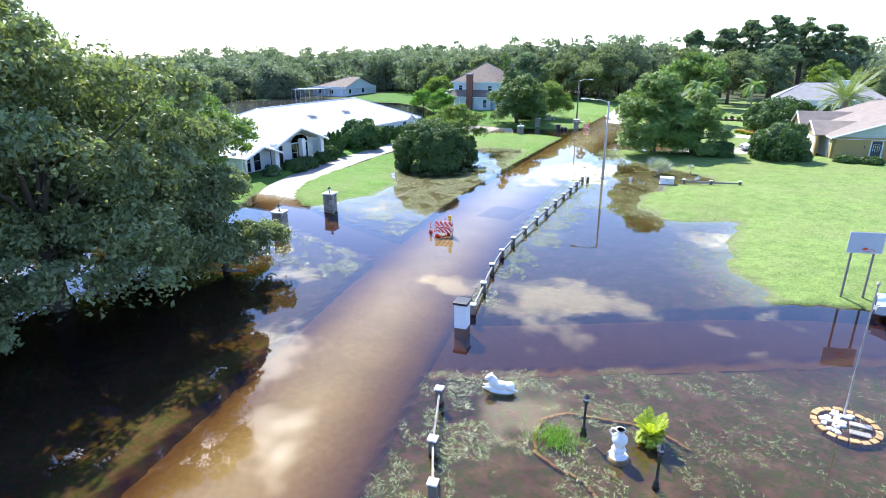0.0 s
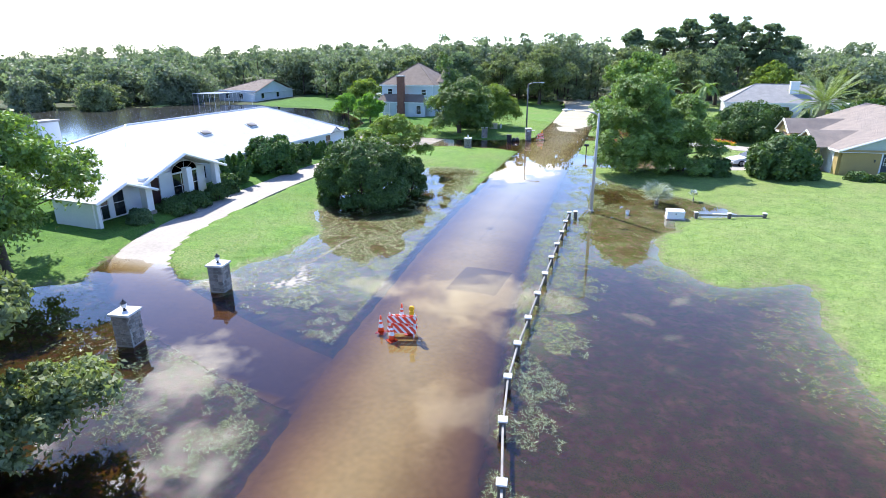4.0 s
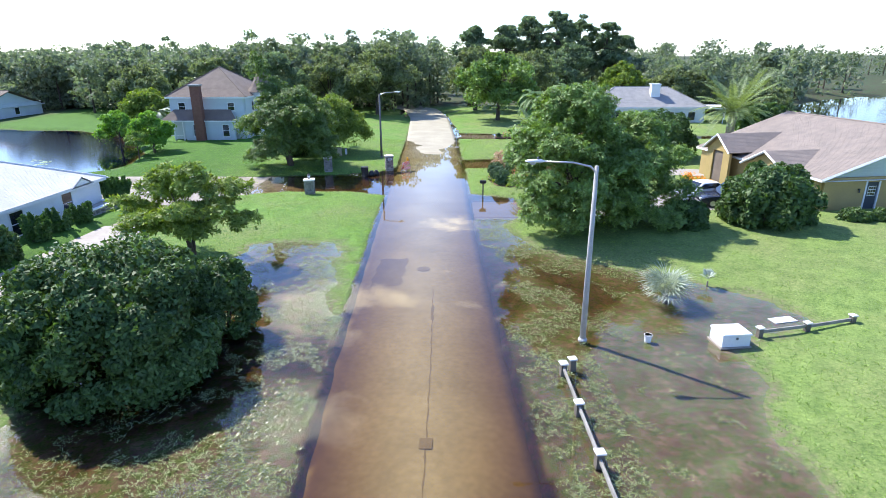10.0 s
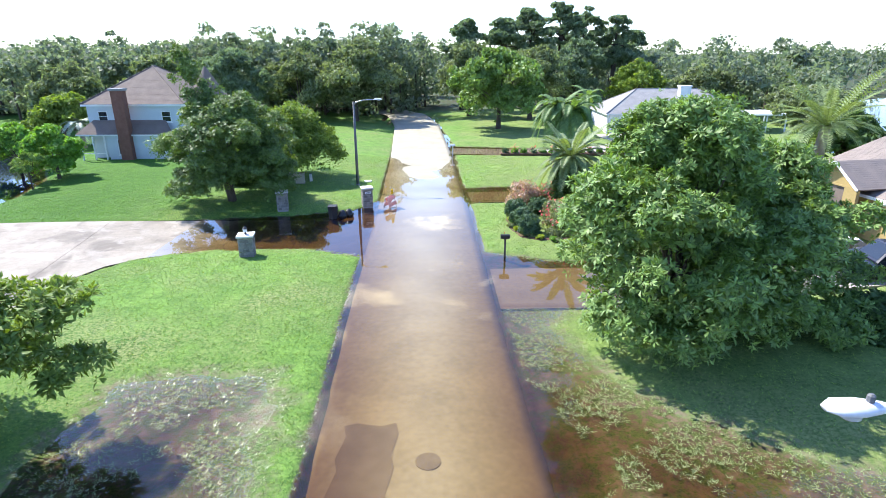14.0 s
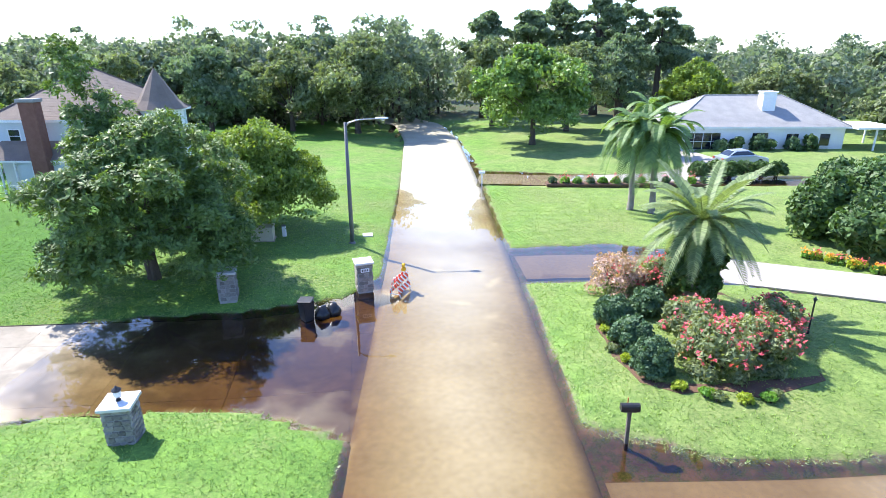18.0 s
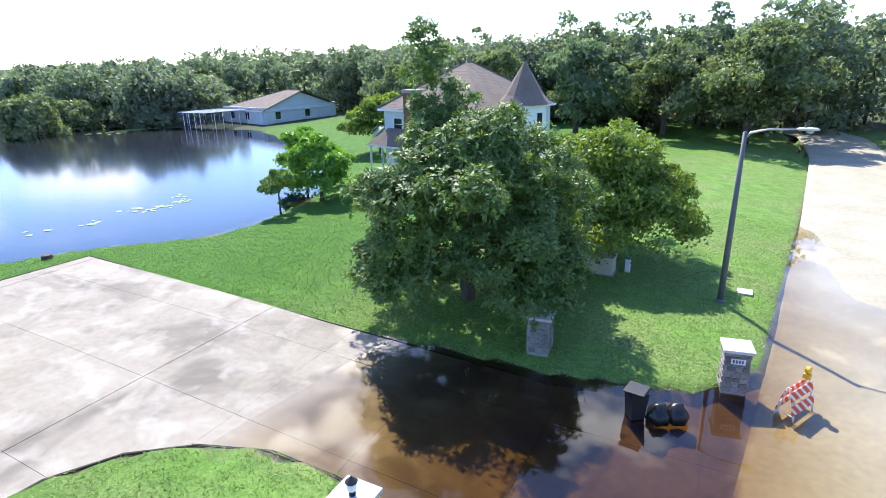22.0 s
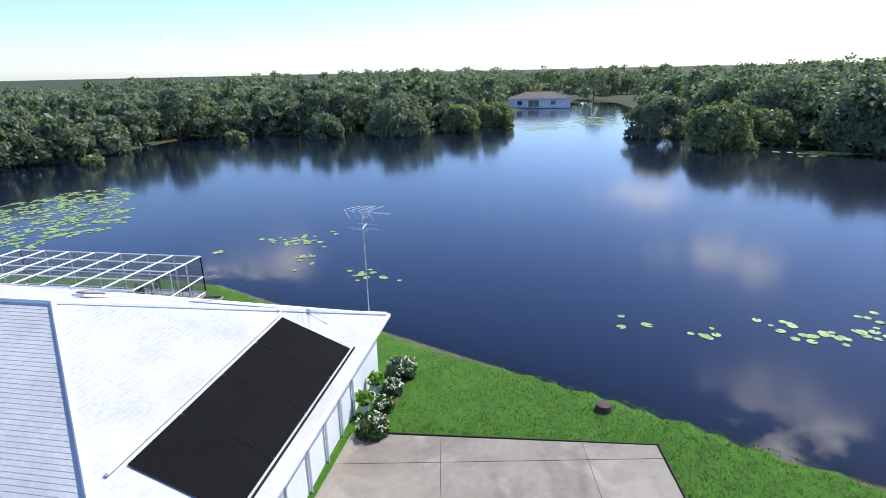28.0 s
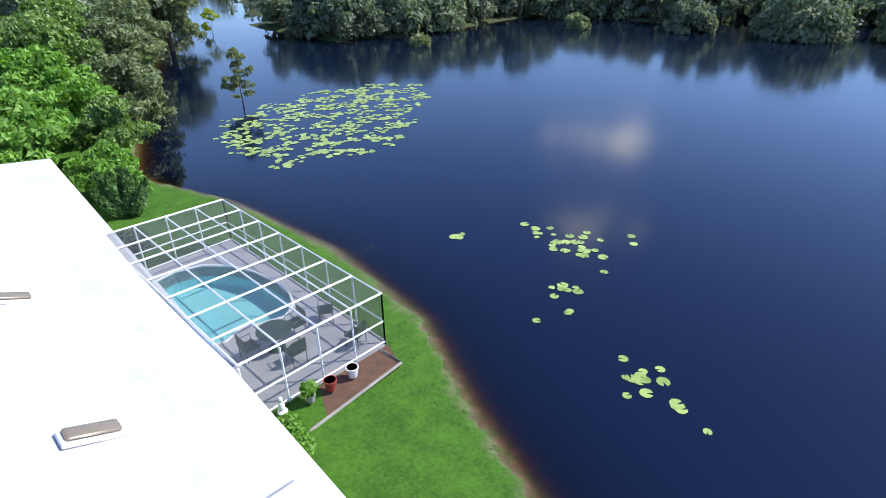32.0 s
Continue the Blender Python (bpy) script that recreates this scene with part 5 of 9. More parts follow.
for i in range(nxb):
    for j in range(nyb):
        za = CAGE_Z + 0.03 * i
        bm = bmesh.new()
        bm.faces.new([bm.verts.new(p) for p in ((xs[i], ys[j], za), (xs[i + 1], ys[j], za + 0.03), (xs[i + 1], ys[j + 1], za + 0.03), (xs[i], ys[j + 1], za))])
        part("screen", bm, M_SCREEN, cage)
for j in range(nyb):
    bm = bmesh.new()
    bm.faces.new([bm.verts.new(p) for p in ((CX0, ys[j], DECK_Z), (CX0, ys[j + 1], DECK_Z), (CX0, ys[j + 1], CAGE_Z), (CX0, ys[j], CAGE_Z))])
    part("screen", bm, M_SCREEN, cage)
for y in (CY0, CY1):
    for i in range(nxb):
        bm = bmesh.new()
        bm.faces.new([bm.verts.new(p) for p in ((xs[i], y, DECK_Z), (xs[i + 1], y, DECK_Z), (xs[i + 1], y, CAGE_Z), (xs[i], y, CAGE_Z))])
        part("screen", bm, M_SCREEN, cage)

# the tan-roofed house across the street
HOUSE_TURN = 10.8
_c, _s = math.cos(radians(HOUSE_TURN)), math.sin(radians(HOUSE_TURN))
tan_house = thing("house", 9.8 - 7.8 * _c + 67.7 * _s, 70.5 - 7.8 * _s - 67.7 * _c, 0, HOUSE_TURN, "ochre house with tan shingled roof and pale green gable", "house")
RX0, RX1, RY0, RY1, RZ, RR = 8.3, 24.5, 68.2, 82.6, 2.75, 3.0
r_open = [(3.3, 4.3, 0.35, 2.4), (6.6, 8.2, 1.1, 2.2), (10.5, 12, 1.1, 2.2)]
r_s = wall(tan_house, (RX0, RY0), (RX1, RY0), 0.1, RZ, M_YELLOWWALL, r_open)
door = part("door", box(3.37, -0.19, 0.37, 4.23, -0.13, 2.36, 0.01), M_DARKDOOR, r_s, "dark blue door with a small glazed light")
part("door_light", box(3.5, -0.2, 1.4, 4.1, -0.185, 2.1), M_FRAME, door)
for i in range(3):
    for j in range(3):
        part("pane", box(3.53 + i * 0.19, -0.206, 1.43 + j * 0.22, 3.69 + i * 0.19, -0.201, 1.62 + j * 0.22), M_DARKGLASS, door)
part("door_frame", box(3.22, -0.245, 0.35, 3.34, -0.1, 2.46), M_FRAME, r_s); part("door_frame", box(4.26, -0.245, 0.35, 4.38, -0.1, 2.46), M_FRAME, r_s)
window(r_s, *r_open[1], bars=2); window(r_s, *r_open[2], bars=2)
part("wall_lamp", tube([(2.7, -0.24, 1.9), (2.7, -0.34, 1.95), (2.7, -0.34, 1.7)], 0.05, 6), M_DARKDOOR, r_s)
r_w = wall(tan_house, (RX0, RY1), (RX0, RY0), 0.1, RZ, M_YELLOWWALL, [(2, 3.4, 0.9, 2.2), (9.0, 13.6, 0.3, 2.45)])
window(r_w, 2, 3.4, 0.9, 2.2, 2, 1)
garage = part("garage_door", box(9.02, -0.18, 0.3, 13.58, -0.12, 2.43), M_FRAME, r_w, "pale panelled garage door")
for i in range(5):
    for j in range(4):
        part("panel", box(9.1 + i * 0.9, -0.2, 0.36 + j * 0.52, 9.9 + i * 0.9, -0.181, 0.82 + j * 0.52, 0.01), M_FRAME, garage)
wall(tan_house, (RX1, RY0), (RX1, RY1), 0.1, RZ, M_YELLOWWALL); wall(tan_house, (RX1, RY1), (RX0, RY1), 0.1, RZ, M_YELLOWWALL)
hip_roof(tan_house, RX0, RY0, RX1, RY1, RZ, RR, M_TANROOF, ends=(False, False), cap=M_TANROOF)
gable_wall(tan_house, (RX1, RY1 + 0.02), (RX0, RY1 + 0.02), RZ - 0.02, RR * 0.94, M_GREENSIDING)
gable_wall(tan_house, (RX0, RY0 - 0.02), (RX1, RY0 - 0.02), RZ - 0.02, RR * 0.94, M_GREENSIDING)
for i in range(12):
    zz = RZ + 0.1 + i * 0.22
    half = (RX1 - RX0) / 2 * (1 - (zz - RZ) / (RR * 0.95)) - 0.3
    if half > 0.3:
        part("siding_board", box((RX0 + RX1) / 2 - half, RY0 - 0.05, zz, (RX0 + RX1) / 2 + half, RY0 - 0.02, zz + 0.18), M_GREENSIDING, tan_house)
for sx in (RX0 - 0.5, RX1 + 0.5):
    part("barge_board", tube([(sx, RY0 - 0.52, RZ - 0.08), ((RX0 + RX1) / 2, RY0 - 0.52, RZ + RR - 0.08)], 0.11, 4), M_TRIM, tan_house)
for yc, w, top, arch in ((72.5, 2.3, 4.0, False), (78.6, 1.6, 4.5, True)):
    base = RZ - 0.05 if not arch else RZ + 0.4
    x_end = RX0 + 5.2
    roof_plane(tan_house, (RX0 - 1.5, yc - w - 0.3, base), (x_end, yc - w - 0.3, base), (x_end, yc, top), (RX0 - 1.5, yc, top), M_TANROOF)
    roof_plane(tan_house, (x_end, yc + w + 0.3, base), (RX0 - 1.5, yc + w + 0.3, base), (RX0 - 1.5, yc, top), (x_end, yc, top), M_TANROOF)
    gable_wall(tan_house, (RX0 - 1.2, yc + w), (RX0 - 1.2, yc - w), base - 0.02, (top - base) * 0.92, M_YELLOWWALL)
    fr = wall(tan_house, (RX0 - 1.0, yc + w), (RX0 - 1.0, yc - w), 0.1, base, M_YELLOWWALL, [(w - 0.7, w + 0.7, 0.4, base - 0.1)] if arch else [(0.5, 2 * w - 0.5, 0.3, 2.4)])
    part("entry_door" if arch else "garage_door", box(w - 0.68, -0.1, 0.4, w + 0.68, -0.05, base - 0.12) if arch else box(0.52, -0.16, 0.3, 2 * w - 0.52, -0.1, 2.38), M_BROWNROOF if arch else M_FRAME, fr)
    for ss in (-1, 1):
        part("barge_board", tube([(RX0 - 1.55, yc + ss * (w + 0.3), base - 0.06), (RX0 - 1.55, yc, top - 0.06)], 0.09, 4), M_TRIM, tan_house)

# the two-storey house with the turret
tall_house = thing("house", 1.4, -2.8, 0, 0, "two-storey white house with brown roof, brick chimney and round turret", "house")
TX0, TX1, TY0, TY1 = -55.2, -45.4, 109.0, 119.5
t_s = wall(tall_house, (TX0, TY0), (TX1, TY0), 0.2, 5.9, M_BLUEWALL, [(3.0, 3.9, 0.9, 2.6), (6.6, 7.5, 0.9, 2.6), (1.0, 2.0, 4.1, 5.2), (7.6, 8.6, 4.1, 5.2)])
for o in ((3.0, 3.9, 0.9, 2.6), (6.6, 7.5, 0.9, 2.6), (1.0, 2.0, 4.1, 5.2), (7.6, 8.6, 4.1, 5.2)):
    window(t_s, *o, bars=1, rows=2)
t_e = wall(tall_house, (TX1, TY0), (TX1, TY1), 0.2, 5.9, M_BLUEWALL, [(2, 3.2, 3.9, 5.2), (6, 7.2, 3.9, 5.2), (2, 3.2, 0.9, 2.4)])
for o in ((2, 3.2, 3.9, 5.2), (6, 7.2, 3.9, 5.2), (2, 3.2, 0.9, 2.4)):
    window(t_e, *o, bars=1, rows=2)
wall(tall_house, (TX1, TY1), (TX0, TY1), 0.2, 5.9, M_BLUEWALL); wall(tall_house, (TX0, TY1), (TX0, TY0), 0.2, 5.9, M_BLUEWALL)
hip_roof(tall_house, TX0, TY0, TX1, TY1, 5.9, 3.6, M_BROWNROOF, cap=M_BROWNROOF, course=0.25)
roof_plane(tall_house, (TX0 - 0.9, TY0 - 1.6, 3.0), (TX1 - 0.6, TY0 - 1.6, 3.0), (TX1 - 2.0, TY0, 4.5), (TX0 + 0.6, TY0, 4.5), M_BROWNROOF, 0.25)
part("fascia", box(TX0 - 0.9, TY0 - 1.62, 2.85, TX1 - 0.6, TY0 - 1.55, 2.99), M_TRIM, tall_house)
wall(tall_house, (TX0 + 2.2, TY0 - 1.2), (TX1 - 1.0, TY0 - 1.2), 0.2, 2.9, M_BLUEWALL, [(1.0, 2.0, 0.9, 2.5), (4.9, 5.8, 0.9, 2.5)])
for s in (1.0, 4.9):
    window(tall_house.children[-1], s, s + 0.95, 0.9, 2.5, 1, 2)
part("chimney", box(-51.5, TY0 - 2.0, 0.2, -50.3, TY0 - 1.2, 7.3, 0.03), M_BRICK, tall_house, "tall red-brown brick chimney")
part("chimney_cap", box(-51.6, TY0 - 2.1, 7.3, -50.2, TY0 - 1.1, 7.55, 0.03), M_GREYROOF, tall_house)
for px in (TX0 - 0.6, TX0 + 0.7, TX0 + 1.9):
    part("porch_post", box(px - 0.06, TY0 - 1.5, 0.2, px + 0.06, TY0 - 1.38, 2.9), M_TRIM, tall_house)
part("porch_rail", box(TX0 - 0.6, TY0 - 1.46, 1.0, TX0 + 1.9, TY0 - 1.42, 1.08), M_TRIM, tall_house)
turret = part("turret", tube([(-44.3, 113.2, 0.2), (-44.3, 113.2, 6.4)], 1.75, 12), M_WHITEWALL, tall_house)
part("turret_roof", tube([(-44.3, 113.2, 6.3), (-44.3, 113.2, 7.0), (-44.3, 113.2, 9.5)], [2.15, 1.55, 0.03], 12), M_BROWNROOF, tall_house)
for k in range(12):
    q = 2 * math.pi * (k + 0.5) / 12
    c = Vector((-44.3 + 1.72 * math.cos(q), 113.2 + 1.72 * math.sin(q), 0))
    if k % 2:
        ob = part("window", box(-0.25, -0.04, 4.6, 0.25, 0.04, 5.7, 0.02), M_DARKGLASS, turret)
        ob.matrix_basis = Matrix.Translation(c) @ Matrix.Rotation(q + math.pi / 2, 4, "Z")

# the white cottage beyond the palms
cottage = thing("house", 3.4, -3.3, 0, 0, "white cottage with grey hip roof and white chimney behind the palms", "house")
c_open = [(1.2, 5.0, 0.4, 2.3), (8.2, 10.0, 0.5, 2.3), (11.8, 13.2, 1.0, 2.2), (15.3, 16.5, 0.8, 2.2)]
c_s = wall(cottage, (1.4, 128.6), (19.2, 128.6), 0.2, 2.9, M_WHITEWALL, c_open)
window(c_s, *c_open[0], bars=4, rows=2); window(c_s, *c_open[1], bars=2); window(c_s, *c_open[2], bars=2); window(c_s, *c_open[3])
wall(cottage, (19.2, 128.6), (19.2, 138), 0.2, 2.9, M_WHITEWALL); wall(cottage, (19.2, 138), (1.4, 138), 0.2, 2.9, M_WHITEWALL); wall(cottage, (1.4, 138), (1.4, 128.6), 0.2, 2.9, M_WHITEWALL)
hip_roof(cottage, 1.4, 128.6, 19.2, 138, 2.9, 2.9, M_GREYROOF, along="x", cap=M_GREYROOF, course=0.25)
part("chimney", box(11.3, 130.6, 3.2, 12.7, 131.8, 6.2, 0.03), M_WHITEWALL, cottage)
part("chimney_cap", box(11.2, 130.5, 6.2, 12.8, 131.9, 6.35, 0.02), M_TRIM, cottage)
part("carport_roof", box(19.7, 127, 2.7, 24.6, 133, 2.9, 0.03), M_TRIM, cottage)
for px, py in ((24.3, 127.3), (24.3, 132.7), (21.8, 127.3)):
    part("carport_post", box(px - 0.07, py - 0.07, 0.2, px + 0.07, py + 0.07, 2.7), M_TRIM, cottage)

# the grey house standing in the lake's far edge, with its screen cage
far_house = thing("house", -12.0, 2.6, 0, 0, "grey-blue house with brown roof standing in the flood across the lake", "house")
f_s = wall(far_house, (-97.0, 123.0), (-97.0 + 0.01, 138.0), -0.6, 2.9, M_BLUEWALL)
f_e = wall(far_house, (-96.6, 123.0), (-86, 123.0), -0.6, 2.9, M_BLUEWALL, [(2, 3.2, 0.9, 2.2), (6, 7.2, 0.9, 2.2)])
window(f_e, 2, 3.2, 0.9, 2.2); window(f_e, 6, 7.2, 0.9, 2.2)
f_f = wall(far_house, (-86, 123.0), (-86, 138.0), -0.6, 2.9, M_BLUEWALL, [(2, 3.2, 0.9, 2.2), (8, 9.2, 0.9, 2.2)])
window(f_f, 2, 3.2, 0.9, 2.2); window(f_f, 8, 9.2, 0.9, 2.2)
wall(far_house, (-86, 138.0), (-97, 138.0), -0.6, 2.9, M_BLUEWALL)
hip_roof(far_house, -97, 123, -86, 138, 2.5, 2.7, M_BROWNROOF, along="x", ends=(True, False), cap=M_BROWNROOF, course=0.3)
gable_wall(far_house, (-86.02, 123.0), (-86.02, 138.0), 2.45, 2.5, M_BLUEWALL)
fc = thing("pool_cage", -12.0, 2.6, 0, 0, "dark screen cage on the flooded house across the lake", "pool cage")
for i in range(6):
    y = 115.5 + i * 1.45
    part("roof_beam", bar((-98, y, 2.4), (-90, y, 2.6), 0.08), M_TRIM, fc)
    for x in (-98, -90):
        part("post", bar((x, y, -0.5), (x, y, 2.4), 0.07), M_TRIM, fc)
for i in range(6):
    x = -98 + i * 1.6
    part("purlin", bar((x, 115.5, 2.4 + 0.04 * i), (x, 122.8, 2.4 + 0.04 * i), 0.07), M_TRIM, fc)
    part("post", bar((x, 115.5, -0.5), (x, 115.5, 2.4 + 0.04 * i), 0.07), M_TRIM, fc)
for p in ([(-98, 115.5, 2.42), (-90, 115.5, 2.6), (-90, 122.8, 2.6), (-98, 122.8, 2.42)], [(-98, 115.5, -0.3), (-90, 115.5, -0.3), (-90, 115.5, 2.5), (-98, 115.5, 2.4)], [(-90, 115.5, -0.3), (-90, 122.8, -0.3), (-90, 122.8, 2.5), (-90, 115.5, 2.5)]):
    bm = bmesh.new(); bm.faces.new([bm.verts.new(v) for v in p]); part("screen", bm, M_SCREEN, fc)
shore_house = thing("house", -42, -2.0, 0, 0, "low white house with a brown roof on the far shore", "house")
s_e = wall(shore_house, (-156, 70.0), (-156, 86.0), 0.1, 2.7, M_WHITEWALL, [(2, 3.4, 0.9, 2.1), (5, 8, 0.4, 2.2), (11, 12.4, 0.9, 2.1)])
for o in ((2, 3.4, 0.9, 2.1), (5, 8, 0.4, 2.2), (11, 12.4, 0.9, 2.1)):
    window(s_e, *o, bars=2)
for p, q in (((-156, 86.0), (-165, 86.0)), ((-165, 86.0), (-165, 70.0)), ((-165, 70.0), (-156, 70.0))):
    wall(shore_house, p, q, 0.1, 2.7, M_WHITEWALL)
hip_roof(shore_house, -165, 70.0, -156, 86.0, 2.7, 1.6, M_BROWNROOF, cap=M_BROWNROOF, course=0.3)

# the stone planter at the house corner, and the bed along the north wall
planter = thing("stone_planter", 0, 0, 0, 0, "low rubble-stone planter with a white coping at the house corner", "planter")
part("planter_body", box(-41.6, 67.2, 0.1, -40.5, 71.0, 0.78), M_MORTAR, planter)
prng = random.Random(5)
for k in range(26):
    yy, zz = 67.35 + (k % 13) * 0.28, 0.2 + (k // 13) * 0.28
    part("stone", box(-40.52, yy, zz, -40.44 + prng.uniform(0, 0.03), yy + prng.uniform(0.18, 0.25), zz + prng.uniform(0.17, 0.24), 0.03), M_STONE, planter)
part("coping", box(-41.65, 67.1, 0.78, -40.4, 67.4, 0.88, 0.02), M_TRIM, planter); part("coping", box(-41.65, 70.8, 0.78, -40.4, 71.1, 0.88, 0.02), M_TRIM, planter); part("coping", box(-40.68, 67.4, 0.78, -40.4, 70.8, 0.88, 0.02), M_TRIM, planter)

# dark soil along the pad's cut lawn edges
M_SOIL = material("dark_soil", (0.055, 0.042, 0.03), 0.95, second=(0.035, 0.028, 0.02), scale=12, bump=0.6)
soil = tube([(x, y, float(pad_height(x)) - 0.01) for x, y in [(-27.0, 84.75), (-36.0, 83.15), (-51.55, 80.86), (-51.0, 72.8)]], 0.035, 6)
tagged(part("lawn_edge", soil, M_SOIL), "dark soil at the cut lawn edge beside the pad", "lawn edge", kind="structure")
soil = tube([(x, y, float(pad_height(x)) - 0.01) for x, y in [(-24.5, 77.82), (-29.6, 77.52), (-31.6, 77.12), (-33.4, 76.02), (-34.55, 74.65), (-35.12, 73.0), (-34.92, 70.5)]], 0.035, 6)
tagged(part("lawn_edge", soil, M_SOIL), "dark soil at the curved lawn edge beside the pad", "lawn edge", kind="structure")

# ---- trees, hedges and palms ----
def bush(name, x, y, z, r, h, leaf, count, mat, seed, label, category="bush", lumps=26, squash=1.0, group="", lump=(0.2, 0.3)):
    """A dense shrub: a domed body of leaf clumps right down to the ground, on a few stems."""
    rng = np.random.default_rng(seed)
    root = thing(name, x, y, z, 0, label, category, group)
    blobs = [(0, 0, h * 0.42, r * 0.74, h * 0.56 / (r * 0.74))]
    for i in range(lumps):
        a, f = rng.uniform(0, 2 * math.pi), rng.uniform(0.08, 0.92)
        reach = r * (1.0 - 0.9 * lump[1]) * math.sqrt(max(0.05, 1 - (f - 0.35) ** 2 / 0.46))
        br = r * rng.uniform(*lump)
        blobs.append((math.cos(a) * reach, math.sin(a) * reach * squash, max(br * 0.5, f * h - br * 0.5), br, min(1.0, h / r)))
    p, d = blob_points(rng, blobs, int(count * LEAVES), 0.7)
    p[:, 2] = np.maximum(p[:, 2], 0.02)
    put("foliage", mesh_arrays("foliage", *leaf_cards(p, d, leaf, rng, 0.55)), mat, root)
    bm = bmesh.new()
    for i in range(5):
        a = 2 * math.pi * i / 5
        tube([(0.1 * math.cos(a), 0.1 * math.sin(a), -0.3), (0.3 * r * math.cos(a), 0.3 * r * math.sin(a), h * 0.4), (0.5 * r * math.cos(a), 0.5 * r * math.sin(a), h * 0.7)], [0.05 * r * 0.4 + 0.02, 0.04, 0.01], 5, bm)
    part("stem_base", bm, M_BARK, root)
    return root


def juniper(name, x, y, z, r, h, count, mat, seed, label, group="", spikes=14):
    """A spiky upright conifer: pointed plumes of scale leaves."""
    rng = np.random.default_rng(seed)
    root = thing(name, x, y, z, 0, label, "shrub", group)
    cs, ns = [], []
    stems = bmesh.new()
    for i in range(spikes):
        a, q = rng.uniform(0, 2 * math.pi), math.sqrt(rng.uniform(0, 1)) * r * 0.8
        base = np.array([math.cos(a) * q * 0.5, math.sin(a) * q * 0.5, 0.1])
        tip = np.array([math.cos(a) * q * 1.25, math.sin(a) * q * 1.25, h * (1 - 0.35 * (q / r)) * rng.uniform(0.75, 1.0)])
        k = count // spikes
        f = rng.uniform(0, 1, k) ** 0.8
        wide = r * 0.34 * (1 - f) ** 0.7 + 0.03
        th = rng.uniform(0, 2 * math.pi, k)
        out = np.stack([np.cos(th), np.sin(th), 0.3 + 0 * th], 1)
        cs.append(base + (tip - base) * f[:, None] + out * (wide * rng.uniform(0.6, 1, k))[:, None])
        ns.append(out)
        tube([base, tip], [0.03, 0.008], 4, stems, cap=False)
    put("foliage", mesh_arrays("foliage", *leaf_cards(np.concatenate(cs), np.concatenate(ns), 0.085 * (r + 0.6), rng, 0.5, 2.2)), mat, root)
    part("stem_base", stems, M_BARK, root)
    return root


def frond(rng, length, droop, leaflet, pairs, rise, width=0.028):
    """A feather-palm frond along +x: arching rib with leaflets as narrow blades. Returns verts and quads."""
    verts, quads = [], []
    pts = []
    for i in range(pairs + 1):
        f = i / pairs
        pts.append(np.array([length * f * (1 - 0.18 * droop * f), 0, rise * length * f - droop * length * f * f * 0.8]))
    for i in range(pairs):
        p, q = pts[i], pts[i + 1]
        t = (q - p) / np.linalg.norm(q - p)
        up = np.array([-t[2], 0, t[0]])
        b = len(verts)
        w = width * (1 - 0.7 * i / pairs)
        verts += [p + [0, w, 0], p - [0, w, 0], q - [0, w * 0.9, 0], q + [0, w * 0.9, 0]]
        quads.append((b, b + 1, b + 2, b + 3))
        f = (i + 0.5) / pairs
        ln = leaflet * (0.35 + 1.3 * f * (1 - f) * 2) * rng.uniform(0.85, 1.1)
        for s in (-1, 1):
            d = t * 0.55 + np.array([0, s * 0.8, 0]) + up * 0.25
            d /= np.linalg.norm(d)
            m, e = p + d * ln * 0.55, p + d * ln - np.array([0, 0, ln * 0.28])
            lw = t * min(0.03 + 0.022 * ln, 0.06 * ln + 0.006)
            b = len(verts)
            verts += [p - lw, p + lw, m + lw * 1.3, m - lw * 1.3, e]
            quads += [(b, b + 1, b + 2, b + 3), (b + 3, b + 2, b + 4, b + 4)]
    return np.array(verts), quads


def palm(name, x, y, z, trunk_h, trunk_r, fronds, length, leaflet, mat, seed, label, droop=0.8, upright=0.9, pairs=26, boots=False):
    """A feather palm: ringed trunk, each frond a mesh of its own."""
    rng = np.random.default_rng(seed)
    root = thing(name, x, y, z, 0, label, "palm")
    k = max(4, int(trunk_h / 0.25))
    rad = [trunk_r * (1.25 - 0.35 * min(1, i / k * 3) + (0.10 if i % 2 else 0)) for i in range(k + 1)]
    part("trunk", tube([(0.06 * math.sin(i * 0.4), 0, -0.3 + (trunk_h + 0.3) * i / k) for i in range(k + 1)], rad, 10), M_PALMTRUNK, root, smooth=True)
    for i in range(fronds):
        f = i / fronds
        rise = upright * (1 - 1.08 * f) + rng.normal(0, 0.08)
        v, q = frond(rng, length * rng.uniform(0.85, 1.1), droop * rng.uniform(0.7, 1.25) * (0.7 + 0.5 * f), leaflet, pairs, rise)
        me = bpy.data.meshes.new("frond")
        me.from_pydata([tuple(p) for p in v], [], [tuple(dict.fromkeys(a)) for a in q])
        ob = put("frond", me, mat, root)
        ob.matrix_basis = pose(0.06 * math.sin(k * 0.4), 0, trunk_h - 0.05, 0, 0, 137.5 * i + rng.uniform(-8, 8))
    return root


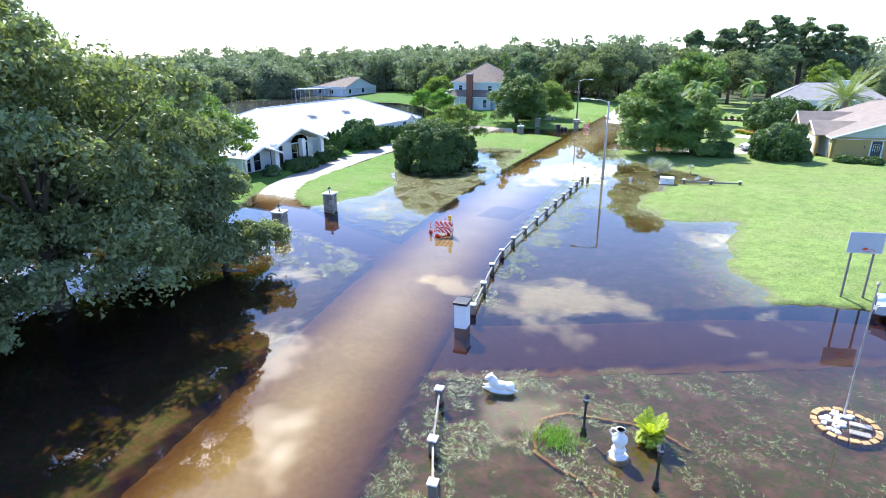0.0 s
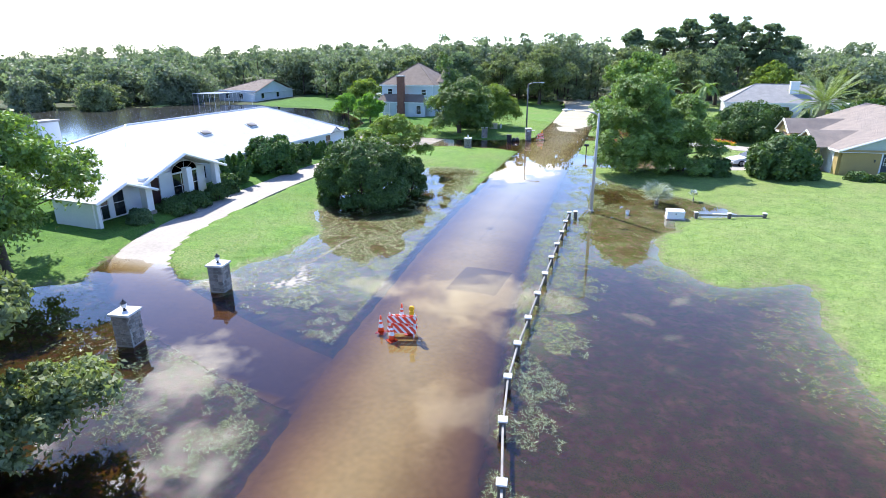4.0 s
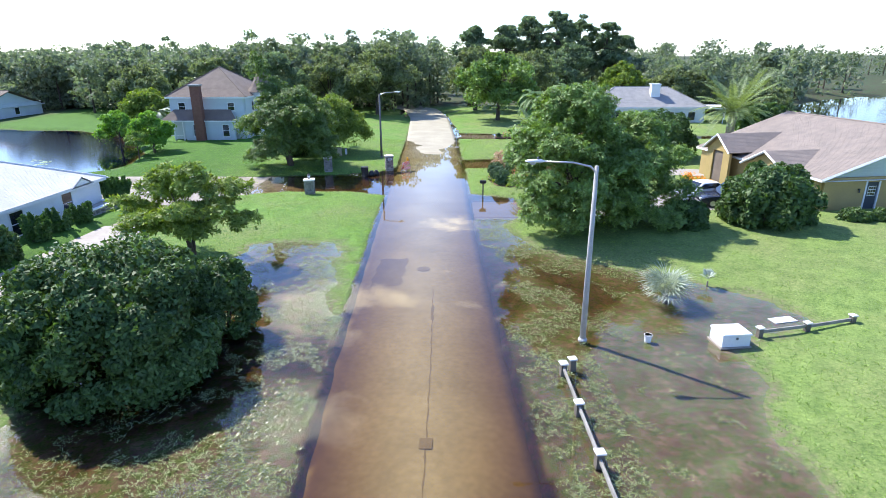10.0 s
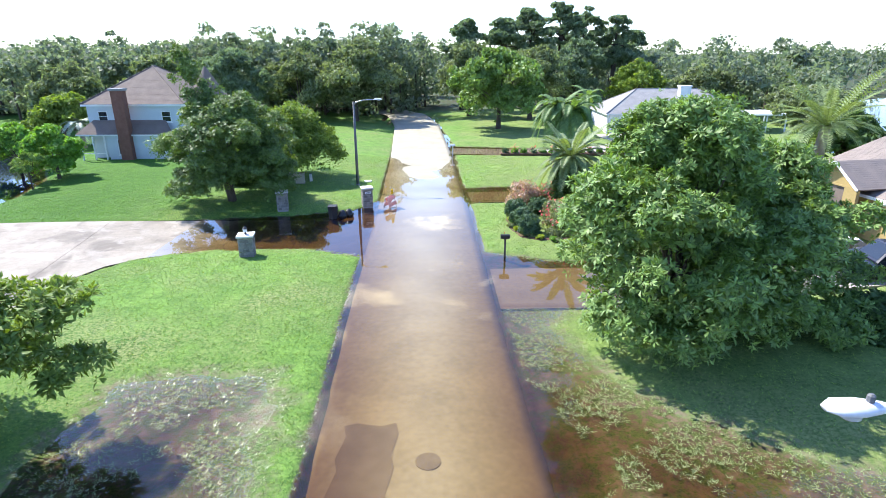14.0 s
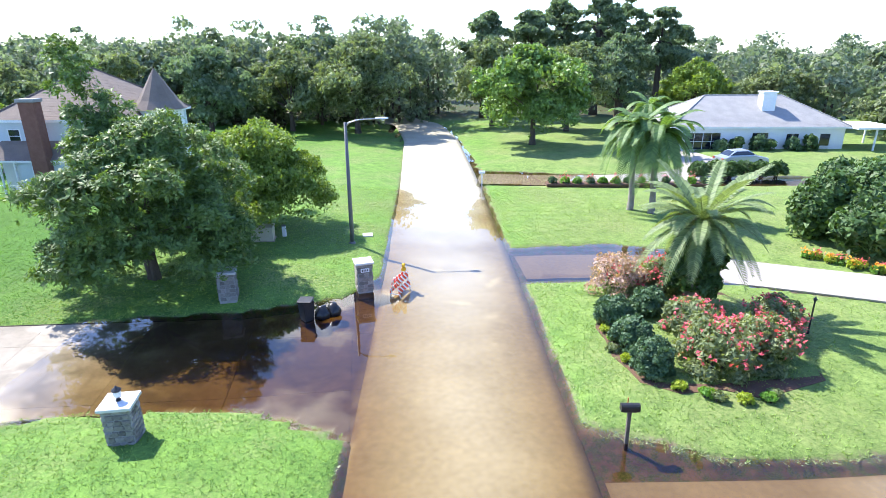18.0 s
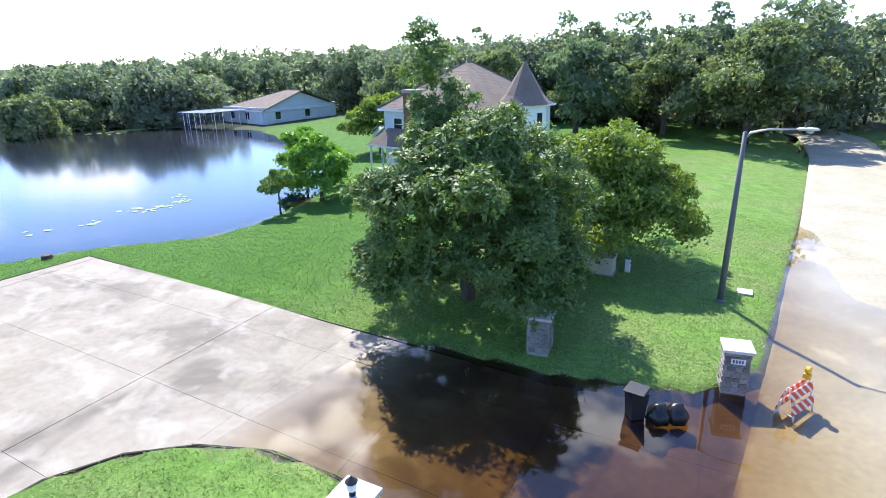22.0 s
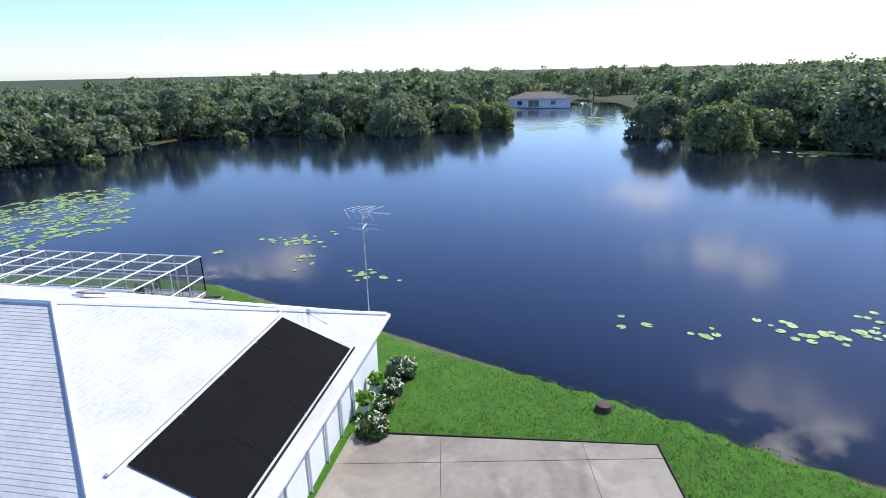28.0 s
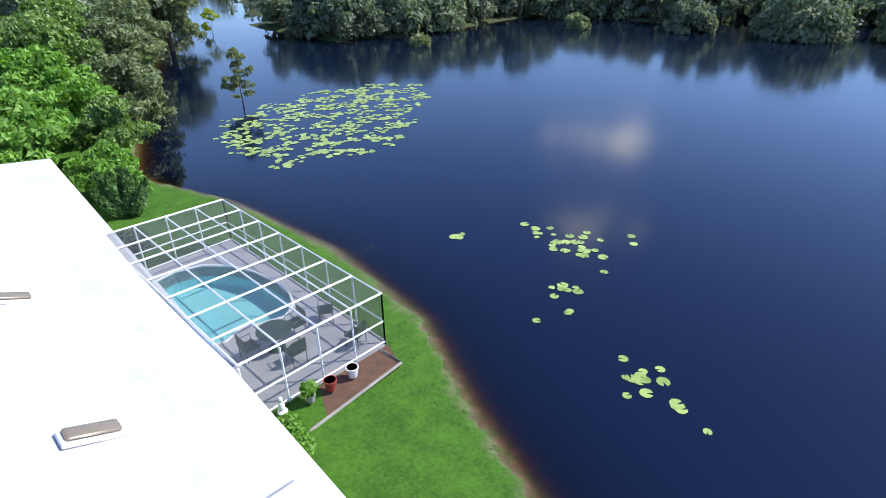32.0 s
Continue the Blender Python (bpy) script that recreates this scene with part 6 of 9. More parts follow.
M_PALMTRUNK = material("palm_trunk", (0.30, 0.27, 0.23), 0.9, second=(0.19, 0.165, 0.14), scale=10, bump=0.5)
M_DATEPALM = leaf_material("date_palm_fronds", (0.07, 0.115, 0.045), (0.21, 0.275, 0.125), 0.3)
M_QUEEN = leaf_material("queen_palm_fronds", (0.062, 0.132, 0.046), (0.171, 0.264, 0.093), 0.35)
M_SILVER = leaf_material("silver_fan_leaves", (0.22, 0.27, 0.24), (0.38, 0.43, 0.38), 0.2)
M_JUNIPER = leaf_material("juniper_scales", (0.028, 0.078, 0.019), (0.093, 0.186, 0.046), 0.2)
M_BRIGHT = leaf_material("sunny_green_leaves", (0.078, 0.186, 0.028), (0.217, 0.403, 0.070), 0.35)
M_HOLLY = leaf_material("blue_green_leaves", (0.031, 0.078, 0.034), (0.109, 0.186, 0.093), 0.2)
M_CRAPE = leaf_material("loose_bush_leaves", (0.10, 0.15, 0.06), (0.27, 0.31, 0.17), 0.35)
M_PETAL = leaf_material("pink_petals", (0.55, 0.05, 0.10), (0.72, 0.15, 0.19), 0.25)
M_YELLOWLEAF = leaf_material("yellow_green_leaves", (0.155, 0.232, 0.031), (0.465, 0.527, 0.078), 0.4)

tree("live_oak", -25.0, 10.4, -0.3, 15.2, 8.2, 0.18, 76000, M_OAK, 1, "large dark live oak with limbs hanging to the flood water", blobs_n=44, low=0.0, flat=0.8, fat=(0.16, 0.30), skirt=18)
tree("live_oak", -28.5, 15.5, -0.3, 11.5, 6.8, 0.22, 30000, M_OAK, 12, "dark live oak standing in water behind the larger one", blobs_n=30, low=0.02)
tree("live_oak", -22.3, 4.6, -0.3, 8.5, 4.2, 0.16, 22000, M_OAK, 15, "dark live oak limb mass hanging over the flood", blobs_n=26, low=0.0, fat=(0.18, 0.3), skirt=8)
tree("laurel_tree", -22.0, 17.6, -0.3, 6.2, 3.5, 0.15, 24000, M_OAK, 14, "low grey-green tree drooping over the flooded drive mouth", blobs_n=18, low=0.02)
tree("camphor_tree", -36.5, 27.5, 0.2, 8.2, 5.6, 0.17, 30000, M_MAGNOLIA, 13, "rounded bright green tree at the bend of the drive", blobs_n=26, low=0.03)
bush("round_bush", -27.0, 49.0, -0.05, 3.9, 5.0, 0.13, 56000, M_BUSH, 3, "great round dark green bush standing in shallow water", lumps=120, lump=(0.10, 0.2))
bush("round_bush", -24.5, 52.2, 0.0, 1.5, 3.2, 0.15, 7000, M_BUSH, 31, "smaller dark bush beside the great round one")
tree("young_tree", -29.8, 60.6, 0.3, 5.2, 4.3, 0.17, 20000, M_YOUNG, 5, "light green spreading young tree on the lawn", blobs_n=34, low=0.22, flat=0.5, fat=(0.13, 0.24), rosette=True, trunk_h=1.6, trunk_r=0.1, stems=3)
tree("magnolia_tree", -7.6, 67.2, 0.05, 9.3, 5.0, 0.155, 96000, M_MAGNOLIA, 2, "large broad-leaved tree by the flooded drive", blobs_n=84, low=0.0, skirt=16, stems=2, fat=(0.16, 0.28), rosette=True)
tree("magnolia_tree", -3.4, 68.6, 0.2, 7.2, 4.1, 0.15, 50000, M_MAGNOLIA, 21, "broad-leaved green tree beside the larger one", blobs_n=54, low=0.0, skirt=10, stems=2, fat=(0.16, 0.3), rosette=True)
tree("maple_tree", -32.3, 87.6, 0.3, 7.8, 5.6, 0.15, 100000, M_MAPLE, 4, "tall loose-crowned dark tree beside the parking pad", blobs_n=84, low=0.10, flat=0.72, skirt=8, spire=(-3.0, 1.2, 10.6), stems=2, trunk_r=0.2, fat=(0.14, 0.26), rosette=True)
tree("maple_tree", -30.6, 96.2, 0.3, 6.5, 5.0, 0.15, 42000, M_YOUNG, 41, "yellow-green leafy tree on the north lawn", blobs_n=26, low=0.04)
bush("wild_shrub", -33.5, 94.5, 0.3, 2.6, 3.4, 0.2, 9000, M_BUSH, 42, "dark shrub under the trees on the north lawn")
tree("small_tree", -51.2, 92.6, 0.25, 3.0, 1.6, 0.15, 5000, M_MAGNOLIA, 6, "small umbrella-shaped tree at the lake's edge", low=0.42, blobs_n=12, flat=0.5, trunk_h=1.3, trunk_r=0.06)
tree("willow_tree", -51.6, 96.6, 0.05, 5.0, 2.7, 0.2, 11000, M_BRIGHT, 7, "bright green tree at the water's edge", low=0.05, blobs_n=22)
tree("willow_tree", -58.0, 100.5, 0.05, 4.6, 3.0, 0.24, 8000, M_BRIGHT, 71, "light green tree on the lake shore", low=0.05)
tree("young_tree", -62.5, 114.5, 0.4, 6.2, 4.2, 0.3, 8000, M_YOUNG, 72, "spreading light green tree beside the tall house", low=0.25, flat=0.5)
bush("round_bush", 5.2, 67.8, 0.3, 3.2, 3.9, 0.2, 15000, M_BUSH, 8, "round dark green tree-like bush by the ochre house")
bush("round_bush", -0.2, 66.8, 0.3, 1.3, 1.8, 0.16, 4000, M_BUSH, 81, "small dark bush beside the driveway")
bush("round_bush", 5.2, 93.6, 0.3, 4.7, 4.9, 0.22, 20000, M_BUSH, 82, "wide rounded dark green bush by the pale drive")
bush("low_bush", 13.4, 68.5, 0.3, 1.3, 1.0, 0.14, 2500, M_BUSH, 83, "low dark hedge plant under the ochre wall", squash=0.5)
bush("low_bush", 11.2, 68.5, 0.3, 1.2, 1.0, 0.14, 2500, M_BUSH, 84, "low dark hedge plant under the ochre wall", squash=0.5)
juniper("juniper_shrub", -41.7, 72.75, 0.3, 1.15, 2.3, 11000, M_JUNIPER, 9, "spiky dark green juniper at the house corner", spikes=22)
juniper("juniper_shrub", -39.6, 48.9, 0.3, 1.5, 3.2, 9000, M_JUNIPER, 91, "tall spiky juniper along the white house", spikes=18)
bush("house_bush", -39.7, 54.2, 0.3, 2.6, 3.5, 0.18, 15000, M_JUNIPER, 92, "tall feathery green bush along the white house")
bush("house_bush", -39.9, 58.6, 0.3, 1.5, 2.2, 0.16, 6000, M_BUSH, 93, "rounded bush along the white house")
for i, yy in enumerate((62.2, 64.4, 66.4)):
    juniper("juniper_shrub", -40.0 - 0.2 * (i % 2), yy, 0.3, 0.9, 2.3 - 0.2 * i, 4000, M_JUNIPER, 94 + i, "spiky juniper in the row along the white house", "junipers along the house")
bush("shrub", -38.6, 46.6, 0.3, 1.2, 1.5, 0.15, 5000, M_BUSH, 97, "dark reddish-green shrub by the porch")
bush("clipped_hedge", -37.6, 40.0, 0.25, 1.5, 1.15, 0.09, 9000, M_BUSH, 98, "clipped box hedge before the porch", "hedge", squash=1.0)
bush("clipped_hedge", -37.7, 42.0, 0.25, 1.4, 1.15, 0.09, 9000, M_BUSH, 99, "clipped box hedge before the porch", "hedge")
bush("clipped_bush", -37.5, 44.2, 0.25, 1.0, 1.3, 0.08, 7000, M_BUSH, 100, "clipped round bush before the porch")
bush("clipped_bush", -37.2, 36.6, 0.25, 0.9, 1.2, 0.09, 5000, M_HOLLY, 101, "grey-green rounded bush by the front windows")
bush("pool_bush", -56.1, 62.6, 0.4, 0.85, 1.1, 0.1, 6000, M_BRIGHT, 102, "bright green round bush by the pool cage")
juniper("juniper_shrub", -58.8, 44.4, 0.4, 1.2, 2.6, 7000, M_JUNIPER, 103, "spiky green juniper behind the pool")
bush("shrub", -57.6, 48.4, 0.4, 0.8, 1.0, 0.12, 3000, M_HOLLY, 104, "grey-green shrub at the pool's corner")
for i, (x, y, r, h, m) in enumerate(((-59.2, 41.6, 1.8, 3.0, M_BRIGHT), (-61.2, 36.2, 2.4, 4.2, M_MAGNOLIA), (-57.0, 36.5, 3.2, 5.4, M_BRIGHT), (-64.6, 29.5, 3.0, 5.4, M_OAK), (-59.5, 30.5, 3.8, 6.4, M_BRIGHT), (-53.5, 33.5, 3.6, 6.5, M_MAGNOLIA), (-67.5, 20.5, 3.6, 6.5, M_OAK), (-61.5, 22.5, 4.2, 7.5, M_MAGNOLIA), (-54.5, 25.0, 4.4, 8.0, M_OAK), (-66.0, 11.0, 4.6, 8.0, M_MAGNOLIA), (-59, 14, 4.6, 8.5, M_OAK), (-48, 27, 4.2, 7.5, M_OAK), (-72.0, 8.5, 4.2, 7.5, M_OAK))):
    tree("shore_tree", x, y, 0.1, h, r, 0.26, 7500, m, 200 + i, "tangled green tree on the near lake shore", low=0.0, blobs_n=22, limbs=False)
tree("shore_tree", -79.5, 0.5, -0.4, 9.5, 4.8, 0.3, 14000, M_OAK, 215, "tall dark tree standing in the lake", low=0.0, blobs_n=26)
tree("drowned_tree", -73.0, 29.3, -0.5, 5.0, 1.7, 0.15, 3000, M_OAK, 216, "thin feathery grey-green tree standing in the lake", low=0.1, blobs_n=30, fat=(0.14, 0.26), trunk_r=0.05, trunk_h=2.6)
tree("drowned_tree", -88.5, -7.5, -0.5, 4.0, 1.4, 0.2, 900, M_YELLOWLEAF, 217, "bare brown sapling standing in the lake", low=0.2, blobs_n=10, trunk_r=0.05)
# big trees further up the street
for i, (x, y, h, r, m, n) in enumerate(((-31.8, 139.5, 12.5, 8.2, M_OAK, 15000), (-9.8, 128.8, 11.0, 7.6, M_MAGNOLIA, 16000), (-41, 141, 11.0, 6.5, M_OAK, 8000), (-50, 136, 11.5, 6.5, M_PINE, 8000), (-60, 134, 10.5, 6.0, M_OAK, 7000),
        (-4, 140, 11.5, 6.5, M_OAK, 9000), (-13.5, 147, 12, 6, M_OAK, 8000), (4.5, 148, 12.5, 6.5, M_PINE, 9000), (-70, 128, 9.5, 5.5, M_OAK, 6000), (-40, 155, 13, 7, M_PINE, 8000), (-52, 150, 12.5, 6.5, M_OAK, 7000), (26, 114, 6.5, 5, M_OAK, 8000), (33, 132, 5.5, 4.5, M_OAK, 7000), (24, 142, 8.5, 6, M_OAK, 7000), (14, 146, 9.0, 6, M_YOUNG, 6000), (20, 101, 5.0, 4.0, M_BUSH, 7000))):
    tree("shade_tree", x, y, 0.5, h, r, 0.34, int(n * 1.3), m, 300 + i, "large dark shade tree among the houses", low=0.12 if h > 8 else 0.04, blobs_n=34, flat=0.8, limbs=False, fat=(0.2, 0.34))
for i, (x, y, h) in enumerate(((-14.5, 158, 16.0), (-7.0, 160, 16.5), (-1.5, 163, 18.0), (4.0, 161, 19.0), (9.5, 166, 18.5), (15.0, 164, 17.0), (20, 170, 14.5))):
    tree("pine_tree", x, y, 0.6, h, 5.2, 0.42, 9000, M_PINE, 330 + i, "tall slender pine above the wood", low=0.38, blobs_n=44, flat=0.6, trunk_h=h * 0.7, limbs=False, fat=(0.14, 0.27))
# bushes standing in the far side of the lake
for i, (x, y, r, h) in enumerate(((-136.4, 52.0, 6.0, 7.6), (-141, 62.5, 4.0, 5.2), (-150, 68.0, 3.8, 5.0), (-132.5, 95.0, 5.2, 7.2), (-119, 101.0, 4.8, 6.6), (-124, 108.0, 4.0, 5.2), (-116, 117, 4.2, 5.0), (-101.5, 20.0, 1.4, 1.8), (-125, 27, 2.0, 2.4), (-132, 40, 3.4, 4.6))):
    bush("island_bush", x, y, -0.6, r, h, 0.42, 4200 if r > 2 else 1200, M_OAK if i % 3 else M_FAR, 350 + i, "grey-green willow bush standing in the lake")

# palms
palm("date_palm", -8.1, 85.4, 0.25, 3.75, 0.30, 46, 2.9, 0.46, M_DATEPALM, 401, "stout date palm above the flower bed", droop=0.85, upright=1.25, pairs=40)
bush("fern_skirt", -8.1, 85.4, 1.0, 1.3, 2.7, 0.2, 9000, M_BUSH, 402, "ferns wrapped round the palm's trunk", "fern")
palm("queen_palm", -6.6, 100.3, 0.3, 5.6, 0.19, 34, 2.9, 0.62, M_QUEEN, 403, "slim grey-trunked queen palm on the lawn", droop=1.35, upright=1.1, pairs=46)
palm("queen_palm", -5.45, 99.5, 0.3, 5.4, 0.19, 34, 2.9, 0.62, M_QUEEN, 404, "slim grey-trunked queen palm on the lawn", droop=1.35, upright=1.1, pairs=46)
palm("date_palm", 12.4, 91.6, 0.4, 4.9, 0.42, 48, 4.4, 0.7, M_DATEPALM, 405, "tall date palm rising behind the ochre house", droop=0.6, upright=1.4)
palm("queen_palm", 1.0, 122.5, 0.4, 5.0, 0.16, 16, 2.8, 0.8, M_QUEEN, 406, "queen palm before the white cottage", droop=1.2)
palm("pindo_palm", -59.5, 113.0, 0.5, 2.6, 0.25, 20, 2.8, 0.6, M_SILVER, 407, "grey-green palm beside the tall house", droop=1.1)
palm("pygmy_palm", 1.15, 13.5, -0.2, 0.35, 0.09, 44, 0.55, 0.2, M_YELLOWLEAF, 408, "small yellow-green palm on the flooded island bed", droop=0.7, upright=1.9, pairs=18)


def fan_palm(name, x, y, z, seed, label, leaves=16, size=0.62):
    rng = np.random.default_rng(seed)
    root = thing(name, x, y, z, 0, label, "palm")
    for i in range(leaves):
        ln = size * rng.uniform(0.9, 1.5)
        bm = bmesh.new()
        tube([(0, 0, 0), (ln * 0.7, 0, 0.04)], 0.012, 4, bm)
        for k in range(15):
            a = radians(-115 + 230 * k / 14)
            c, s = math.cos(a), math.sin(a)
            o = Vector((ln * 0.7, 0, 0.04))
            side = Vector((-s, c, 0)) * 0.028
            mid = o + Vector((c, s, 0.05)) * size * 0.5
            tip = o + Vector((c, s, -0.22)) * size * 0.95
            v = [bm.verts.new(p) for p in (o, mid + side, tip, mid - side)]
            bm.faces.new(v)
        ob = part("leaf", bm, M_SILVER, root)
        ob.matrix_basis = pose(0, 0, 0.25, 0, -rng.uniform(5, 75), 137.5 * i)
    part("stump", tube([(0, 0, -0.2), (0, 0, 0.45 * size)], [0.18 * size, 0.13 * size], 8), M_PALMTRUNK, root)
    return root


fan_palm("fan_palm", -5.1, 55.8, 0.0, 410, "silver fan palm standing in muddy water", 26, 0.95)
fan_palm("fan_palm", -2.4, 57.8, 0.15, 411, "tiny fan palm seedling on the lawn", 6, 0.3)

# the flower bed under the date palm
for i, (x, y, r, h) in enumerate(((-11.9, 83.2, 0.85, 1.35), (-11.7, 81.5, 0.85, 1.3), (-11.5, 79.9, 0.8, 1.25), (-10.3, 84.3, 0.8, 1.2))):
    bush("holly_bush", x, y, 0.25, r, h, 0.09, 6500, M_HOLLY, 420 + i, "clipped blue-green holly ball in the flower bed", group="holly balls in the flower bed")
for i, (x, y, r, h) in enumerate(((-9.2, 80.2, 1.5, 1.7), (-7.6, 80.6, 1.3, 1.8), (-9.2, 82.4, 1.3, 1.5), (-9.0, 86.6, 1.2, 1.7), (-10.6, 86.4, 1.0, 1.4), (-6.2, 82.5, 1.2, 1.6))):
    b = bush("rose_bush", x, y, 0.25, r, h, 0.1, 5000, M_CRAPE, 430 + i, "loose flowering bush with coral pink blossoms")
    rng = np.random.default_rng(440 + i)
    k = 60
    a, q = rng.uniform(0, 2 * math.pi, k), np.sqrt(rng.uniform(0, 1, k)) * r
    c = np.stack([np.cos(a) * q, np.sin(a) * q, h * np.sqrt(np.maximum(0.1, 1 - (q / r) ** 2 * 0.75)) + rng.normal(0, 0.08, k)], 1)
    c = np.repeat(c, 5, 0) + rng.normal(0, 0.06, (k * 5, 3))
    put("blossoms", mesh_arrays("blossoms", *leaf_cards(c, np.tile([0, 0, 1.0], (k * 5, 1)), 0.09, rng)), M_PETAL, b)
M_MULCH = material("red_mulch", (0.15, 0.075, 0.045), 0.95, second=(0.075, 0.045, 0.03), scale=14, bump=0.9, bump_scale=40)
bed = prism([(-12.3, 84.3), (-12.6, 83.2), (-12.45, 82.2), (-12.5, 81.0), (-12.2, 80.1), (-12.0, 79.2), (-10.9, 78.6), (-9.6, 78.8), (-8.5, 78.4), (-6.0, 79.4), (-5.4, 83), (-6.2, 86.8), (-9.5, 87.2), (-11.2, 86.6)], 0.1, 0.36)
for v in bed.verts:
    v.co.z = ground_at(v.co.x, v.co.y) + (0.02 if v.co.z > 0.2 else -0.3)
tagged(part("mulch_bed", bed, M_MULCH), "red-brown mulch bed edged by the lawn", "flower bed")

# ---- the woods all round ----
rng = np.random.default_rng(77)
spots = []
def belt(count, x0, x1, y0, y1, h0, h1, r0=3.8, r1=6.0):
    for _ in range(count):
        spots.append((rng.uniform(x0, x1), rng.uniform(y0, y1), rng.uniform(h0, h1), rng.uniform(r0, r1)))
belt(70, -110, -22, 160, 200, 11, 15); belt(60, -10, 90, 168, 215, 10, 14); belt(70, -250, -112, 146, 200, 9, 12)
belt(45, -78, -42, 146, 165, 10, 13); belt(50, 40, 150, 138, 175, 9, 12); belt(40, 70, 190, 95, 140, 9, 12)
belt(60, 100, 260, 20, 110, 9, 12); belt(70, -200, -128, 106, 146, 7, 10.5); belt(30, -135, -112, 112, 132, 7, 10)
belt(40, -300, -212, 50, 130, 8, 10.5); belt(80, -250, -160, 8, 66, 7, 10); belt(70, -175, -138, 10, 60, 6.5, 9.5, 2.8, 4.6); belt(44, -140, -108, -2, 16, 6, 9, 2.8, 4.4)
belt(30, -112, -96, -8, 12, 5, 7.5, 2.4, 3.8); belt(70, -220, -118, -60, 6, 7, 9.5); belt(50, -320, -200, -120, 0, 8, 10.5); belt(50, -88, -66, -70, 4, 7, 10); belt(40, -70, -36, -60, 8, 7, 10)
belt(50, -200, -140, -170, -105, 9, 13); belt(40, -112, -88, 146, 162, 9, 13); belt(60, 60, 200, -80, 40, 9, 12); belt(40, -40, 80, -90, -50, 9, 12)
belt(150, -330, 60, 200, 330, 13, 17, 5, 8); belt(110, 60, 330, 110, 330, 11, 15, 5, 8); belt(110, -420, -230, -60, 230, 9, 12, 5, 8)
belt(26, -62, -24, 148, 166, 13, 16, 4, 6); belt(26, -100, -60, 140, 160, 10, 13); belt(20, 18, 60, 138, 170, 9, 12)
for i in range(70):
    # thickets right along the far shores
    (ax, ay), (bx, by) = LAKE[20 + i % 10], LAKE[21 + i % 10]
    f = rng.uniform(0, 1)
    spots.append((ax + (bx - ax) * f - 3.2, ay + (by - ay) * f - 1.5 * (ay < 40), rng.uniform(3.5, 6.5), rng.uniform(2.4, 3.6)))
spots = [s for s in spots if inside_distance(np.array([s[0]]), np.array([s[1]]), LAKE)[0] < -1.0 and not (-230 < s[0] < -190 and 62 < s[1] < 96)
         and not (-114 < s[0] < -88 and 114 < s[1] < 148) and inside_distance(np.array([s[0]]), np.array([s[1]]), LAKE_EAST)[0] < -2]
vv, ff, base = [], [], 0
stem = bmesh.new()
for x, y, h, r in spots:
    near = math.hypot(x + 25, y - 60) < 120
    blobs = []
    for i in range(13):
        a, f = rng.uniform(0, 6.28), rng.uniform(0, 1)
        q = math.sqrt(rng.uniform(0.1, 1)) * math.sqrt(max(0.0, 1 - max(0, f - 0.3) ** 2 / 0.55))
        br = r * rng.uniform(0.26, 0.42)
        blobs.append((x + math.cos(a) * q * r * 0.8, y + math.sin(a) * q * r * 0.8, max(br * 0.5, f * (h - br * 0.85) + 0.02 * h), br, 0.85))
    blobs.append((x, y, h * 0.5, r * 0.6, h * 0.42 / (r * 0.6)))
    k = (840 if near else 430) if (x < 60 and y > -20) or x < -60 else 200
    p, d = blob_points(rng, blobs, k, 0.7)
    p[:, 2] = np.maximum(p[:, 2], 0.1)
    v, q = leaf_cards(p, d, 0.60 if near else 0.92, rng, 0.55, 1.1)
    vv.append(v); ff.append(q + base); base += len(v)
    tube([(x, y, -0.5), (x, y, h * 0.6)], [0.25, 0.12], 5, stem, cap=False)
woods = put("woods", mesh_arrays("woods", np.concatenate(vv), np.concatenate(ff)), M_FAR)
tagged(woods, "dense dark green woods closing the horizon all round", "woods", kind="stuff")
part("trunks", stem, M_BARK, woods)

# ---- things along the street ----
M_POST = material("weathered_timber", (0.17, 0.145, 0.12), 0.9, second=(0.10, 0.085, 0.07), scale=9, bump=0.5, random_amount=0.15)
M_RAIL = material("pale_weathered_rail", (0.34, 0.32, 0.29), 0.9, second=(0.20, 0.185, 0.165), scale=7, bump=0.4, random_amount=0.12)
M_CAP = material("white_cap_stone", (0.74, 0.73, 0.71), 0.8, second=(0.55, 0.54, 0.52), scale=9, bump=0.2, random_amount=0.06)
M_BLACK = material("black_paint", (0.016, 0.016, 0.018), 0.45, second=(0.028, 0.028, 0.03), scale=6)
M_ORANGE = material("orange_plastic", (0.80, 0.085, 0.02), 0.5, second=(0.66, 0.075, 0.025), scale=8)
M_LENS = material("amber_lens", (0.85, 0.48, 0.02), 0.25, second=(0.75, 0.40, 0.02), scale=8)
M_CONCPOLE = material("pale_concrete_pole", (0.46, 0.45, 0.43), 0.85, second=(0.36, 0.35, 0.33), scale=6, bump=0.2)
M_GREYPOLE = material("dark_grey_pole", (0.10, 0.105, 0.11), 0.6, second=(0.14, 0.145, 0.15), scale=6)
M_LAMPHEAD = material("lamp_housing", (0.68, 0.69, 0.70), 0.45, second=(0.58, 0.59, 0.60), scale=6)
M_BEIGE = material("beige_cabinet", (0.52, 0.49, 0.37), 0.6, second=(0.44, 0.41, 0.31), scale=5)
M_PVC = material("white_plastic", (0.76, 0.77, 0.78), 0.45, second=(0.66, 0.67, 0.69), scale=5)
M_EDGING = material("ochre_edging_brick", (0.46, 0.30, 0.13), 0.9, second=(0.30, 0.19, 0.09), scale=10, bump=0.4, random_amount=0.2)
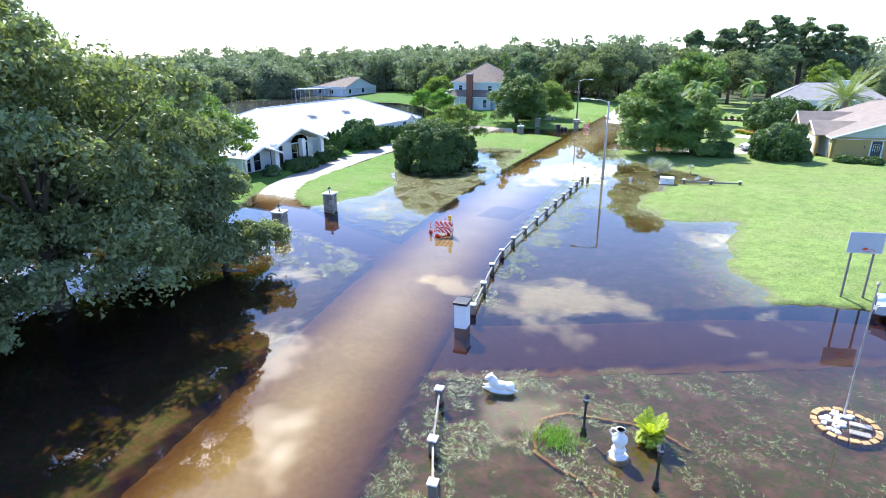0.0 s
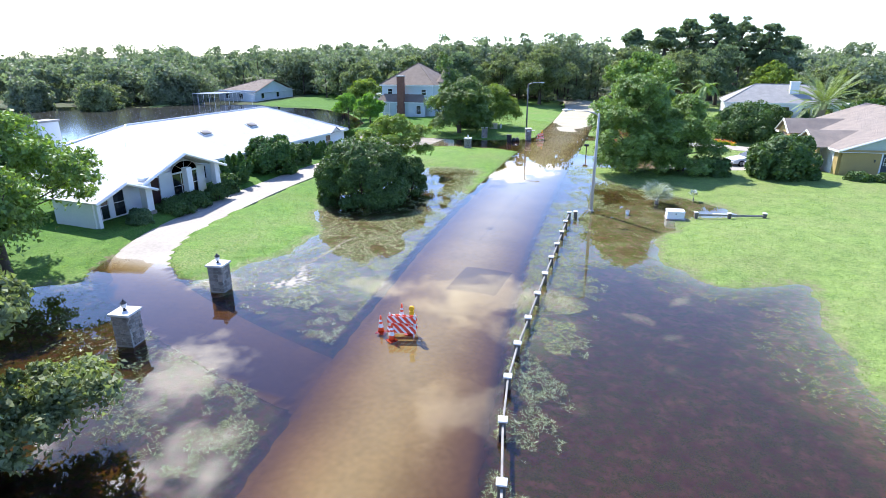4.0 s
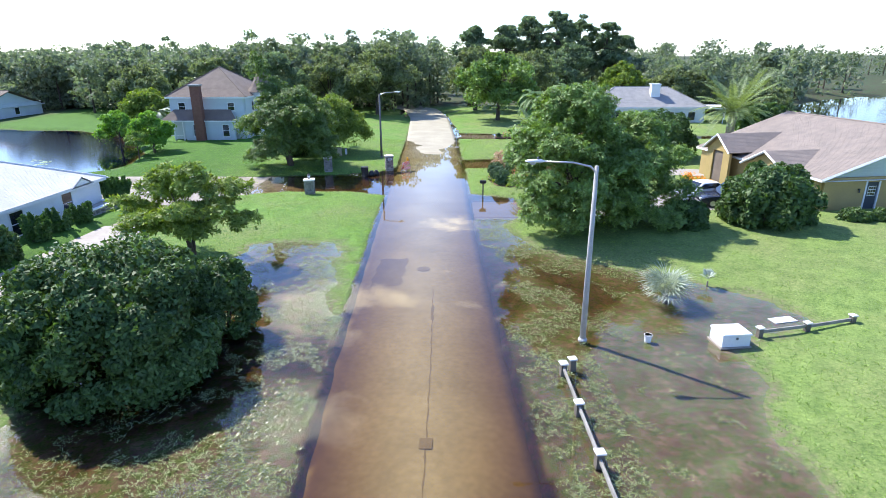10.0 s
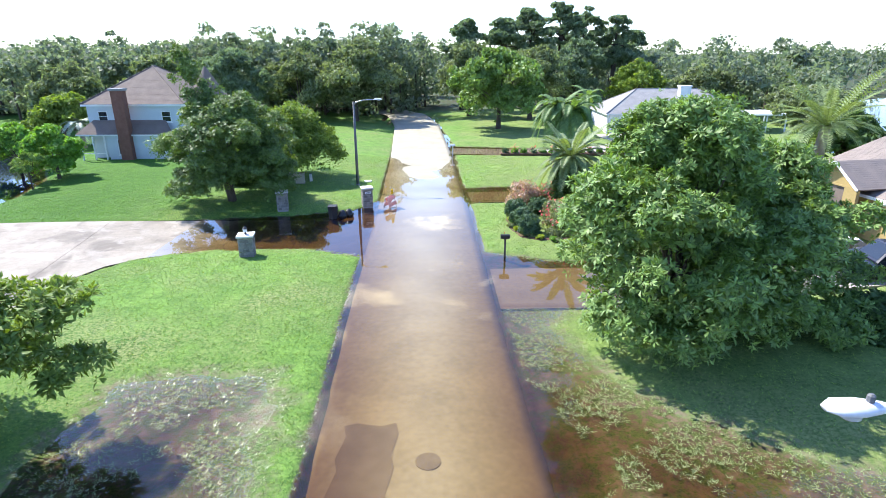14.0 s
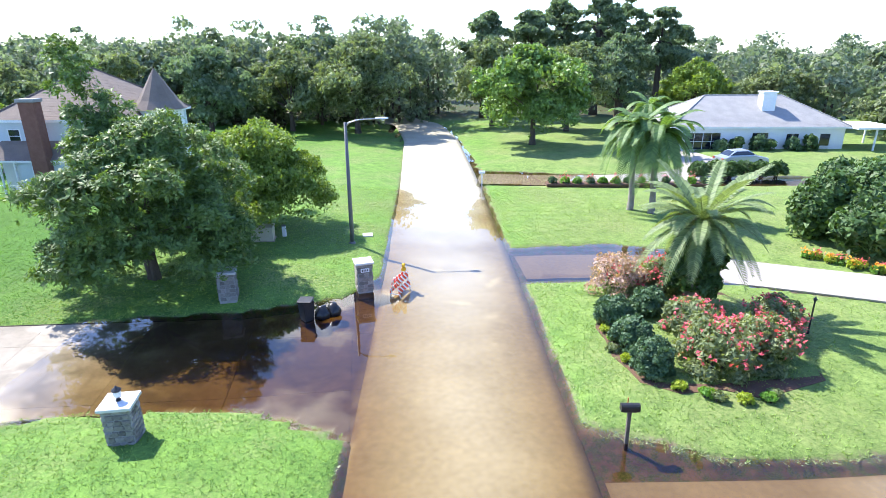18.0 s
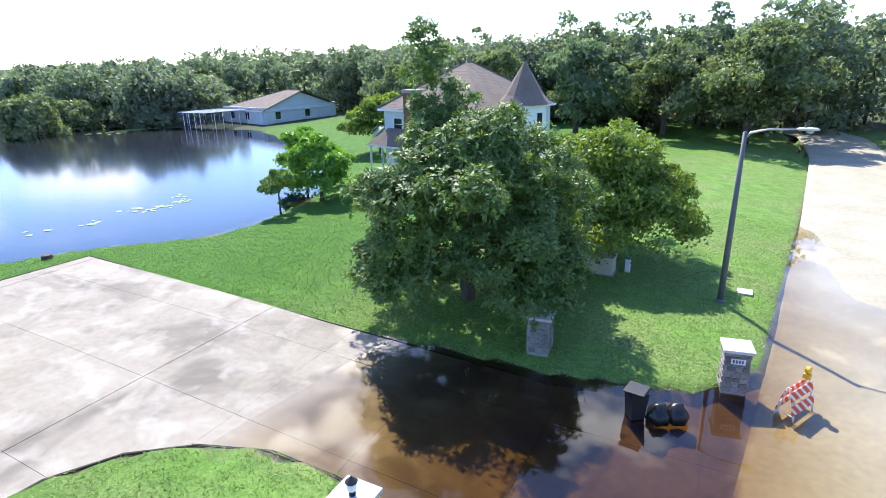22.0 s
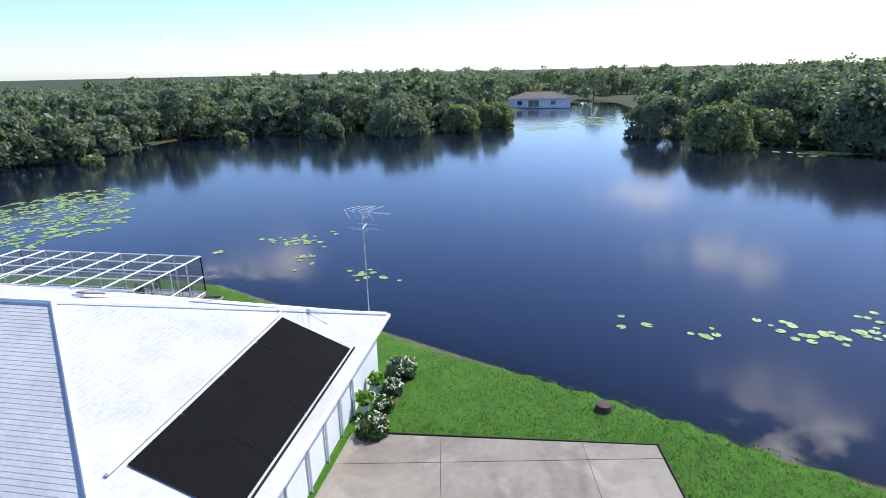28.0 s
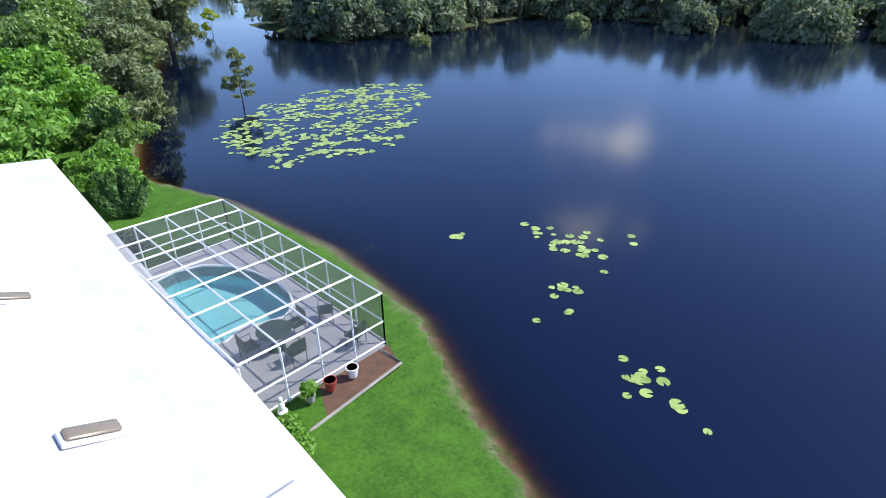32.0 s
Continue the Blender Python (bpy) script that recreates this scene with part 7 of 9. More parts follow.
M_STATUE = material("white_cast_stone", (0.78, 0.78, 0.76), 0.8, second=(0.64, 0.64, 0.62), scale=10, bump=0.2)
M_STEEL = material("painted_steel", (0.15, 0.14, 0.13), 0.55, second=(0.24, 0.20, 0.16), scale=7)
M_CLEAR = material("pale_acrylic_board", (0.50, 0.54, 0.56), 0.2, second=(0.42, 0.46, 0.48), scale=3, spec=0.6)
M_CARSILVER = material("silver_car_paint", (0.42, 0.46, 0.50), 0.22, metal=0.5, second=(0.38, 0.42, 0.46), scale=2)
M_CARWHITE = material("white_car_paint", (0.78, 0.79, 0.80), 0.2, second=(0.74, 0.75, 0.76), scale=2)
M_CARDARK = material("dark_blue_car_paint", (0.018, 0.022, 0.04), 0.18, second=(0.03, 0.034, 0.05), scale=2)
M_TYRE = material("tyre_rubber", (0.02, 0.02, 0.021), 0.85, scale=10)
M_GREENMETAL = material("green_patio_metal", (0.02, 0.05, 0.035), 0.5, second=(0.03, 0.07, 0.05), scale=6)
M_REDCLAY = material("red_glazed_pot", (0.35, 0.05, 0.035), 0.4, second=(0.25, 0.04, 0.03), scale=6)
M_BAG = material("black_bag_plastic", (0.012, 0.012, 0.013), 0.3, scale=8, bump=0.6, bump_scale=12)
M_STEEL_NET = material("white_net_cord", (0.7, 0.7, 0.68), 0.8)

M_STRIPE = bpy.data.materials.new("orange_white_stripes")
M_STRIPE.use_nodes = True
bn_, bl_ = M_STRIPE.node_tree.nodes, M_STRIPE.node_tree.links
b_co = bn_.new("ShaderNodeTexCoord")
b_sep = bn_.new("ShaderNodeSeparateXYZ"); bl_.new(b_co.outputs["Object"], b_sep.inputs[0])
b_add = bn_.new("ShaderNodeMath"); b_add.operation = "ADD"; bl_.new(b_sep.outputs["X"], b_add.inputs[0]); bl_.new(b_sep.outputs["Z"], b_add.inputs[1])
b_mul = bn_.new("ShaderNodeMath"); b_mul.operation = "MULTIPLY"; b_mul.inputs[1].default_value = 3.4; bl_.new(b_add.outputs[0], b_mul.inputs[0])
b_fr = bn_.new("ShaderNodeMath"); b_fr.operation = "FRACT"; bl_.new(b_mul.outputs[0], b_fr.inputs[0])
b_gt = bn_.new("ShaderNodeMath"); b_gt.operation = "GREATER_THAN"; b_gt.inputs[1].default_value = 0.4; bl_.new(b_fr.outputs[0], b_gt.inputs[0])
b_mix = bn_.new("ShaderNodeMixRGB"); b_mix.inputs["Color1"].default_value = (0.78, 0.77, 0.75, 1); b_mix.inputs["Color2"].default_value = (0.75, 0.06, 0.02, 1)
bl_.new(b_gt.outputs[0], b_mix.inputs["Fac"]); bl_.new(b_mix.outputs[0], bn_["Principled BSDF"].inputs["Base Color"])
bn_["Principled BSDF"].inputs["Roughness"].default_value = 0.5


def lathe(profile, sides=14, bm=None, x=0.0, y=0.0):
    """A turned solid round the z axis from (radius, height) pairs."""
    return tube([(x, y, z) for _, z in profile], [max(r, 0.002) for r, _ in profile], sides, bm)


def fence(points, label, top=0.46, size=0.11, extra=()):
    """Square timber posts with white caps, joined by one rail set through them."""
    root = thing("fence", *points[0], 0, 0, label, "fence")
    ox, oy = points[0]
    fr = random.Random(int(abs(ox * 10)))
    tops = []
    for x, y in [*points, *extra]:
        h = top + fr.uniform(-0.03, 0.03)
        post = part("post", box(-size, -size, -0.6, size, size, h, 0.012), M_POST, root)
        post.matrix_basis = pose(x - ox, y - oy, 0, fr.uniform(-1.5, 1.5), fr.uniform(-1.5, 1.5), 10 + fr.uniform(-4, 4))
        cap = bmesh.new()
        e = size + 0.035
        v = [cap.verts.new(p) for p in ((-e, -e, h), (e, -e, h), (e, e, h), (-e, e, h), (-e, -e, h + 0.05), (e, -e, h + 0.05), (e, e, h + 0.05), (-e, e, h + 0.05), (0, 0, h + 0.11))]
        for f in ((3, 2, 1, 0), (0, 1, 5, 4), (1, 2, 6, 5), (2, 3, 7, 6), (3, 0, 4, 7), (4, 5, 8), (5, 6, 8), (6, 7, 8), (7, 4, 8)):
            cap.faces.new([v[i] for i in f])
        part("cap", cap, M_CAP, post)
        tops.append((x - ox, y - oy, h))
    for (x0, y0, h0), (x1, y1, h1) in zip(tops[:len(points)], tops[1:len(points)]):
        d = Vector((x1 - x0, y1 - y0, 0)); ln = d.length; d.normalize()
        rail = part("rail", box(size * 0.9, -0.035, -0.07, ln - size * 0.9, 0.035, 0.07, 0.01), M_RAIL, root)
        rail.matrix_basis = Matrix.Translation((x0, y0, (h0 + h1) / 2 - 0.15)) @ Matrix.Rotation(math.atan2(d.y, d.x), 4, "Z") @ Matrix.Rotation(fr.uniform(-0.012, 0.012), 4, "Y")
    return root


FENCE_Y = (19, 21.6, 24.2, 26.7, 29.1, 31.6, 34.2, 36.8, 39.4, 42, 44.4, 46.8, 49.2)
fence([(float(np.interp(y, [19, 24.4, 27, 29.1, 49.2], [-7.5, -8.9, -9.4, -9.6, -10.8])), y) for y in FENCE_Y], "long low weathered rail fence with white-capped posts standing in flood water", extra=[(-10.4, 49.55)])
fence([(-3.5, 8.2), (-4.4, 9.8), (-5.5, 12.2)], "short low rail fence with white caps in the flood", 0.5)
fence([(-2.4, 52.4), (-0.2, 53.0), (2.1, 53.8)], "short low rail fence at the lawn's muddy edge", 0.42, 0.1)
board = part("board", box(-0.55, -0.25, 0, 0.55, 0.25, 0.05, 0.01), M_PVC)
board.matrix_basis = pose(-0.6, 54.1, ground_at(-0.6, 54.1) + 0.01, 0, 0, 15)
tagged(board, "white board lying on wet ground by the fence", "board")
plank = part("plank", box(-0.7, -0.17, -0.04, 0.7, 0.17, 0.06, 0.01), M_RAIL)
plank.matrix_basis = pose(-21.6, 17.8, 0.0, 0, 0, 25)
tagged(plank, "pale tan plank afloat beside the oak", "plank")

mp = thing("mailbox_pillar", -7.4, 17.7, 0, 8, "white rendered mailbox pillar with a dark cap in the water", "mailbox")
part("pillar", box(-0.27, -0.3, -0.5, 0.27, 0.3, 1.1, 0.02), M_WHITEWALL, mp)
part("cap", box(-0.33, -0.36, 1.1, 0.33, 0.36, 1.22, 0.03), M_BLACK, mp)
part("mailbox_door", box(-0.29, -0.1, 0.7, -0.27, 0.12, 0.95, 0.005), M_GREYPOLE, mp)

STONE_MESHES = []
srng = random.Random(11)
for k in range(7):
    w, h = srng.uniform(0.13, 0.24), srng.uniform(0.10, 0.18)
    bm = box(-w / 2, 0, -h / 2, w / 2, 0.07, h / 2, 0.03)
    for v in bm.verts:
        v.co += Vector((srng.uniform(-0.02, 0.02), srng.uniform(-0.012, 0.012), srng.uniform(-0.015, 0.015)))
    me = bpy.data.meshes.new("stone"); bm.to_mesh(me); bm.free(); me.materials.append(M_STONE); STONE_MESHES.append((me, w, h))


def gate_pillar(x, y, z, turn, label, high=1.35, half=0.36, lantern=True, plate=False):
    root = thing("gate_pillar", x, y, z, turn, label, "pillar", "rubble-stone gate pillars")
    part("core", box(-half, -half, -0.5, half, half, high), M_MORTAR, root)
    for side in range(4):
        zz = 0.08
        while zz < high - 0.06:
            s = -half + 0.01
            row_h = srng.uniform(0.15, 0.19)
            while s < half - 0.1:
                me, w, h = STONE_MESHES[srng.randrange(7)]
                ob = new("stone", me)
                ob.parent = root
                ww = min(w, half - s)
                ob.matrix_basis = Matrix.Rotation(side * math.pi / 2, 4, "Z") @ Matrix.Translation((s + ww / 2, half - 0.03, zz + row_h / 2)) @ Matrix.Diagonal((ww / w, 1, row_h * 0.9 / h, 1))
                s += ww + 0.015
            zz += row_h + 0.01
    part("cap", box(-half - 0.09, -half - 0.09, high, half + 0.09, half + 0.09, high + 0.1, 0.02), M_CAP, root)
    if lantern:
        lamp = part("lantern", lathe([(0.07, high + 0.1), (0.08, high + 0.14), (0.035, high + 0.16), (0.035, high + 0.2), (0.09, high + 0.22), (0.11, high + 0.42), (0.14, high + 0.44), (0.03, high + 0.54), (0.005, high + 0.58)], 8), M_BLACK, root)
        part("lantern_glass", lathe([(0.098, high + 0.24), (0.114, high + 0.40)], 8), M_PVC, lamp)
    if plate:
        pl = part("number_plate", box(-0.2, -half - 0.06, high - 0.35, 0.2, -half - 0.045, high - 0.17, 0.004), M_PVC, root)
        for i in range(4):
            part("bar", box(-0.15 + i * 0.08, -half - 0.066, high - 0.31, -0.10 + i * 0.08, -half - 0.061, high - 0.21), M_GREYPOLE, pl)


gate_pillar(-24.9, 30.2, 0, 12, "grey rubble-stone gate pillar with white cap and lantern, standing in flood water")
gate_pillar(-24.5, 24.5, 0, 12, "grey rubble-stone gate pillar with white cap and lantern beside the oak")
gate_pillar(-22.4, 87.3, 0, 20, "rubble-stone gate pillar with a white plate at the pad's mouth", 1.4, 0.34, False, True)
gate_pillar(-28.2, 85.8, ground_at(-28.2, 85.8), 15, "rubble-stone gate pillar with a flat cap beside the parking pad", 1.3, 0.36, False)
gate_pillar(-27.4, 76.2, 0, 10, "rubble-stone gate pillar at the lawn's corner", 1.3, 0.36, True)


def barricade(x, y, turn, label):
    root = thing("barricade", x, y, -0.14, turn, label, "barricade")
    for s in (-1, 1):
        for f in (-1, 1):
            leg = part("leg", tube([(s * 0.52, f * 0.28, 0), (s * 0.52, f * 0.03, 1.08)], 0.028, 4), M_LAMPHEAD, root)
        part("foot_rail", tube([(s * 0.52, -0.28, 0.25), (s * 0.52, 0.28, 0.25)], 0.02, 4), M_LAMPHEAD, root)
    for f in (-1, 1):
        for z0 in (0.36, 0.76):
            ob = part("striped_board", box(-0.6, -0.012, -0.14, 0.6, 0.012, 0.14, 0.006), M_STRIPE, root, "orange and white striped board")
            ob.matrix_basis = pose(0, f * (0.3 - 0.23 * (z0 + 0.05)), z0 + 0.08, f * 12, 0, 0)
    light = part("flasher", box(0.32, -0.09, 1.06, 0.5, 0.09, 1.22, 0.02), M_LENS, root, "yellow battery case of the warning flasher")
    part("lens", tube([(0.41, -0.05, 1.33), (0.41, 0.05, 1.33)], 0.11, 14), M_LENS, light)
    return root


barricade(-14.5, 29.1, 14, "striped orange and white barricade with amber flasher in the road")
barricade(-20.7, 87.1, 70, "orange and white striped barricade by the stone pillar")
cone = thing("traffic_cone", -15.5, 29.1, -0.12, 0, "orange traffic cone with white collars standing in water", "traffic cone", "traffic cones by the barricade")
part("base", box(-0.19, -0.19, 0, 0.19, 0.19, 0.04, 0.01), M_ORANGE, cone)
part("body", lathe([(0.14, 0.04), (0.105, 0.27), (0.055, 0.60), (0.028, 0.78), (0.02, 0.8)], 14), M_ORANGE, cone, smooth=True)
part("collar", lathe([(0.107, 0.27), (0.080, 0.44)], 14), M_PVC, cone); part("collar", lathe([(0.070, 0.52), (0.053, 0.62)], 14), M_PVC, cone)
for x, y, tilt in ((-14.75, 28.6, 2), (-15.2, 30.5, -3), (-14.3, 29.4, 0)):
    copy_thing(cone, pose(x, y, -0.12, tilt, 0, 30 * tilt))


def street_lamp(x, y, z, high, reach, turn, mat, label):
    root = thing("street_lamp", x, y, z, turn, label, "street lamp")
    part("pole", tube([(0, 0, -0.6), (0, 0, high * 0.5), (0, 0, high)], [0.13, 0.105, 0.075], 12), mat, root, smooth=True)
    part("base_collar", lathe([(0.19, -0.05), (0.19, 0.06), (0.14, 0.12)], 12), mat, root)
    arm = part("arm", tube([(0, 0, high - 0.25), (reach * 0.12, 0, high - 0.02), (reach * 0.45, 0, high + 0.12), (reach, 0, high + 0.16)], [0.045, 0.04, 0.035, 0.03], 8), M_GALV, root, smooth=True)
    head = bmesh.new()
    secs = ((0, 0.04, 0.05), (0.12, 0.08, 0.08), (0.35, 0.15, 0.10), (0.58, 0.15, 0.085), (0.70, 0.06, 0.04))
    rings = []
    for sx, w, h in secs:
        rings.append([head.verts.new((reach + sx, w * math.cos(q), high + 0.16 + h * math.sin(q) * (0.9 if math.sin(q) > 0 else 0.45))) for q in (2 * math.pi * k / 12 for k in range(12))])
    for r0, r1 in zip(rings, rings[1:]):
        for k in range(12):
            head.faces.new((r0[k], r0[(k + 1) % 12], r1[(k + 1) % 12], r1[k]))
    head.faces.new(rings[0][::-1]); head.faces.new(rings[-1])
    bmesh.ops.recalc_face_normals(head, faces=head.faces)
    hd = part("lamp_head", head, M_LAMPHEAD, root, "pale cobra-shaped lamp head", smooth=True)
    part("lens", lathe([(0.05, high + 0.03), (0.11, high + 0.07), (0.12, high + 0.12)], 12, x=reach + 0.42), M_CLEAR, hd)
    part("photocell", lathe([(0.04, high + 0.24), (0.04, high + 0.31), (0.02, high + 0.33)], 8, x=reach + 0.25), M_GREYPOLE, hd)
    return root


street_lamp(-9.6, 51.9, 0, 7.1, 1.9, 180, M_CONCPOLE, "pale concrete street lamp with a cobra head, standing in water")
street_lamp(-24.1, 93.5, ground_at(-24.1, 93.5), 6.8, 1.6, 8, M_GREYPOLE, "dark grey street lamp with a cobra head on the north lawn")


def cabinet(name, x, y, z, turn, w, d, h, mat, label, category="utility box"):
    root = thing(name, x, y, z, turn, label, category)
    part("body", box(-w / 2, -d / 2, 0, w / 2, d / 2, h * 0.82, 0.02), mat, root)
    part("lid", box(-w / 2 - 0.03, -d / 2 - 0.03, h * 0.82, w / 2 + 0.03, d / 2 + 0.03, h, 0.03), mat, root)
    part("latch", box(-0.04, -d / 2 - 0.045, h * 0.6, 0.04, -d / 2 - 0.005, h * 0.75), M_GREYPOLE, root)
    part("plinth", box(-w / 2 - 0.06, -d / 2 - 0.06, -0.2, w / 2 + 0.06, d / 2 + 0.06, 0.0), M_CONCRETE, root)
    return root


cabinet("utility_box", -3.8, 51.9, 0.06, 8, 1.15, 0.9, 0.55, M_PVC, "low white utility box standing in muddy water")
cabinet("utility_box", -29.2, 93.5, ground_at(-29.2, 93.5) + 0.02, 10, 1.2, 0.85, 0.8, M_BEIGE, "beige utility box on the north lawn")
ped = thing("cable_pedestal", -28.2, 94.2, ground_at(-28.2, 94.2), 0, "slim white cable pedestal on the lawn", "pedestal")
part("shaft", box(-0.1, -0.1, -0.1, 0.1, 0.1, 0.62, 0.015), M_PVC, ped); part("cap", lathe([(0.13, 0.62), (0.13, 0.68), (0.05, 0.72)], 8), M_GREYPOLE, ped)
slab = part("cover_slab", box(-0.3, -0.3, 0, 0.3, 0.3, 0.07, 0.01), M_CAP); slab.matrix_basis = pose(-23.5, 95.2, ground_at(-23.5, 95.2), 0, 0, 10)
tagged(slab, "pale square cover slab in the grass by the lamp", "cover slab")
bucket = thing("bucket", -7.0, 51.9, -0.03, 0, "pale plastic bucket standing in the mud", "bucket")
part("shell", lathe([(0.12, 0), (0.15, 0.3), (0.165, 0.31), (0.165, 0.33), (0.145, 0.33), (0.115, 0.03)], 14), M_PVC, bucket)
part("handle", tube([(0.16, 0, 0.3), (0.13, -0.12, 0.36), (0, -0.19, 0.38), (-0.13, -0.12, 0.36), (-0.16, 0, 0.3)], 0.008, 5), M_GALV, bucket)


def mailbox(x, y, z, turn, mat, label, h=1.05):
    root = thing("mailbox", x, y, z, turn, label, "mailbox")
    part("post", box(-0.05, -0.05, -0.4, 0.05, 0.05, h, 0.008), M_PVC if mat is M_PVC else M_POST, root)
    bm = bmesh.new()
    prof = [(-0.1, 0), (0.1, 0), (0.1, 0.12)] + [(0.1 * math.cos(q), 0.12 + 0.1 * math.sin(q)) for q in (math.pi * k / 6 for k in range(1, 6))] + [(-0.1, 0.12)]
    lo = [bm.verts.new((-0.26, a, h + b)) for a, b in prof]; hi = [bm.verts.new((0.26, a, h + b)) for a, b in prof]
    for i in range(len(prof)):
        bm.faces.new((lo[i], lo[(i + 1) % len(prof)], hi[(i + 1) % len(prof)], hi[i]))
    bm.faces.new(lo[::-1]); bm.faces.new(hi)
    bmesh.ops.recalc_face_normals(bm, faces=bm.faces)
    b = part("box", bm, mat, root)
    part("flag", box(-0.05, 0.105, h + 0.1, -0.03, 0.115, h + 0.32), M_ORANGE, b)
    part("arm", box(-0.2, -0.04, h - 0.06, 0.2, 0.04, h - 0.004), M_POST, root)


mailbox(-13.2, 76.5, 0.0, 0, M_BLACK, "black mailbox on a wooden post at the flooded verge", 1.1)
mailbox(-16.2, 109.7, 0.05, 0, M_PVC, "white mailbox on a white post by the wet drive", 0.95)
bin_ = thing("trash_can", -24.3, 84.2, -0.1, 0, "dark wheeled trash can standing in shallow water", "trash can")
part("body", tube([(0, 0, 0.02), (0, 0, 0.95)], [0.27, 0.36], 4), M_BLACK, bin_); part("lid", box(-0.3, -0.32, 0.95, 0.3, 0.3, 1.02, 0.03), M_BLACK, bin_)
for s in (-1, 1):
    part("wheel", tube([(s * 0.26, 0.26, 0.12), (s * 0.31, 0.26, 0.12)], 0.12, 12), M_TYRE, bin_)
for i, (x, y) in enumerate(((-23.7, 84.4), (-23.3, 84.7))):
    bm = bmesh.new(); bmesh.ops.create_icosphere(bm, subdivisions=3, radius=0.34)
    for v in bm.verts:
        v.co = Vector((v.co.x, v.co.y, v.co.z * 0.8)) * (1 + 0.10 * math.sin(v.co.x * 17 + i) * math.sin(v.co.y * 15) + 0.05 * math.sin(v.co.z * 31)) + Vector((0, 0, 0.2 + (0.12 if v.co.z > 0.3 else 0)))
    tagged(part("rubbish_bag", bm, M_BAG, smooth=True), "shiny black rubbish bag beside the trash can", "rubbish bag").location = (x, y, -0.05)

# road patch and manhole, thin on the paving
def road_top(x, y):
    return float(road_surface(np.array([x]), np.array([y]))[0])


M_PATCH = material("dark_asphalt_patch", (0.27, 0.23, 0.18), 0.9, second=(0.20, 0.17, 0.13), scale=8, bump=0.4)
bm = bmesh.new()
for i in range(5):
    for j in range(9):
        bm.verts.new((-19.3 + 1.6 * i / 4 + 0.08 * math.sin(j * 2.1), 57.6 + 4.0 * j / 8 + 0.1 * math.sin(i * 1.7), road_top(-19.3 + 1.6 * i / 4, 57.6 + 4.0 * j / 8) + 0.012))
bm.verts.ensure_lookup_table()
for i in range(4):
    for j in range(8):
        bm.faces.new([bm.verts[k] for k in (i * 9 + j, (i + 1) * 9 + j, (i + 1) * 9 + j + 1, i * 9 + j + 1)])
tagged(part("road_patch", bm, M_PATCH), "dark worn patch in the flooded paving", "road patch", kind="structure")
bm = bmesh.new()
grid = [[bm.verts.new((x, y, road_top(x, y) + 0.012)) for y in np.linspace(34.5 + 0.15 * (x + 14), 37.9 + 0.15 * (x + 14), 7)] for x in np.linspace(-14.6, -12.1, 5)]
for i in range(4):
    for j in range(6):
        bm.faces.new((grid[i][j], grid[i + 1][j], grid[i + 1][j + 1], grid[i][j + 1]))
tagged(part("road_patch", bm, material("darker_asphalt_patch", (0.21, 0.18, 0.145), 0.9, second=(0.155, 0.13, 0.10), scale=6)), "square darker repair patch in the flooded paving", "road patch", kind="structure")
seam_line = [(-15.35, 42.5), (-15.45, 45.3), (-15.62, 49.8), (-15.84, 54.0), (-16.0, 57.2)]
bm = bmesh.new()
rows_ = []
for k in range(41):
    y = 42.5 + 14.7 * k / 40
    x = float(np.interp(y, [p[1] for p in seam_line], [p[0] for p in seam_line])) + 0.02 * math.sin(k * 1.7)
    w = 0.018 + 0.012 * math.sin(k * 2.3) + (0.05 if 30 < k < 35 else 0)
    rows_.append([bm.verts.new((x - w, y, road_top(x, y) + 0.011)), bm.verts.new((x + w, y, road_top(x, y) + 0.011))])
for r0, r1 in zip(rows_, rows_[1:]):
    bm.faces.new((r0[0], r0[1], r1[1], r1[0]))
tagged(part("road_seam", bm, M_PATCH), "dark tarred seam along the middle of the flooded paving", "road seam", kind="structure")
drain = part("drain_cover", box(-0.2, -0.25, 0, 0.2, 0.25, 0.015, 0.004), M_PATCH)
drain.location = (-15.45, 45.3, road_top(-15.45, 45.3) + 0.012)
tagged(drain, "small square iron cover in the flooded paving", "drain cover", kind="structure")
mh = part("manhole_cover", lathe([(0.36, 0), (0.36, 0.02), (0.31, 0.025), (0.31, 0.012), (0.05, 0.012)], 20), M_PATCH)
mh.location = (-16.7, 59.9, road_top(-16.7, 59.9))
tagged(mh, "round iron manhole cover under shallow water", "manhole cover", kind="structure")

# ---- the flooded front garden near the start ----
hoop = thing("basketball_hoop", 7.85, 28.75, 0, 18, "basketball hoop on two slim posts at the flooded court's edge", "basketball hoop")
for s in (-0.47, 0.47):
    part("post", tube([(s, 0, -0.5), (s, 0, 3.45)], 0.055, 8), M_STEEL, hoop)
part("backboard", box(-0.72, -0.13, 2.5, 0.72, -0.09, 3.45, 0.01), M_CLEAR, hoop)
part("board_frame", tube([(-0.73, -0.11, 2.49), (0.73, -0.11, 2.49), (0.73, -0.11, 3.46), (-0.73, -0.11, 3.46), (-0.73, -0.11, 2.49)], 0.025, 5, cap=False), M_LAMPHEAD, hoop)
part("rim", tube([(0.23 * math.cos(q), -0.42 + 0.23 * math.sin(q), 2.72) for q in (2 * math.pi * k / 18 for k in range(19))], 0.012, 5, cap=False), M_ORANGE, hoop, "orange rim")
part("bracket", box(-0.08, -0.2, 2.66, 0.08, -0.13, 2.74), M_ORANGE, hoop)


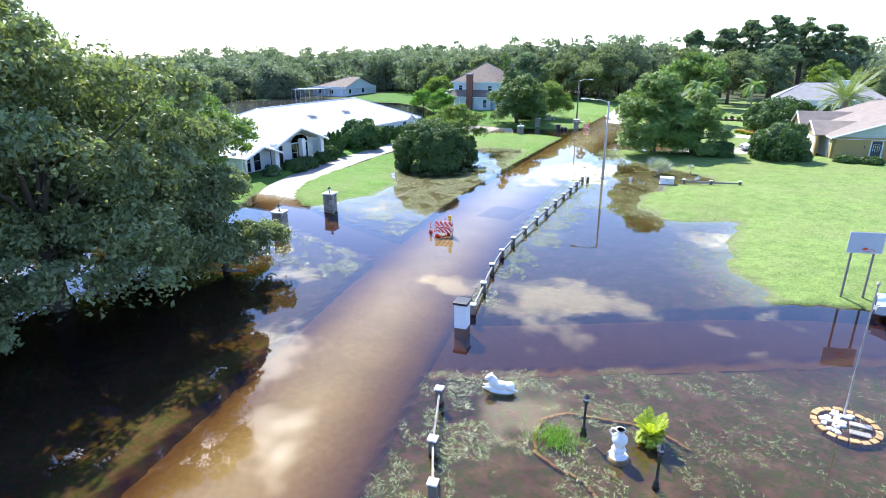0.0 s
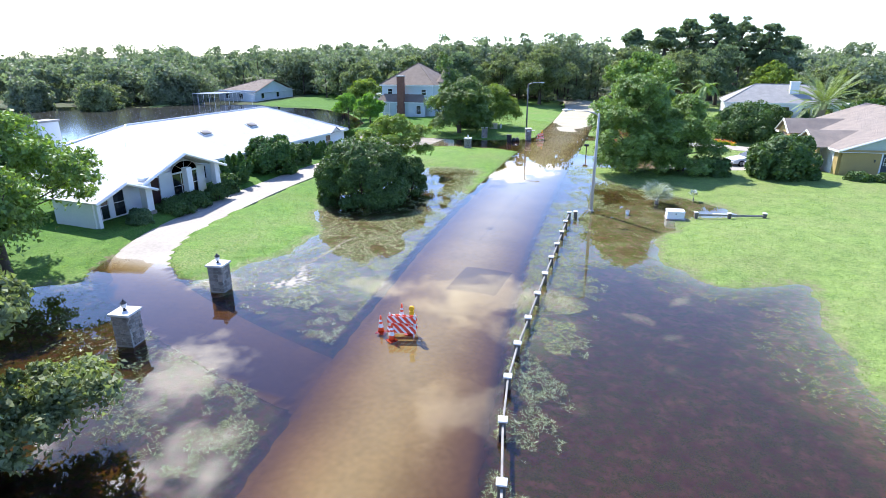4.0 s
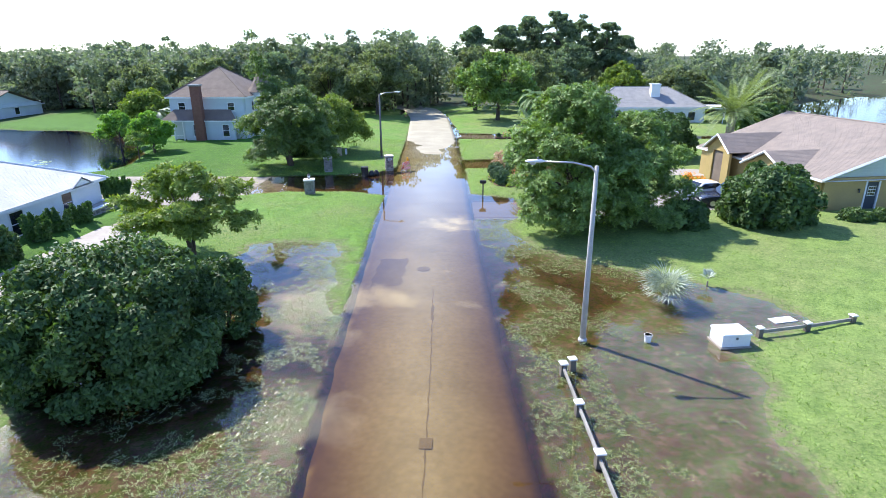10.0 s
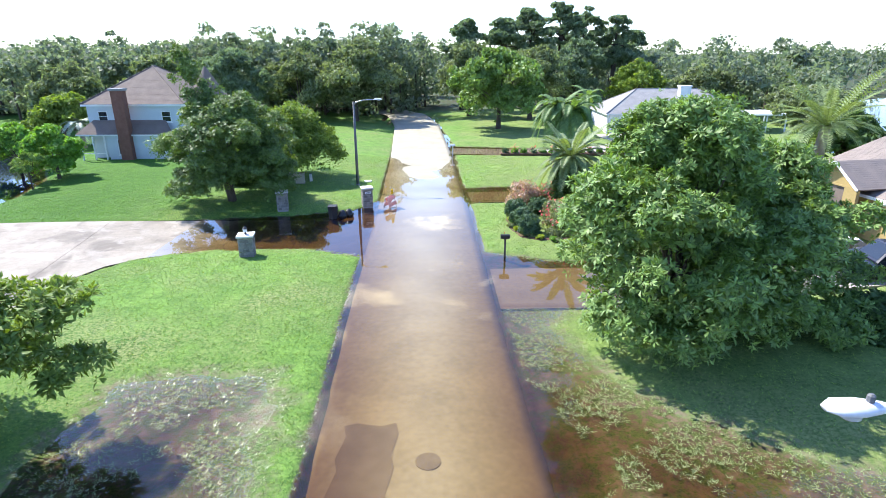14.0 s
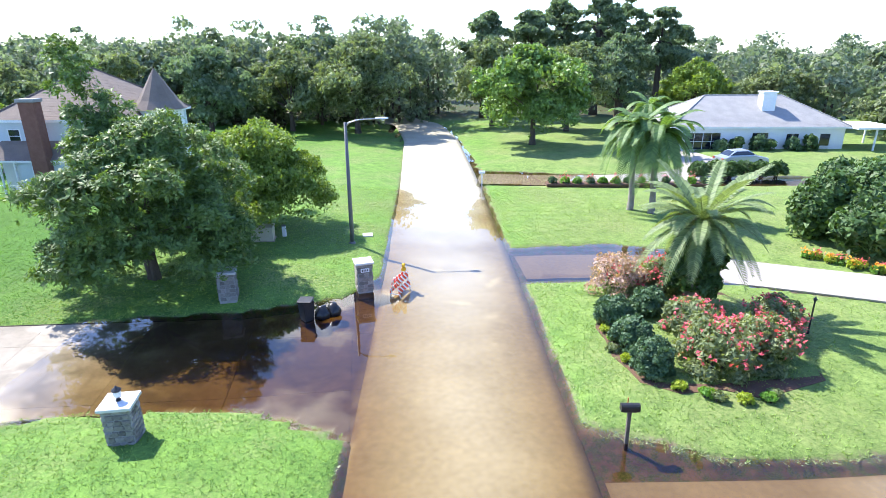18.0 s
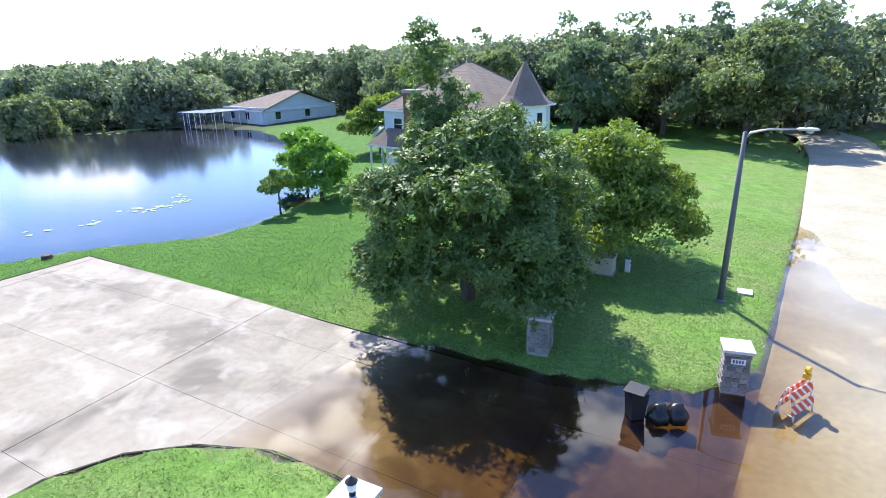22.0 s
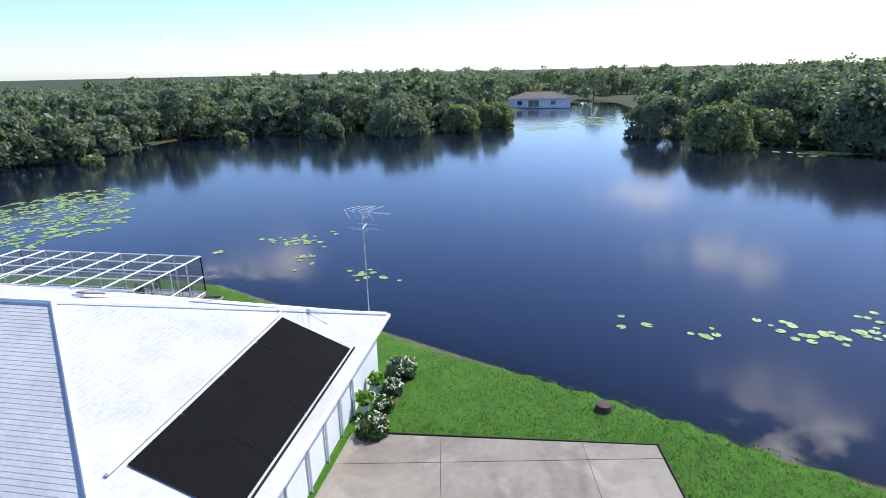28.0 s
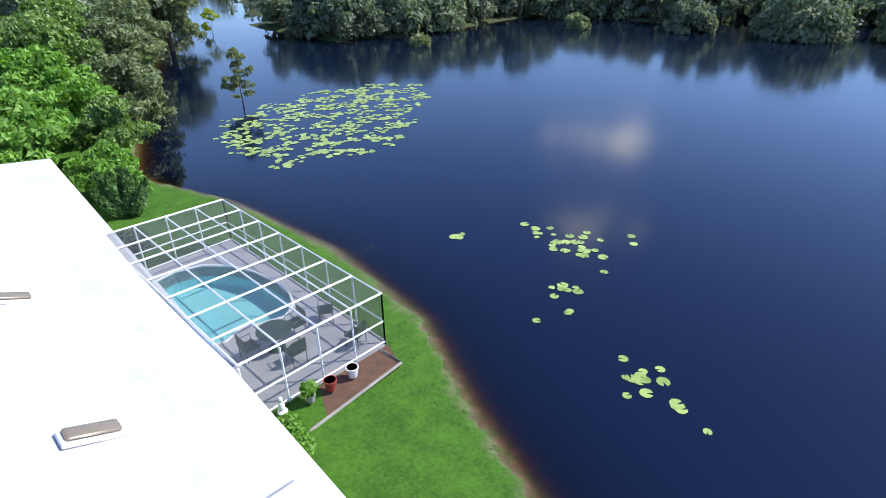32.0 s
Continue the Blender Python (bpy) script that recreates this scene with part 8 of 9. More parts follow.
def car(x, y, z, turn, paint, label, length=4.7, width=1.82, high=1.45, pickup=False):
    """A car along +x: body shell with cabin, glass, lamps, bumpers, wheels."""
    root = thing("car", x, y, z, turn, label, "car")
    L = length / 2
    low = [(-L, 0.35), (-L + 0.05, 0.8), (-L + 0.9, 0.95), (L * 0.35, 0.95), (L - 0.55, 0.82), (L - 0.05, 0.66), (L, 0.36)]
    if pickup:
        cab = [(-L * 0.25, 1.0), (-L * 0.2, high - 0.05), (L * 0.22, high), (L * 0.48, 1.0)]
    else:
        cab = [(-L + 0.55, 0.92), (-L * 0.45, high - 0.04), (L * 0.12, high), (L * 0.5, 0.92)]

    def shell(prof, half, top_half, base):
        bm = bmesh.new()
        rows = []
        zt = max(p[1] for p in prof)
        for s in (-1, -0.86, 0.86, 1):
            rows.append([bm.verts.new((px * (0.985 if abs(s) == 1 else 1), s * (half + (top_half - half) * max(0, (pz - base) / (zt - base))), pz - (0.05 if abs(s) == 1 else 0))) for px, pz in prof])
        for r0, r1 in zip(rows, rows[1:]):
            for k in range(len(prof) - 1):
                bm.faces.new((r0[k], r0[k + 1], r1[k + 1], r1[k]))
        bm.faces.new(rows[0][::-1]); bm.faces.new(rows[-1])
        bm.faces.new([r[0] for r in rows]); bm.faces.new([r[-1] for r in rows][::-1])
        bmesh.ops.recalc_face_normals(bm, faces=bm.faces)
        return bm

    part("body", shell(low, width / 2, width / 2 - 0.04, 0.35), paint, root)
    cabin = part("cabin", shell(cab, width / 2 - 0.06, width / 2 - 0.26, 0.9), paint, root)
    for (ax, az), (bx, bz), nm in ((cab[2], cab[3], "windscreen"), (cab[1], cab[0], "rear_window")):
        bm = bmesh.new()
        d = Vector((bz - az, 0, -(bx - ax))).normalized() * (0.012 if nm == "windscreen" else -0.012)
        d = d if d.z > 0 else -d
        pts = []
        for f, hw in ((0.1, width / 2 - 0.38), (0.9, width / 2 - 0.22)):
            for s in (-1, 1):
                pts.append(Vector((ax + (bx - ax) * f, s * hw, az + (bz - az) * f)) + d)
        bm.faces.new([bm.verts.new(p) for p in (pts[0], pts[1], pts[3], pts[2])])
        part(nm, bm, M_DARKGLASS, cabin)
    for s in (-1, 1):
        bm = bmesh.new()
        q = []
        for (px, pz), f in ((cab[0], 0.15), (cab[3], 0.15), (cab[2], 0.85), (cab[1], 0.85)):
            inset = 0.12 if px < 0 else -0.12
            zz = 0.95 + (high - 0.95) * f
            half = (width / 2 - 0.06) - 0.2 * (zz - 0.9) / (high - 0.9)
            q.append(bm.verts.new((px + inset, s * (half + 0.012), zz)))
        bm.faces.new(q)
        part("side_window", bm, M_DARKGLASS, cabin)
        part("headlight", box(L - 0.32, s * (width / 2 - 0.28) - 0.18, 0.56, L - 0.02, s * (width / 2 - 0.28) + 0.18, 0.70, 0.03), M_CLEAR, root)
        part("tail_light", box(-L - 0.015, s * (width / 2 - 0.22) - 0.14, 0.6, -L + 0.1, s * (width / 2 - 0.22) + 0.14, 0.78, 0.02), M_REDCLAY, root)
        part("mirror", box(L * 0.3, s * (width / 2 + 0.08) - 0.09, 0.95, L * 0.3 + 0.12, s * (width / 2 + 0.08) + 0.09, 1.08, 0.03), paint, root)
        for wx in (-L + 0.85, L - 0.9):
            tyre = part("wheel", tube([(wx, s * (width / 2 - 0.2), 0.32), (wx, s * (width / 2 + 0.015), 0.32)], 0.32, 18), M_TYRE, root)
            part("rim", tube([(wx, s * (width / 2 + 0.016), 0.32), (wx, s * (width / 2 + 0.024), 0.32)], 0.2, 12), M_GALV, tyre)
    part("grille", box(L - 0.1, -0.42, 0.5, L + 0.012, 0.42, 0.64, 0.01), M_BLACK, root)
    part("bumper", box(L - 0.16, -width / 2 + 0.06, 0.26, L + 0.06, width / 2 - 0.06, 0.46, 0.05), M_GREYPOLE, root)
    part("bumper", box(-L - 0.06, -width / 2 + 0.06, 0.3, -L + 0.16, width / 2 - 0.06, 0.5, 0.05), paint, root)
    if pickup:
        part("bed_opening", box(-L + 0.15, -width / 2 + 0.16, 0.93, -L * 0.3, width / 2 - 0.16, 0.965), M_BLACK, root)
    return root


car(10.9, 27.3, 0.05, 172, M_CARSILVER, "silver sedan parked at the flooded court's edge")
car(3.6, 75.2, 0.18, 200, M_CARWHITE, "white sedan parked on the pale driveway")
car(5.4, 73.2, 0.22, 175, M_CARDARK, "dark pickup truck parked by the ochre house", 5.4, 1.95, 1.75, True)
car(8.6, 117.6, 0.25, 10, M_CARSILVER, "silver sedan parked before the white cottage")

flag = thing("flagpole", 6.6, 17.8, 0.05, 0, "slim galvanised flagpole rising from the stone ring", "flagpole")
part("pole", tube([(0, 0, -0.3), (0, 0, 4.55)], [0.035, 0.022], 8), M_GALV, flag); part("finial", lathe([(0.01, 4.53), (0.05, 4.58), (0.055, 4.62), (0.02, 4.68)], 10), M_BEIGE, flag)
ring = thing("stone_ring", 6.6, 17.2, -0.12, 0, "low ring of ochre stones filled with white stones and slabs", "flower bed")
for k in range(18):
    q = 2 * math.pi * k / 18
    ob = part("edging_stone", box(-0.13, -0.1, -0.1, 0.13, 0.1, 0.13 + 0.02 * (k % 3), 0.025), M_EDGING, ring); ob.matrix_basis = pose(0.88 * math.cos(q), 0.88 * math.sin(q), 0, 0, 0, math.degrees(q) + 90)
rr = random.Random(3)
for k in range(26):
    q, r = rr.uniform(1.2, 4.4), rr.uniform(0.1, 0.7)
    ob = part("white_stone", box(-0.1, -0.08, 0.0, 0.1, 0.08, 0.16, 0.04), M_CAP, ring); ob.matrix_basis = pose(r * math.cos(q), r * math.sin(q), 0.02, 0, 0, rr.uniform(0, 180))
part("slab", box(0.05, -0.5, 0.05, 0.62, -0.25, 0.17, 0.02), M_RAIL, ring); part("slab", box(0.1, 0.0, 0.05, 0.7, 0.25, 0.17, 0.02), M_RAIL, ring)
part("filling", lathe([(0.85, -0.1), (0.85, 0.06), (0.02, 0.09)], 18), M_MULCH, ring)


def fused(name, shapes, mat, x, y, z, turn, label):
    """A carved figure as one plain mesh: overlapping rounded masses fused together."""
    bm = bmesh.new()
    for cx, cy, cz, sx, sy, sz in shapes:
        bmesh.ops.create_icosphere(bm, subdivisions=2, radius=1.0, matrix=Matrix.Translation((cx, cy, cz)) @ Matrix.Diagonal((sx, sy, sz, 1)))
    ob = part(name, bm, mat, None, smooth=True)
    m = ob.modifiers.new("fuse", "REMESH"); m.mode, m.voxel_size, m.use_smooth_shade = "VOXEL", 0.022, True
    ob.matrix_basis = pose(x, y, z, 0, 0, turn)
    return tagged(ob, label, "statue")


fused("lion_statue", [(0, 0, 0.05, 0.52, 0.24, 0.12), (0.0, 0, 0.26, 0.36, 0.17, 0.17), (-0.3, 0, 0.26, 0.2, 0.19, 0.18), (0.3, 0, 0.38, 0.18, 0.19, 0.22), (0.38, 0, 0.52, 0.15, 0.15, 0.15), (0.5, 0, 0.48, 0.09, 0.08, 0.07), (0.48, 0.1, 0.15, 0.2, 0.06, 0.06), (0.48, -0.1, 0.15, 0.2, 0.06, 0.06), (0.36, 0.1, 0.63, 0.04, 0.04, 0.05), (0.36, -0.1, 0.63, 0.04, 0.04, 0.05), (-0.5, 0.1, 0.16, 0.12, 0.05, 0.05)], M_STATUE, -3.9, 13.8, -0.03, 195, "white cast-stone lion lying just above the flood")
urn = lathe([(0.32, -0.2), (0.34, 0.05), (0.28, 0.10), (0.13, 0.14), (0.10, 0.22), (0.19, 0.27), (0.22, 0.33), (0.12, 0.38), (0.15, 0.46), (0.23, 0.62), (0.22, 0.74), (0.11, 0.86), (0.09, 0.93), (0.15, 1.0), (0.11, 1.0), (0.06, 0.92)], 20)
tube([(-0.08, 0, 0.95), (-0.24, 0, 0.98), (-0.30, 0, 0.84), (-0.21, 0, 0.70)], 0.03, 8, urn)
uo = part("urn_fountain", urn, M_STATUE, None, smooth=True); uo.matrix_basis = pose(0.5, 12.3, -0.1, 0, 0, 0)
tagged(uo, "white cast-stone jug fountain standing in the island bed", "fountain")


def garden_lamp(x, y, label):
    root = thing("garden_lamp", x, y, -0.15, 0, label, "garden lamp", "black garden lamps")
    part("post", lathe([(0.11, -0.1), (0.11, 0.12), (0.07, 0.22), (0.09, 0.26), (0.045, 0.34), (0.038, 1.1), (0.06, 1.14), (0.03, 1.2)], 12), M_BLACK, root, smooth=True)
    ln = part("lantern", lathe([(0.06, 1.2), (0.09, 1.23), (0.1, 1.4), (0.13, 1.42), (0.03, 1.5), (0.01, 1.55)], 6), M_BLACK, root)
    part("lantern_glass", lathe([(0.085, 1.25), (0.105, 1.39)], 6), M_CLEAR, ln)


garden_lamp(-0.7, 12.9, "black cast garden lamp at the island bed")
garden_lamp(1.7, 11.5, "black cast garden lamp beside the jug fountain")
edge = thing("brick_edging", 0, 0, 0, 0, "ochre brick edging curving round the drowned island bed", "edging")
EDGE = [(0.8, 9.2), (0.4, 10.3), (-0.1, 10.8), (-1.0, 11.0), (-1.7, 11.3), (-2.0, 12.0), (-2.1, 13.0), (-1.5, 13.7), (-0.5, 13.9), (1.2, 14.2), (2.4, 13.6)]
brick_me = bpy.data.meshes.new("brick"); _b = box(-0.1, -0.05, -0.25, 0.1, 0.05, 0.0, 0.012); _b.to_mesh(brick_me); _b.free(); brick_me.materials.append(M_EDGING)
for (x0, y0), (x1, y1) in zip(EDGE, EDGE[1:]):
    k = max(1, round(math.hypot(x1 - x0, y1 - y0) / 0.215))
    for i in range(k):
        ob = new("brick", brick_me); ob.parent = edge
        f = (i + 0.5) / k
        ob.matrix_basis = pose(x0 + (x1 - x0) * f, y0 + (y1 - y0) * f, -0.035 + 0.012 * math.sin(i * 2.3 + x0), 0, 0, math.degrees(math.atan2(y1 - y0, x1 - x0)) + 3 * math.sin(i * 1.9))

M_WHITEPETAL = leaf_material("white_petals", (0.6, 0.6, 0.55), (0.78, 0.78, 0.74), 0.2)
# ---- round the pool and the north wall ----
def pot(x, y, z, r, h, mat, label, plant=None, seed=0):
    root = thing("plant_pot", x, y, z, 0, label, "plant pot")
    part("pot", lathe([(r * 0.65, 0), (r * 0.9, h * 0.85), (r, h * 0.88), (r, h), (r * 0.85, h), (r * 0.8, h * 0.85)], 14), mat, root)
    part("soil", lathe([(r * 0.8, h * 0.8), (0.01, h * 0.86)], 12), M_MULCH, root)
    if plant:
        g = np.random.default_rng(seed); k = 260
        p, d = blob_points(g, [(0, 0, h + r * 0.9, r * 1.4, 1.0)], k, 0.3)
        put("plant", mesh_arrays("plant", *leaf_cards(p, d, 0.12, g)), plant, root)


pot(-58.4, 61.4, 0.44, 0.2, 0.36, M_REDCLAY, "red glazed pot by the pool cage")
pot(-59.2, 61.4, 0.42, 0.2, 0.36, M_PVC, "white pot of soil by the pool cage")
pot(-57.7, 61.4, 0.46, 0.17, 0.28, M_GREYROOF, "grey pot with a green plant by the pool cage", M_BRIGHT, 3)
fused("statuette", [(0, 0, 0.06, 0.16, 0.16, 0.08), (0, 0, 0.25, 0.10, 0.09, 0.2), (0, 0, 0.5, 0.07, 0.07, 0.1)], M_STATUE, -56.9, 61.2, 0.44, 0, "small white garden statuette by the pool cage")
for i, x in enumerate((-53.3, -52.6, -52.0)):
    pot(x, 71.95, ground_at(x, 72.0), 0.19, 0.34, M_PVC, "white plant pot against the house wall", M_BRIGHT if i != 1 else None, 10 + i)


def patio_chair(x, y, z, turn):
    root = thing("patio_chair", x, y, z, turn, "dark green metal patio chair on the pool deck", "chair", "patio chairs by the pool")
    for a in (-0.24, 0.24):
        for b in (-0.22, 0.22):
            part("leg", tube([(a, b, 0), (a, b, 0.43)], 0.014, 5), M_GREENMETAL, root)
    part("seat", box(-0.27, -0.25, 0.42, 0.27, 0.25, 0.46, 0.015), M_GREENMETAL, root)
    part("backrest", box(-0.27, 0.23, 0.5, 0.27, 0.26, 0.92, 0.015), M_GREENMETAL, root)
    for a in (-0.28, 0.28):
        part("armrest", tube([(a, -0.22, 0.43), (a, -0.22, 0.65), (a, 0.24, 0.67)], 0.014, 5), M_GREENMETAL, root)


tb = thing("patio_table", -58.3, 58.6, DECK_Z, 0, "round dark green patio table on the pool deck", "table")
part("tabletop", lathe([(0.55, 0.70), (0.56, 0.73), (0.02, 0.735)], 24), M_GREENMETAL, tb); part("pedestal", lathe([(0.3, 0), (0.28, 0.04), (0.04, 0.08), (0.04, 0.70)], 12), M_GREENMETAL, tb)
for x, y, t in ((-59.2, 58.4, 90), (-57.5, 58.4, -90), (-60.3, 58.5, 60), (-60.2, 60.3, 20), (-58.4, 59.6, 0)):
    patio_chair(x, y, DECK_Z, t)
stump = part("tree_stump", lathe([(0.34, -0.15), (0.26, 0.1), (0.24, 0.22), (0.05, 0.23)], 12), M_BARK); stump.location = (-53.3, 79.5, ground_at(-53.3, 79.5))
tagged(stump, "low grey tree stump in the grass by the lake", "stump")
bed2 = prism([(-56.0, 71.55), (-43.4, 71.45), (-43.4, 72.0), (-50.8, 72.2), (-51.2, 72.75), (-56.0, 72.8)], 0.2, 0.5)
for v in bed2.verts:
    v.co.z = ground_at(v.co.x, 72.8 if v.co.x < -51 else 73.4) + (0.03 if v.co.z > 0.3 else -0.3)
tagged(part("mulch_bed", bed2, M_MULCH), "narrow mulch bed along the white north wall", "flower bed")
for i, (x, r, h) in enumerate(((-51.0, 0.55, 0.6), (-54.7, 0.6, 0.6), (-52.3, 0.35, 0.4), (-53.4, 0.38, 0.45))):
    b = bush("flower_shrub", x, 72.5, ground_at(x, 72.6), r, h, 0.08, 2600, M_HOLLY if i % 2 else M_BUSH, 500 + i, "low white-flowering shrub by the house wall", group="flowering shrubs by the north wall")
    g = np.random.default_rng(520 + i)
    a = g.uniform(0, 6.28, 24); q = np.sqrt(g.uniform(0, 1, 24)) * r
    c = np.stack([np.cos(a) * q, np.sin(a) * q, h * np.sqrt(np.maximum(0.1, 1 - 0.7 * (q / r) ** 2)) + 0.03], 1)
    put("blossoms", mesh_arrays("blossoms", *leaf_cards(np.repeat(c, 4, 0) + g.normal(0, 0.04, (96, 3)), np.tile([0, 0, 1.0], (96, 1)), 0.06, g)), M_WHITEPETAL, b)
bed3 = prism([(-61.0, 60.95), (-55.9, 60.95), (-55.6, 62.3), (-60.6, 61.9)], 0.3, 0.5)
for v in bed3.verts:
    v.co.z = ground_at(-58, 62.5) + (0.02 if v.co.z > 0.4 else -0.4)
bed3_ob = part("mulch_bed", bed3, M_MULCH)
tagged(bed3_ob, "mulch bed edging the pool cage", "flower bed")
part("bed_border", tube([(-60.6, 60.98, ground_at(-58, 62.5) + 0.04), (-60.65, 61.95, ground_at(-58, 62.5) + 0.04), (-55.6, 62.35, ground_at(-58, 62.5) + 0.04)], 0.06, 4), M_RAIL, bed3_ob)
# flowers and a bin by the ochre house
M_ORANGEPETAL = leaf_material("orange_petals", (0.75, 0.22, 0.02), (0.85, 0.40, 0.05), 0.2)
for i, (x, y) in enumerate(((5.4, 80.3), (4.9, 81.4), (5.8, 79.3), (4.6, 79.6))):
    b = bush("flower_plant", x, y, ground_at(x, y), 0.55, 0.6, 0.1, 900, M_BRIGHT, 590 + i, "leafy orange-flowering plant by the ochre house", "flower", lumps=10, group="orange flowers by the house")
    g = np.random.default_rng(600 + i)
    put("blossoms", mesh_arrays("blossoms", *leaf_cards(g.normal(0, 0.28, (120, 3)) * [1, 1, 0.4] + [0, 0, 0.6], np.tile([0, 0, 1.0], (120, 1)), 0.11, g)), M_ORANGEPETAL, b)
M_BLUEBIN = material("blue_bin_plastic", (0.05, 0.12, 0.30), 0.5, second=(0.04, 0.10, 0.25))
bb = thing("recycling_bin", 16.5, 71.6, ground_at(16.5, 71.6), 15, "blue wheeled recycling bin against the ochre wall", "bin")
part("body", tube([(0, 0, 0.02), (0, 0, 0.95)], [0.27, 0.36], 4), M_BLUEBIN, bb); part("lid", box(-0.3, -0.32, 0.95, 0.3, 0.3, 1.02, 0.03), M_BLUEBIN, bb)
# a black lamp post on the bed lawn, and the flowers before the wide bush
garden_post = thing("garden_post", -4.86, 82.49, ground_at(-4.86, 82.49), 0, "slim black garden post with a small cap on the lawn", "post")
part("post", lathe([(0.05, -0.2), (0.05, 0.1), (0.032, 0.14), (0.03, 1.35)], 8), M_BLACK, garden_post); part("cap", lathe([(0.06, 1.35), (0.07, 1.42), (0.02, 1.5)], 8), M_BLACK, garden_post)
for i in range(9):
    x, y = 0.2 + 0.36 * i, 91.4 - 0.34 * i + 0.25 * (i % 2)
    b = bush("flower_plant", x, y, ground_at(x, y), 0.34, 0.42, 0.09, 420, M_YELLOWLEAF if i % 3 else M_BRIGHT, 640 + i, "low flowering plant in the mulch by the wide bush", "flower", lumps=8, group="flowers by the wide bush")
    g = np.random.default_rng(660 + i)
    put("blossoms", mesh_arrays("blossoms", *leaf_cards(g.normal(0, 0.16, (36, 3)) * [1, 1, 0.4] + [0, 0, 0.42], np.tile([0, 0, 1.0], (36, 1)), 0.09, g)), M_PETAL if i % 2 else M_ORANGEPETAL, b)
for i in range(16):
    a = 2.2 + 2.9 * i / 15
    x, y = -9.3 + 3.2 * math.cos(a) + 0.15 * (i % 3), 82.2 + 4.0 * math.sin(a)
    bush("ground_cover", x, y, ground_at(x, y) + 0.03, 0.28, 0.26, 0.08, 300, (M_CRAPE, M_YELLOWLEAF, M_BRIGHT)[i % 3], 680 + i, "low yellow-green ground cover at the mulch bed's rim", "ground cover", lumps=6, group="ground cover round the flower bed")
# pale sand washed up along the lawn's drowned edge
M_SAND = material("washed_sand", (0.44, 0.40, 0.36), 0.9, second=(0.24, 0.21, 0.185), scale=9, spread=0.9)
bm = bmesh.new()
g = np.random.default_rng(720)
line = [(-22.6, 31.9, 0.55), (-21.9, 32.4, 0.6), (-22.3, 33.4, 0.34), (-23.0, 34.4, 0.25), (-23.0, 36.2, 0.16), (-22.9, 37.3, 0.2), (-23.1, 39.0, 0.13), (-22.8, 40.3, 0.1)]
for k in range(420):
    f = k / 420 * (len(line) - 1)
    i = int(f); f -= i
    c = [line[i][j] + (line[i + 1][j] - line[i][j]) * f for j in range(3)]
    x, y, r = c[0] + g.normal(0, c[2] * 0.5), c[1] + g.normal(0, c[2] * 0.5), c[2] * g.uniform(0.08, 0.26)
    ring = [bm.verts.new((x + r * g.uniform(0.6, 1.2) * math.cos(q), y + r * g.uniform(0.6, 1.2) * math.sin(q), 0.004 + 0.00001 * k)) for q in (2 * math.pi * m / 9 for m in range(9))]
    top = bm.verts.new((x, y, 0.009 + 0.00002 * k))
    for m in range(9):
        bm.faces.new((ring[m], ring[(m + 1) % 9], top))
tagged(part("sand_streak", bm, M_SAND), "pale washed-up sand along the flooded lawn's edge", "sand", kind="stuff")
M_CRAPEPINK = leaf_material("faded_pink_sprays", (0.30, 0.20, 0.17), (0.52, 0.36, 0.33), 0.3)
bush("crape_myrtle", -11.0, 86.4, ground_at(-11.0, 86.4), 1.5, 2.0, 0.09, 2400, M_CRAPEPINK, 740, "airy crape myrtle with faded pink sprays by the palm", "shrub", lumps=18)
for i, x in enumerate((9.6, 11.2, 13.4, 14.6, 17.0, 18.8)):
    bush("wall_bush", x, 124.3, ground_at(x, 124.3), 0.9, 1.2 + 0.25 * (i % 3), 0.16, 1100, M_BUSH if i % 2 else M_HOLLY, 750 + i, "dark clipped shrub under the cottage windows", "bush", lumps=12, group="shrubs along the cottage wall")
# planting before the cottage
for i in range(6):
    bush("clipped_hedge", 2.8 + i * 1.35, 112.6 + 0.2 * (i % 2), 0.3, 0.95, 1.2, 0.16, 1500, M_BUSH, 530 + i, "clipped hedge before the white cottage", "hedge", group="hedge before the cottage")
row_bed = part("mulch_bed", box(-11, 108.2, 0.2, 2.2, 109.3, 0.42, 0.05), M_MULCH)
tagged(row_bed, "narrow mulch bed with flowers beside the wet drive", "flower bed")
for i in range(13):
    b = bush("flower_plant", -10.5 + i * 1.02, 108.7, 0.35, 0.42, 0.6, 0.1, 500, M_BRIGHT if i % 3 else M_HOLLY, 550 + i, "small leafy flower plant with pink heads in the row", "flower", lumps=10, group="flowers in the row")
    if i % 2:
        g = np.random.default_rng(570 + i)
        put("blossoms", mesh_arrays("blossoms", *leaf_cards(g.normal(0, 0.2, (40, 3)) + [0, 0, 0.6], np.tile([0, 0, 1.0], (40, 1)), 0.1, g)), M_PETAL, b)

# ---- water lilies ----
M_LILY = leaf_material("lily_pads", (0.16, 0.25, 0.05), (0.38, 0.48, 0.14), 0.05, 0.3)
g = np.random.default_rng(900)
pads = []
LILY = [(-68.6, 32.8), (-66.6, 37.2), (-67.2, 41), (-67.3, 44), (-70.5, 44.4), (-74.6, 46), (-88, 36), (-86.8, 32.6), (-83.4, 30.8), (-78.2, 29.5), (-75.2, 29.9)]
q = np.stack([g.uniform(-89, -66, 3400), g.uniform(29, 46.5, 3400)], 1)
q = q[inside_distance(q[:, 0], q[:, 1], LILY) + 0.9 * wobble(q[:, 0], q[:, 1], 1.6, 3.0) > 0.2]
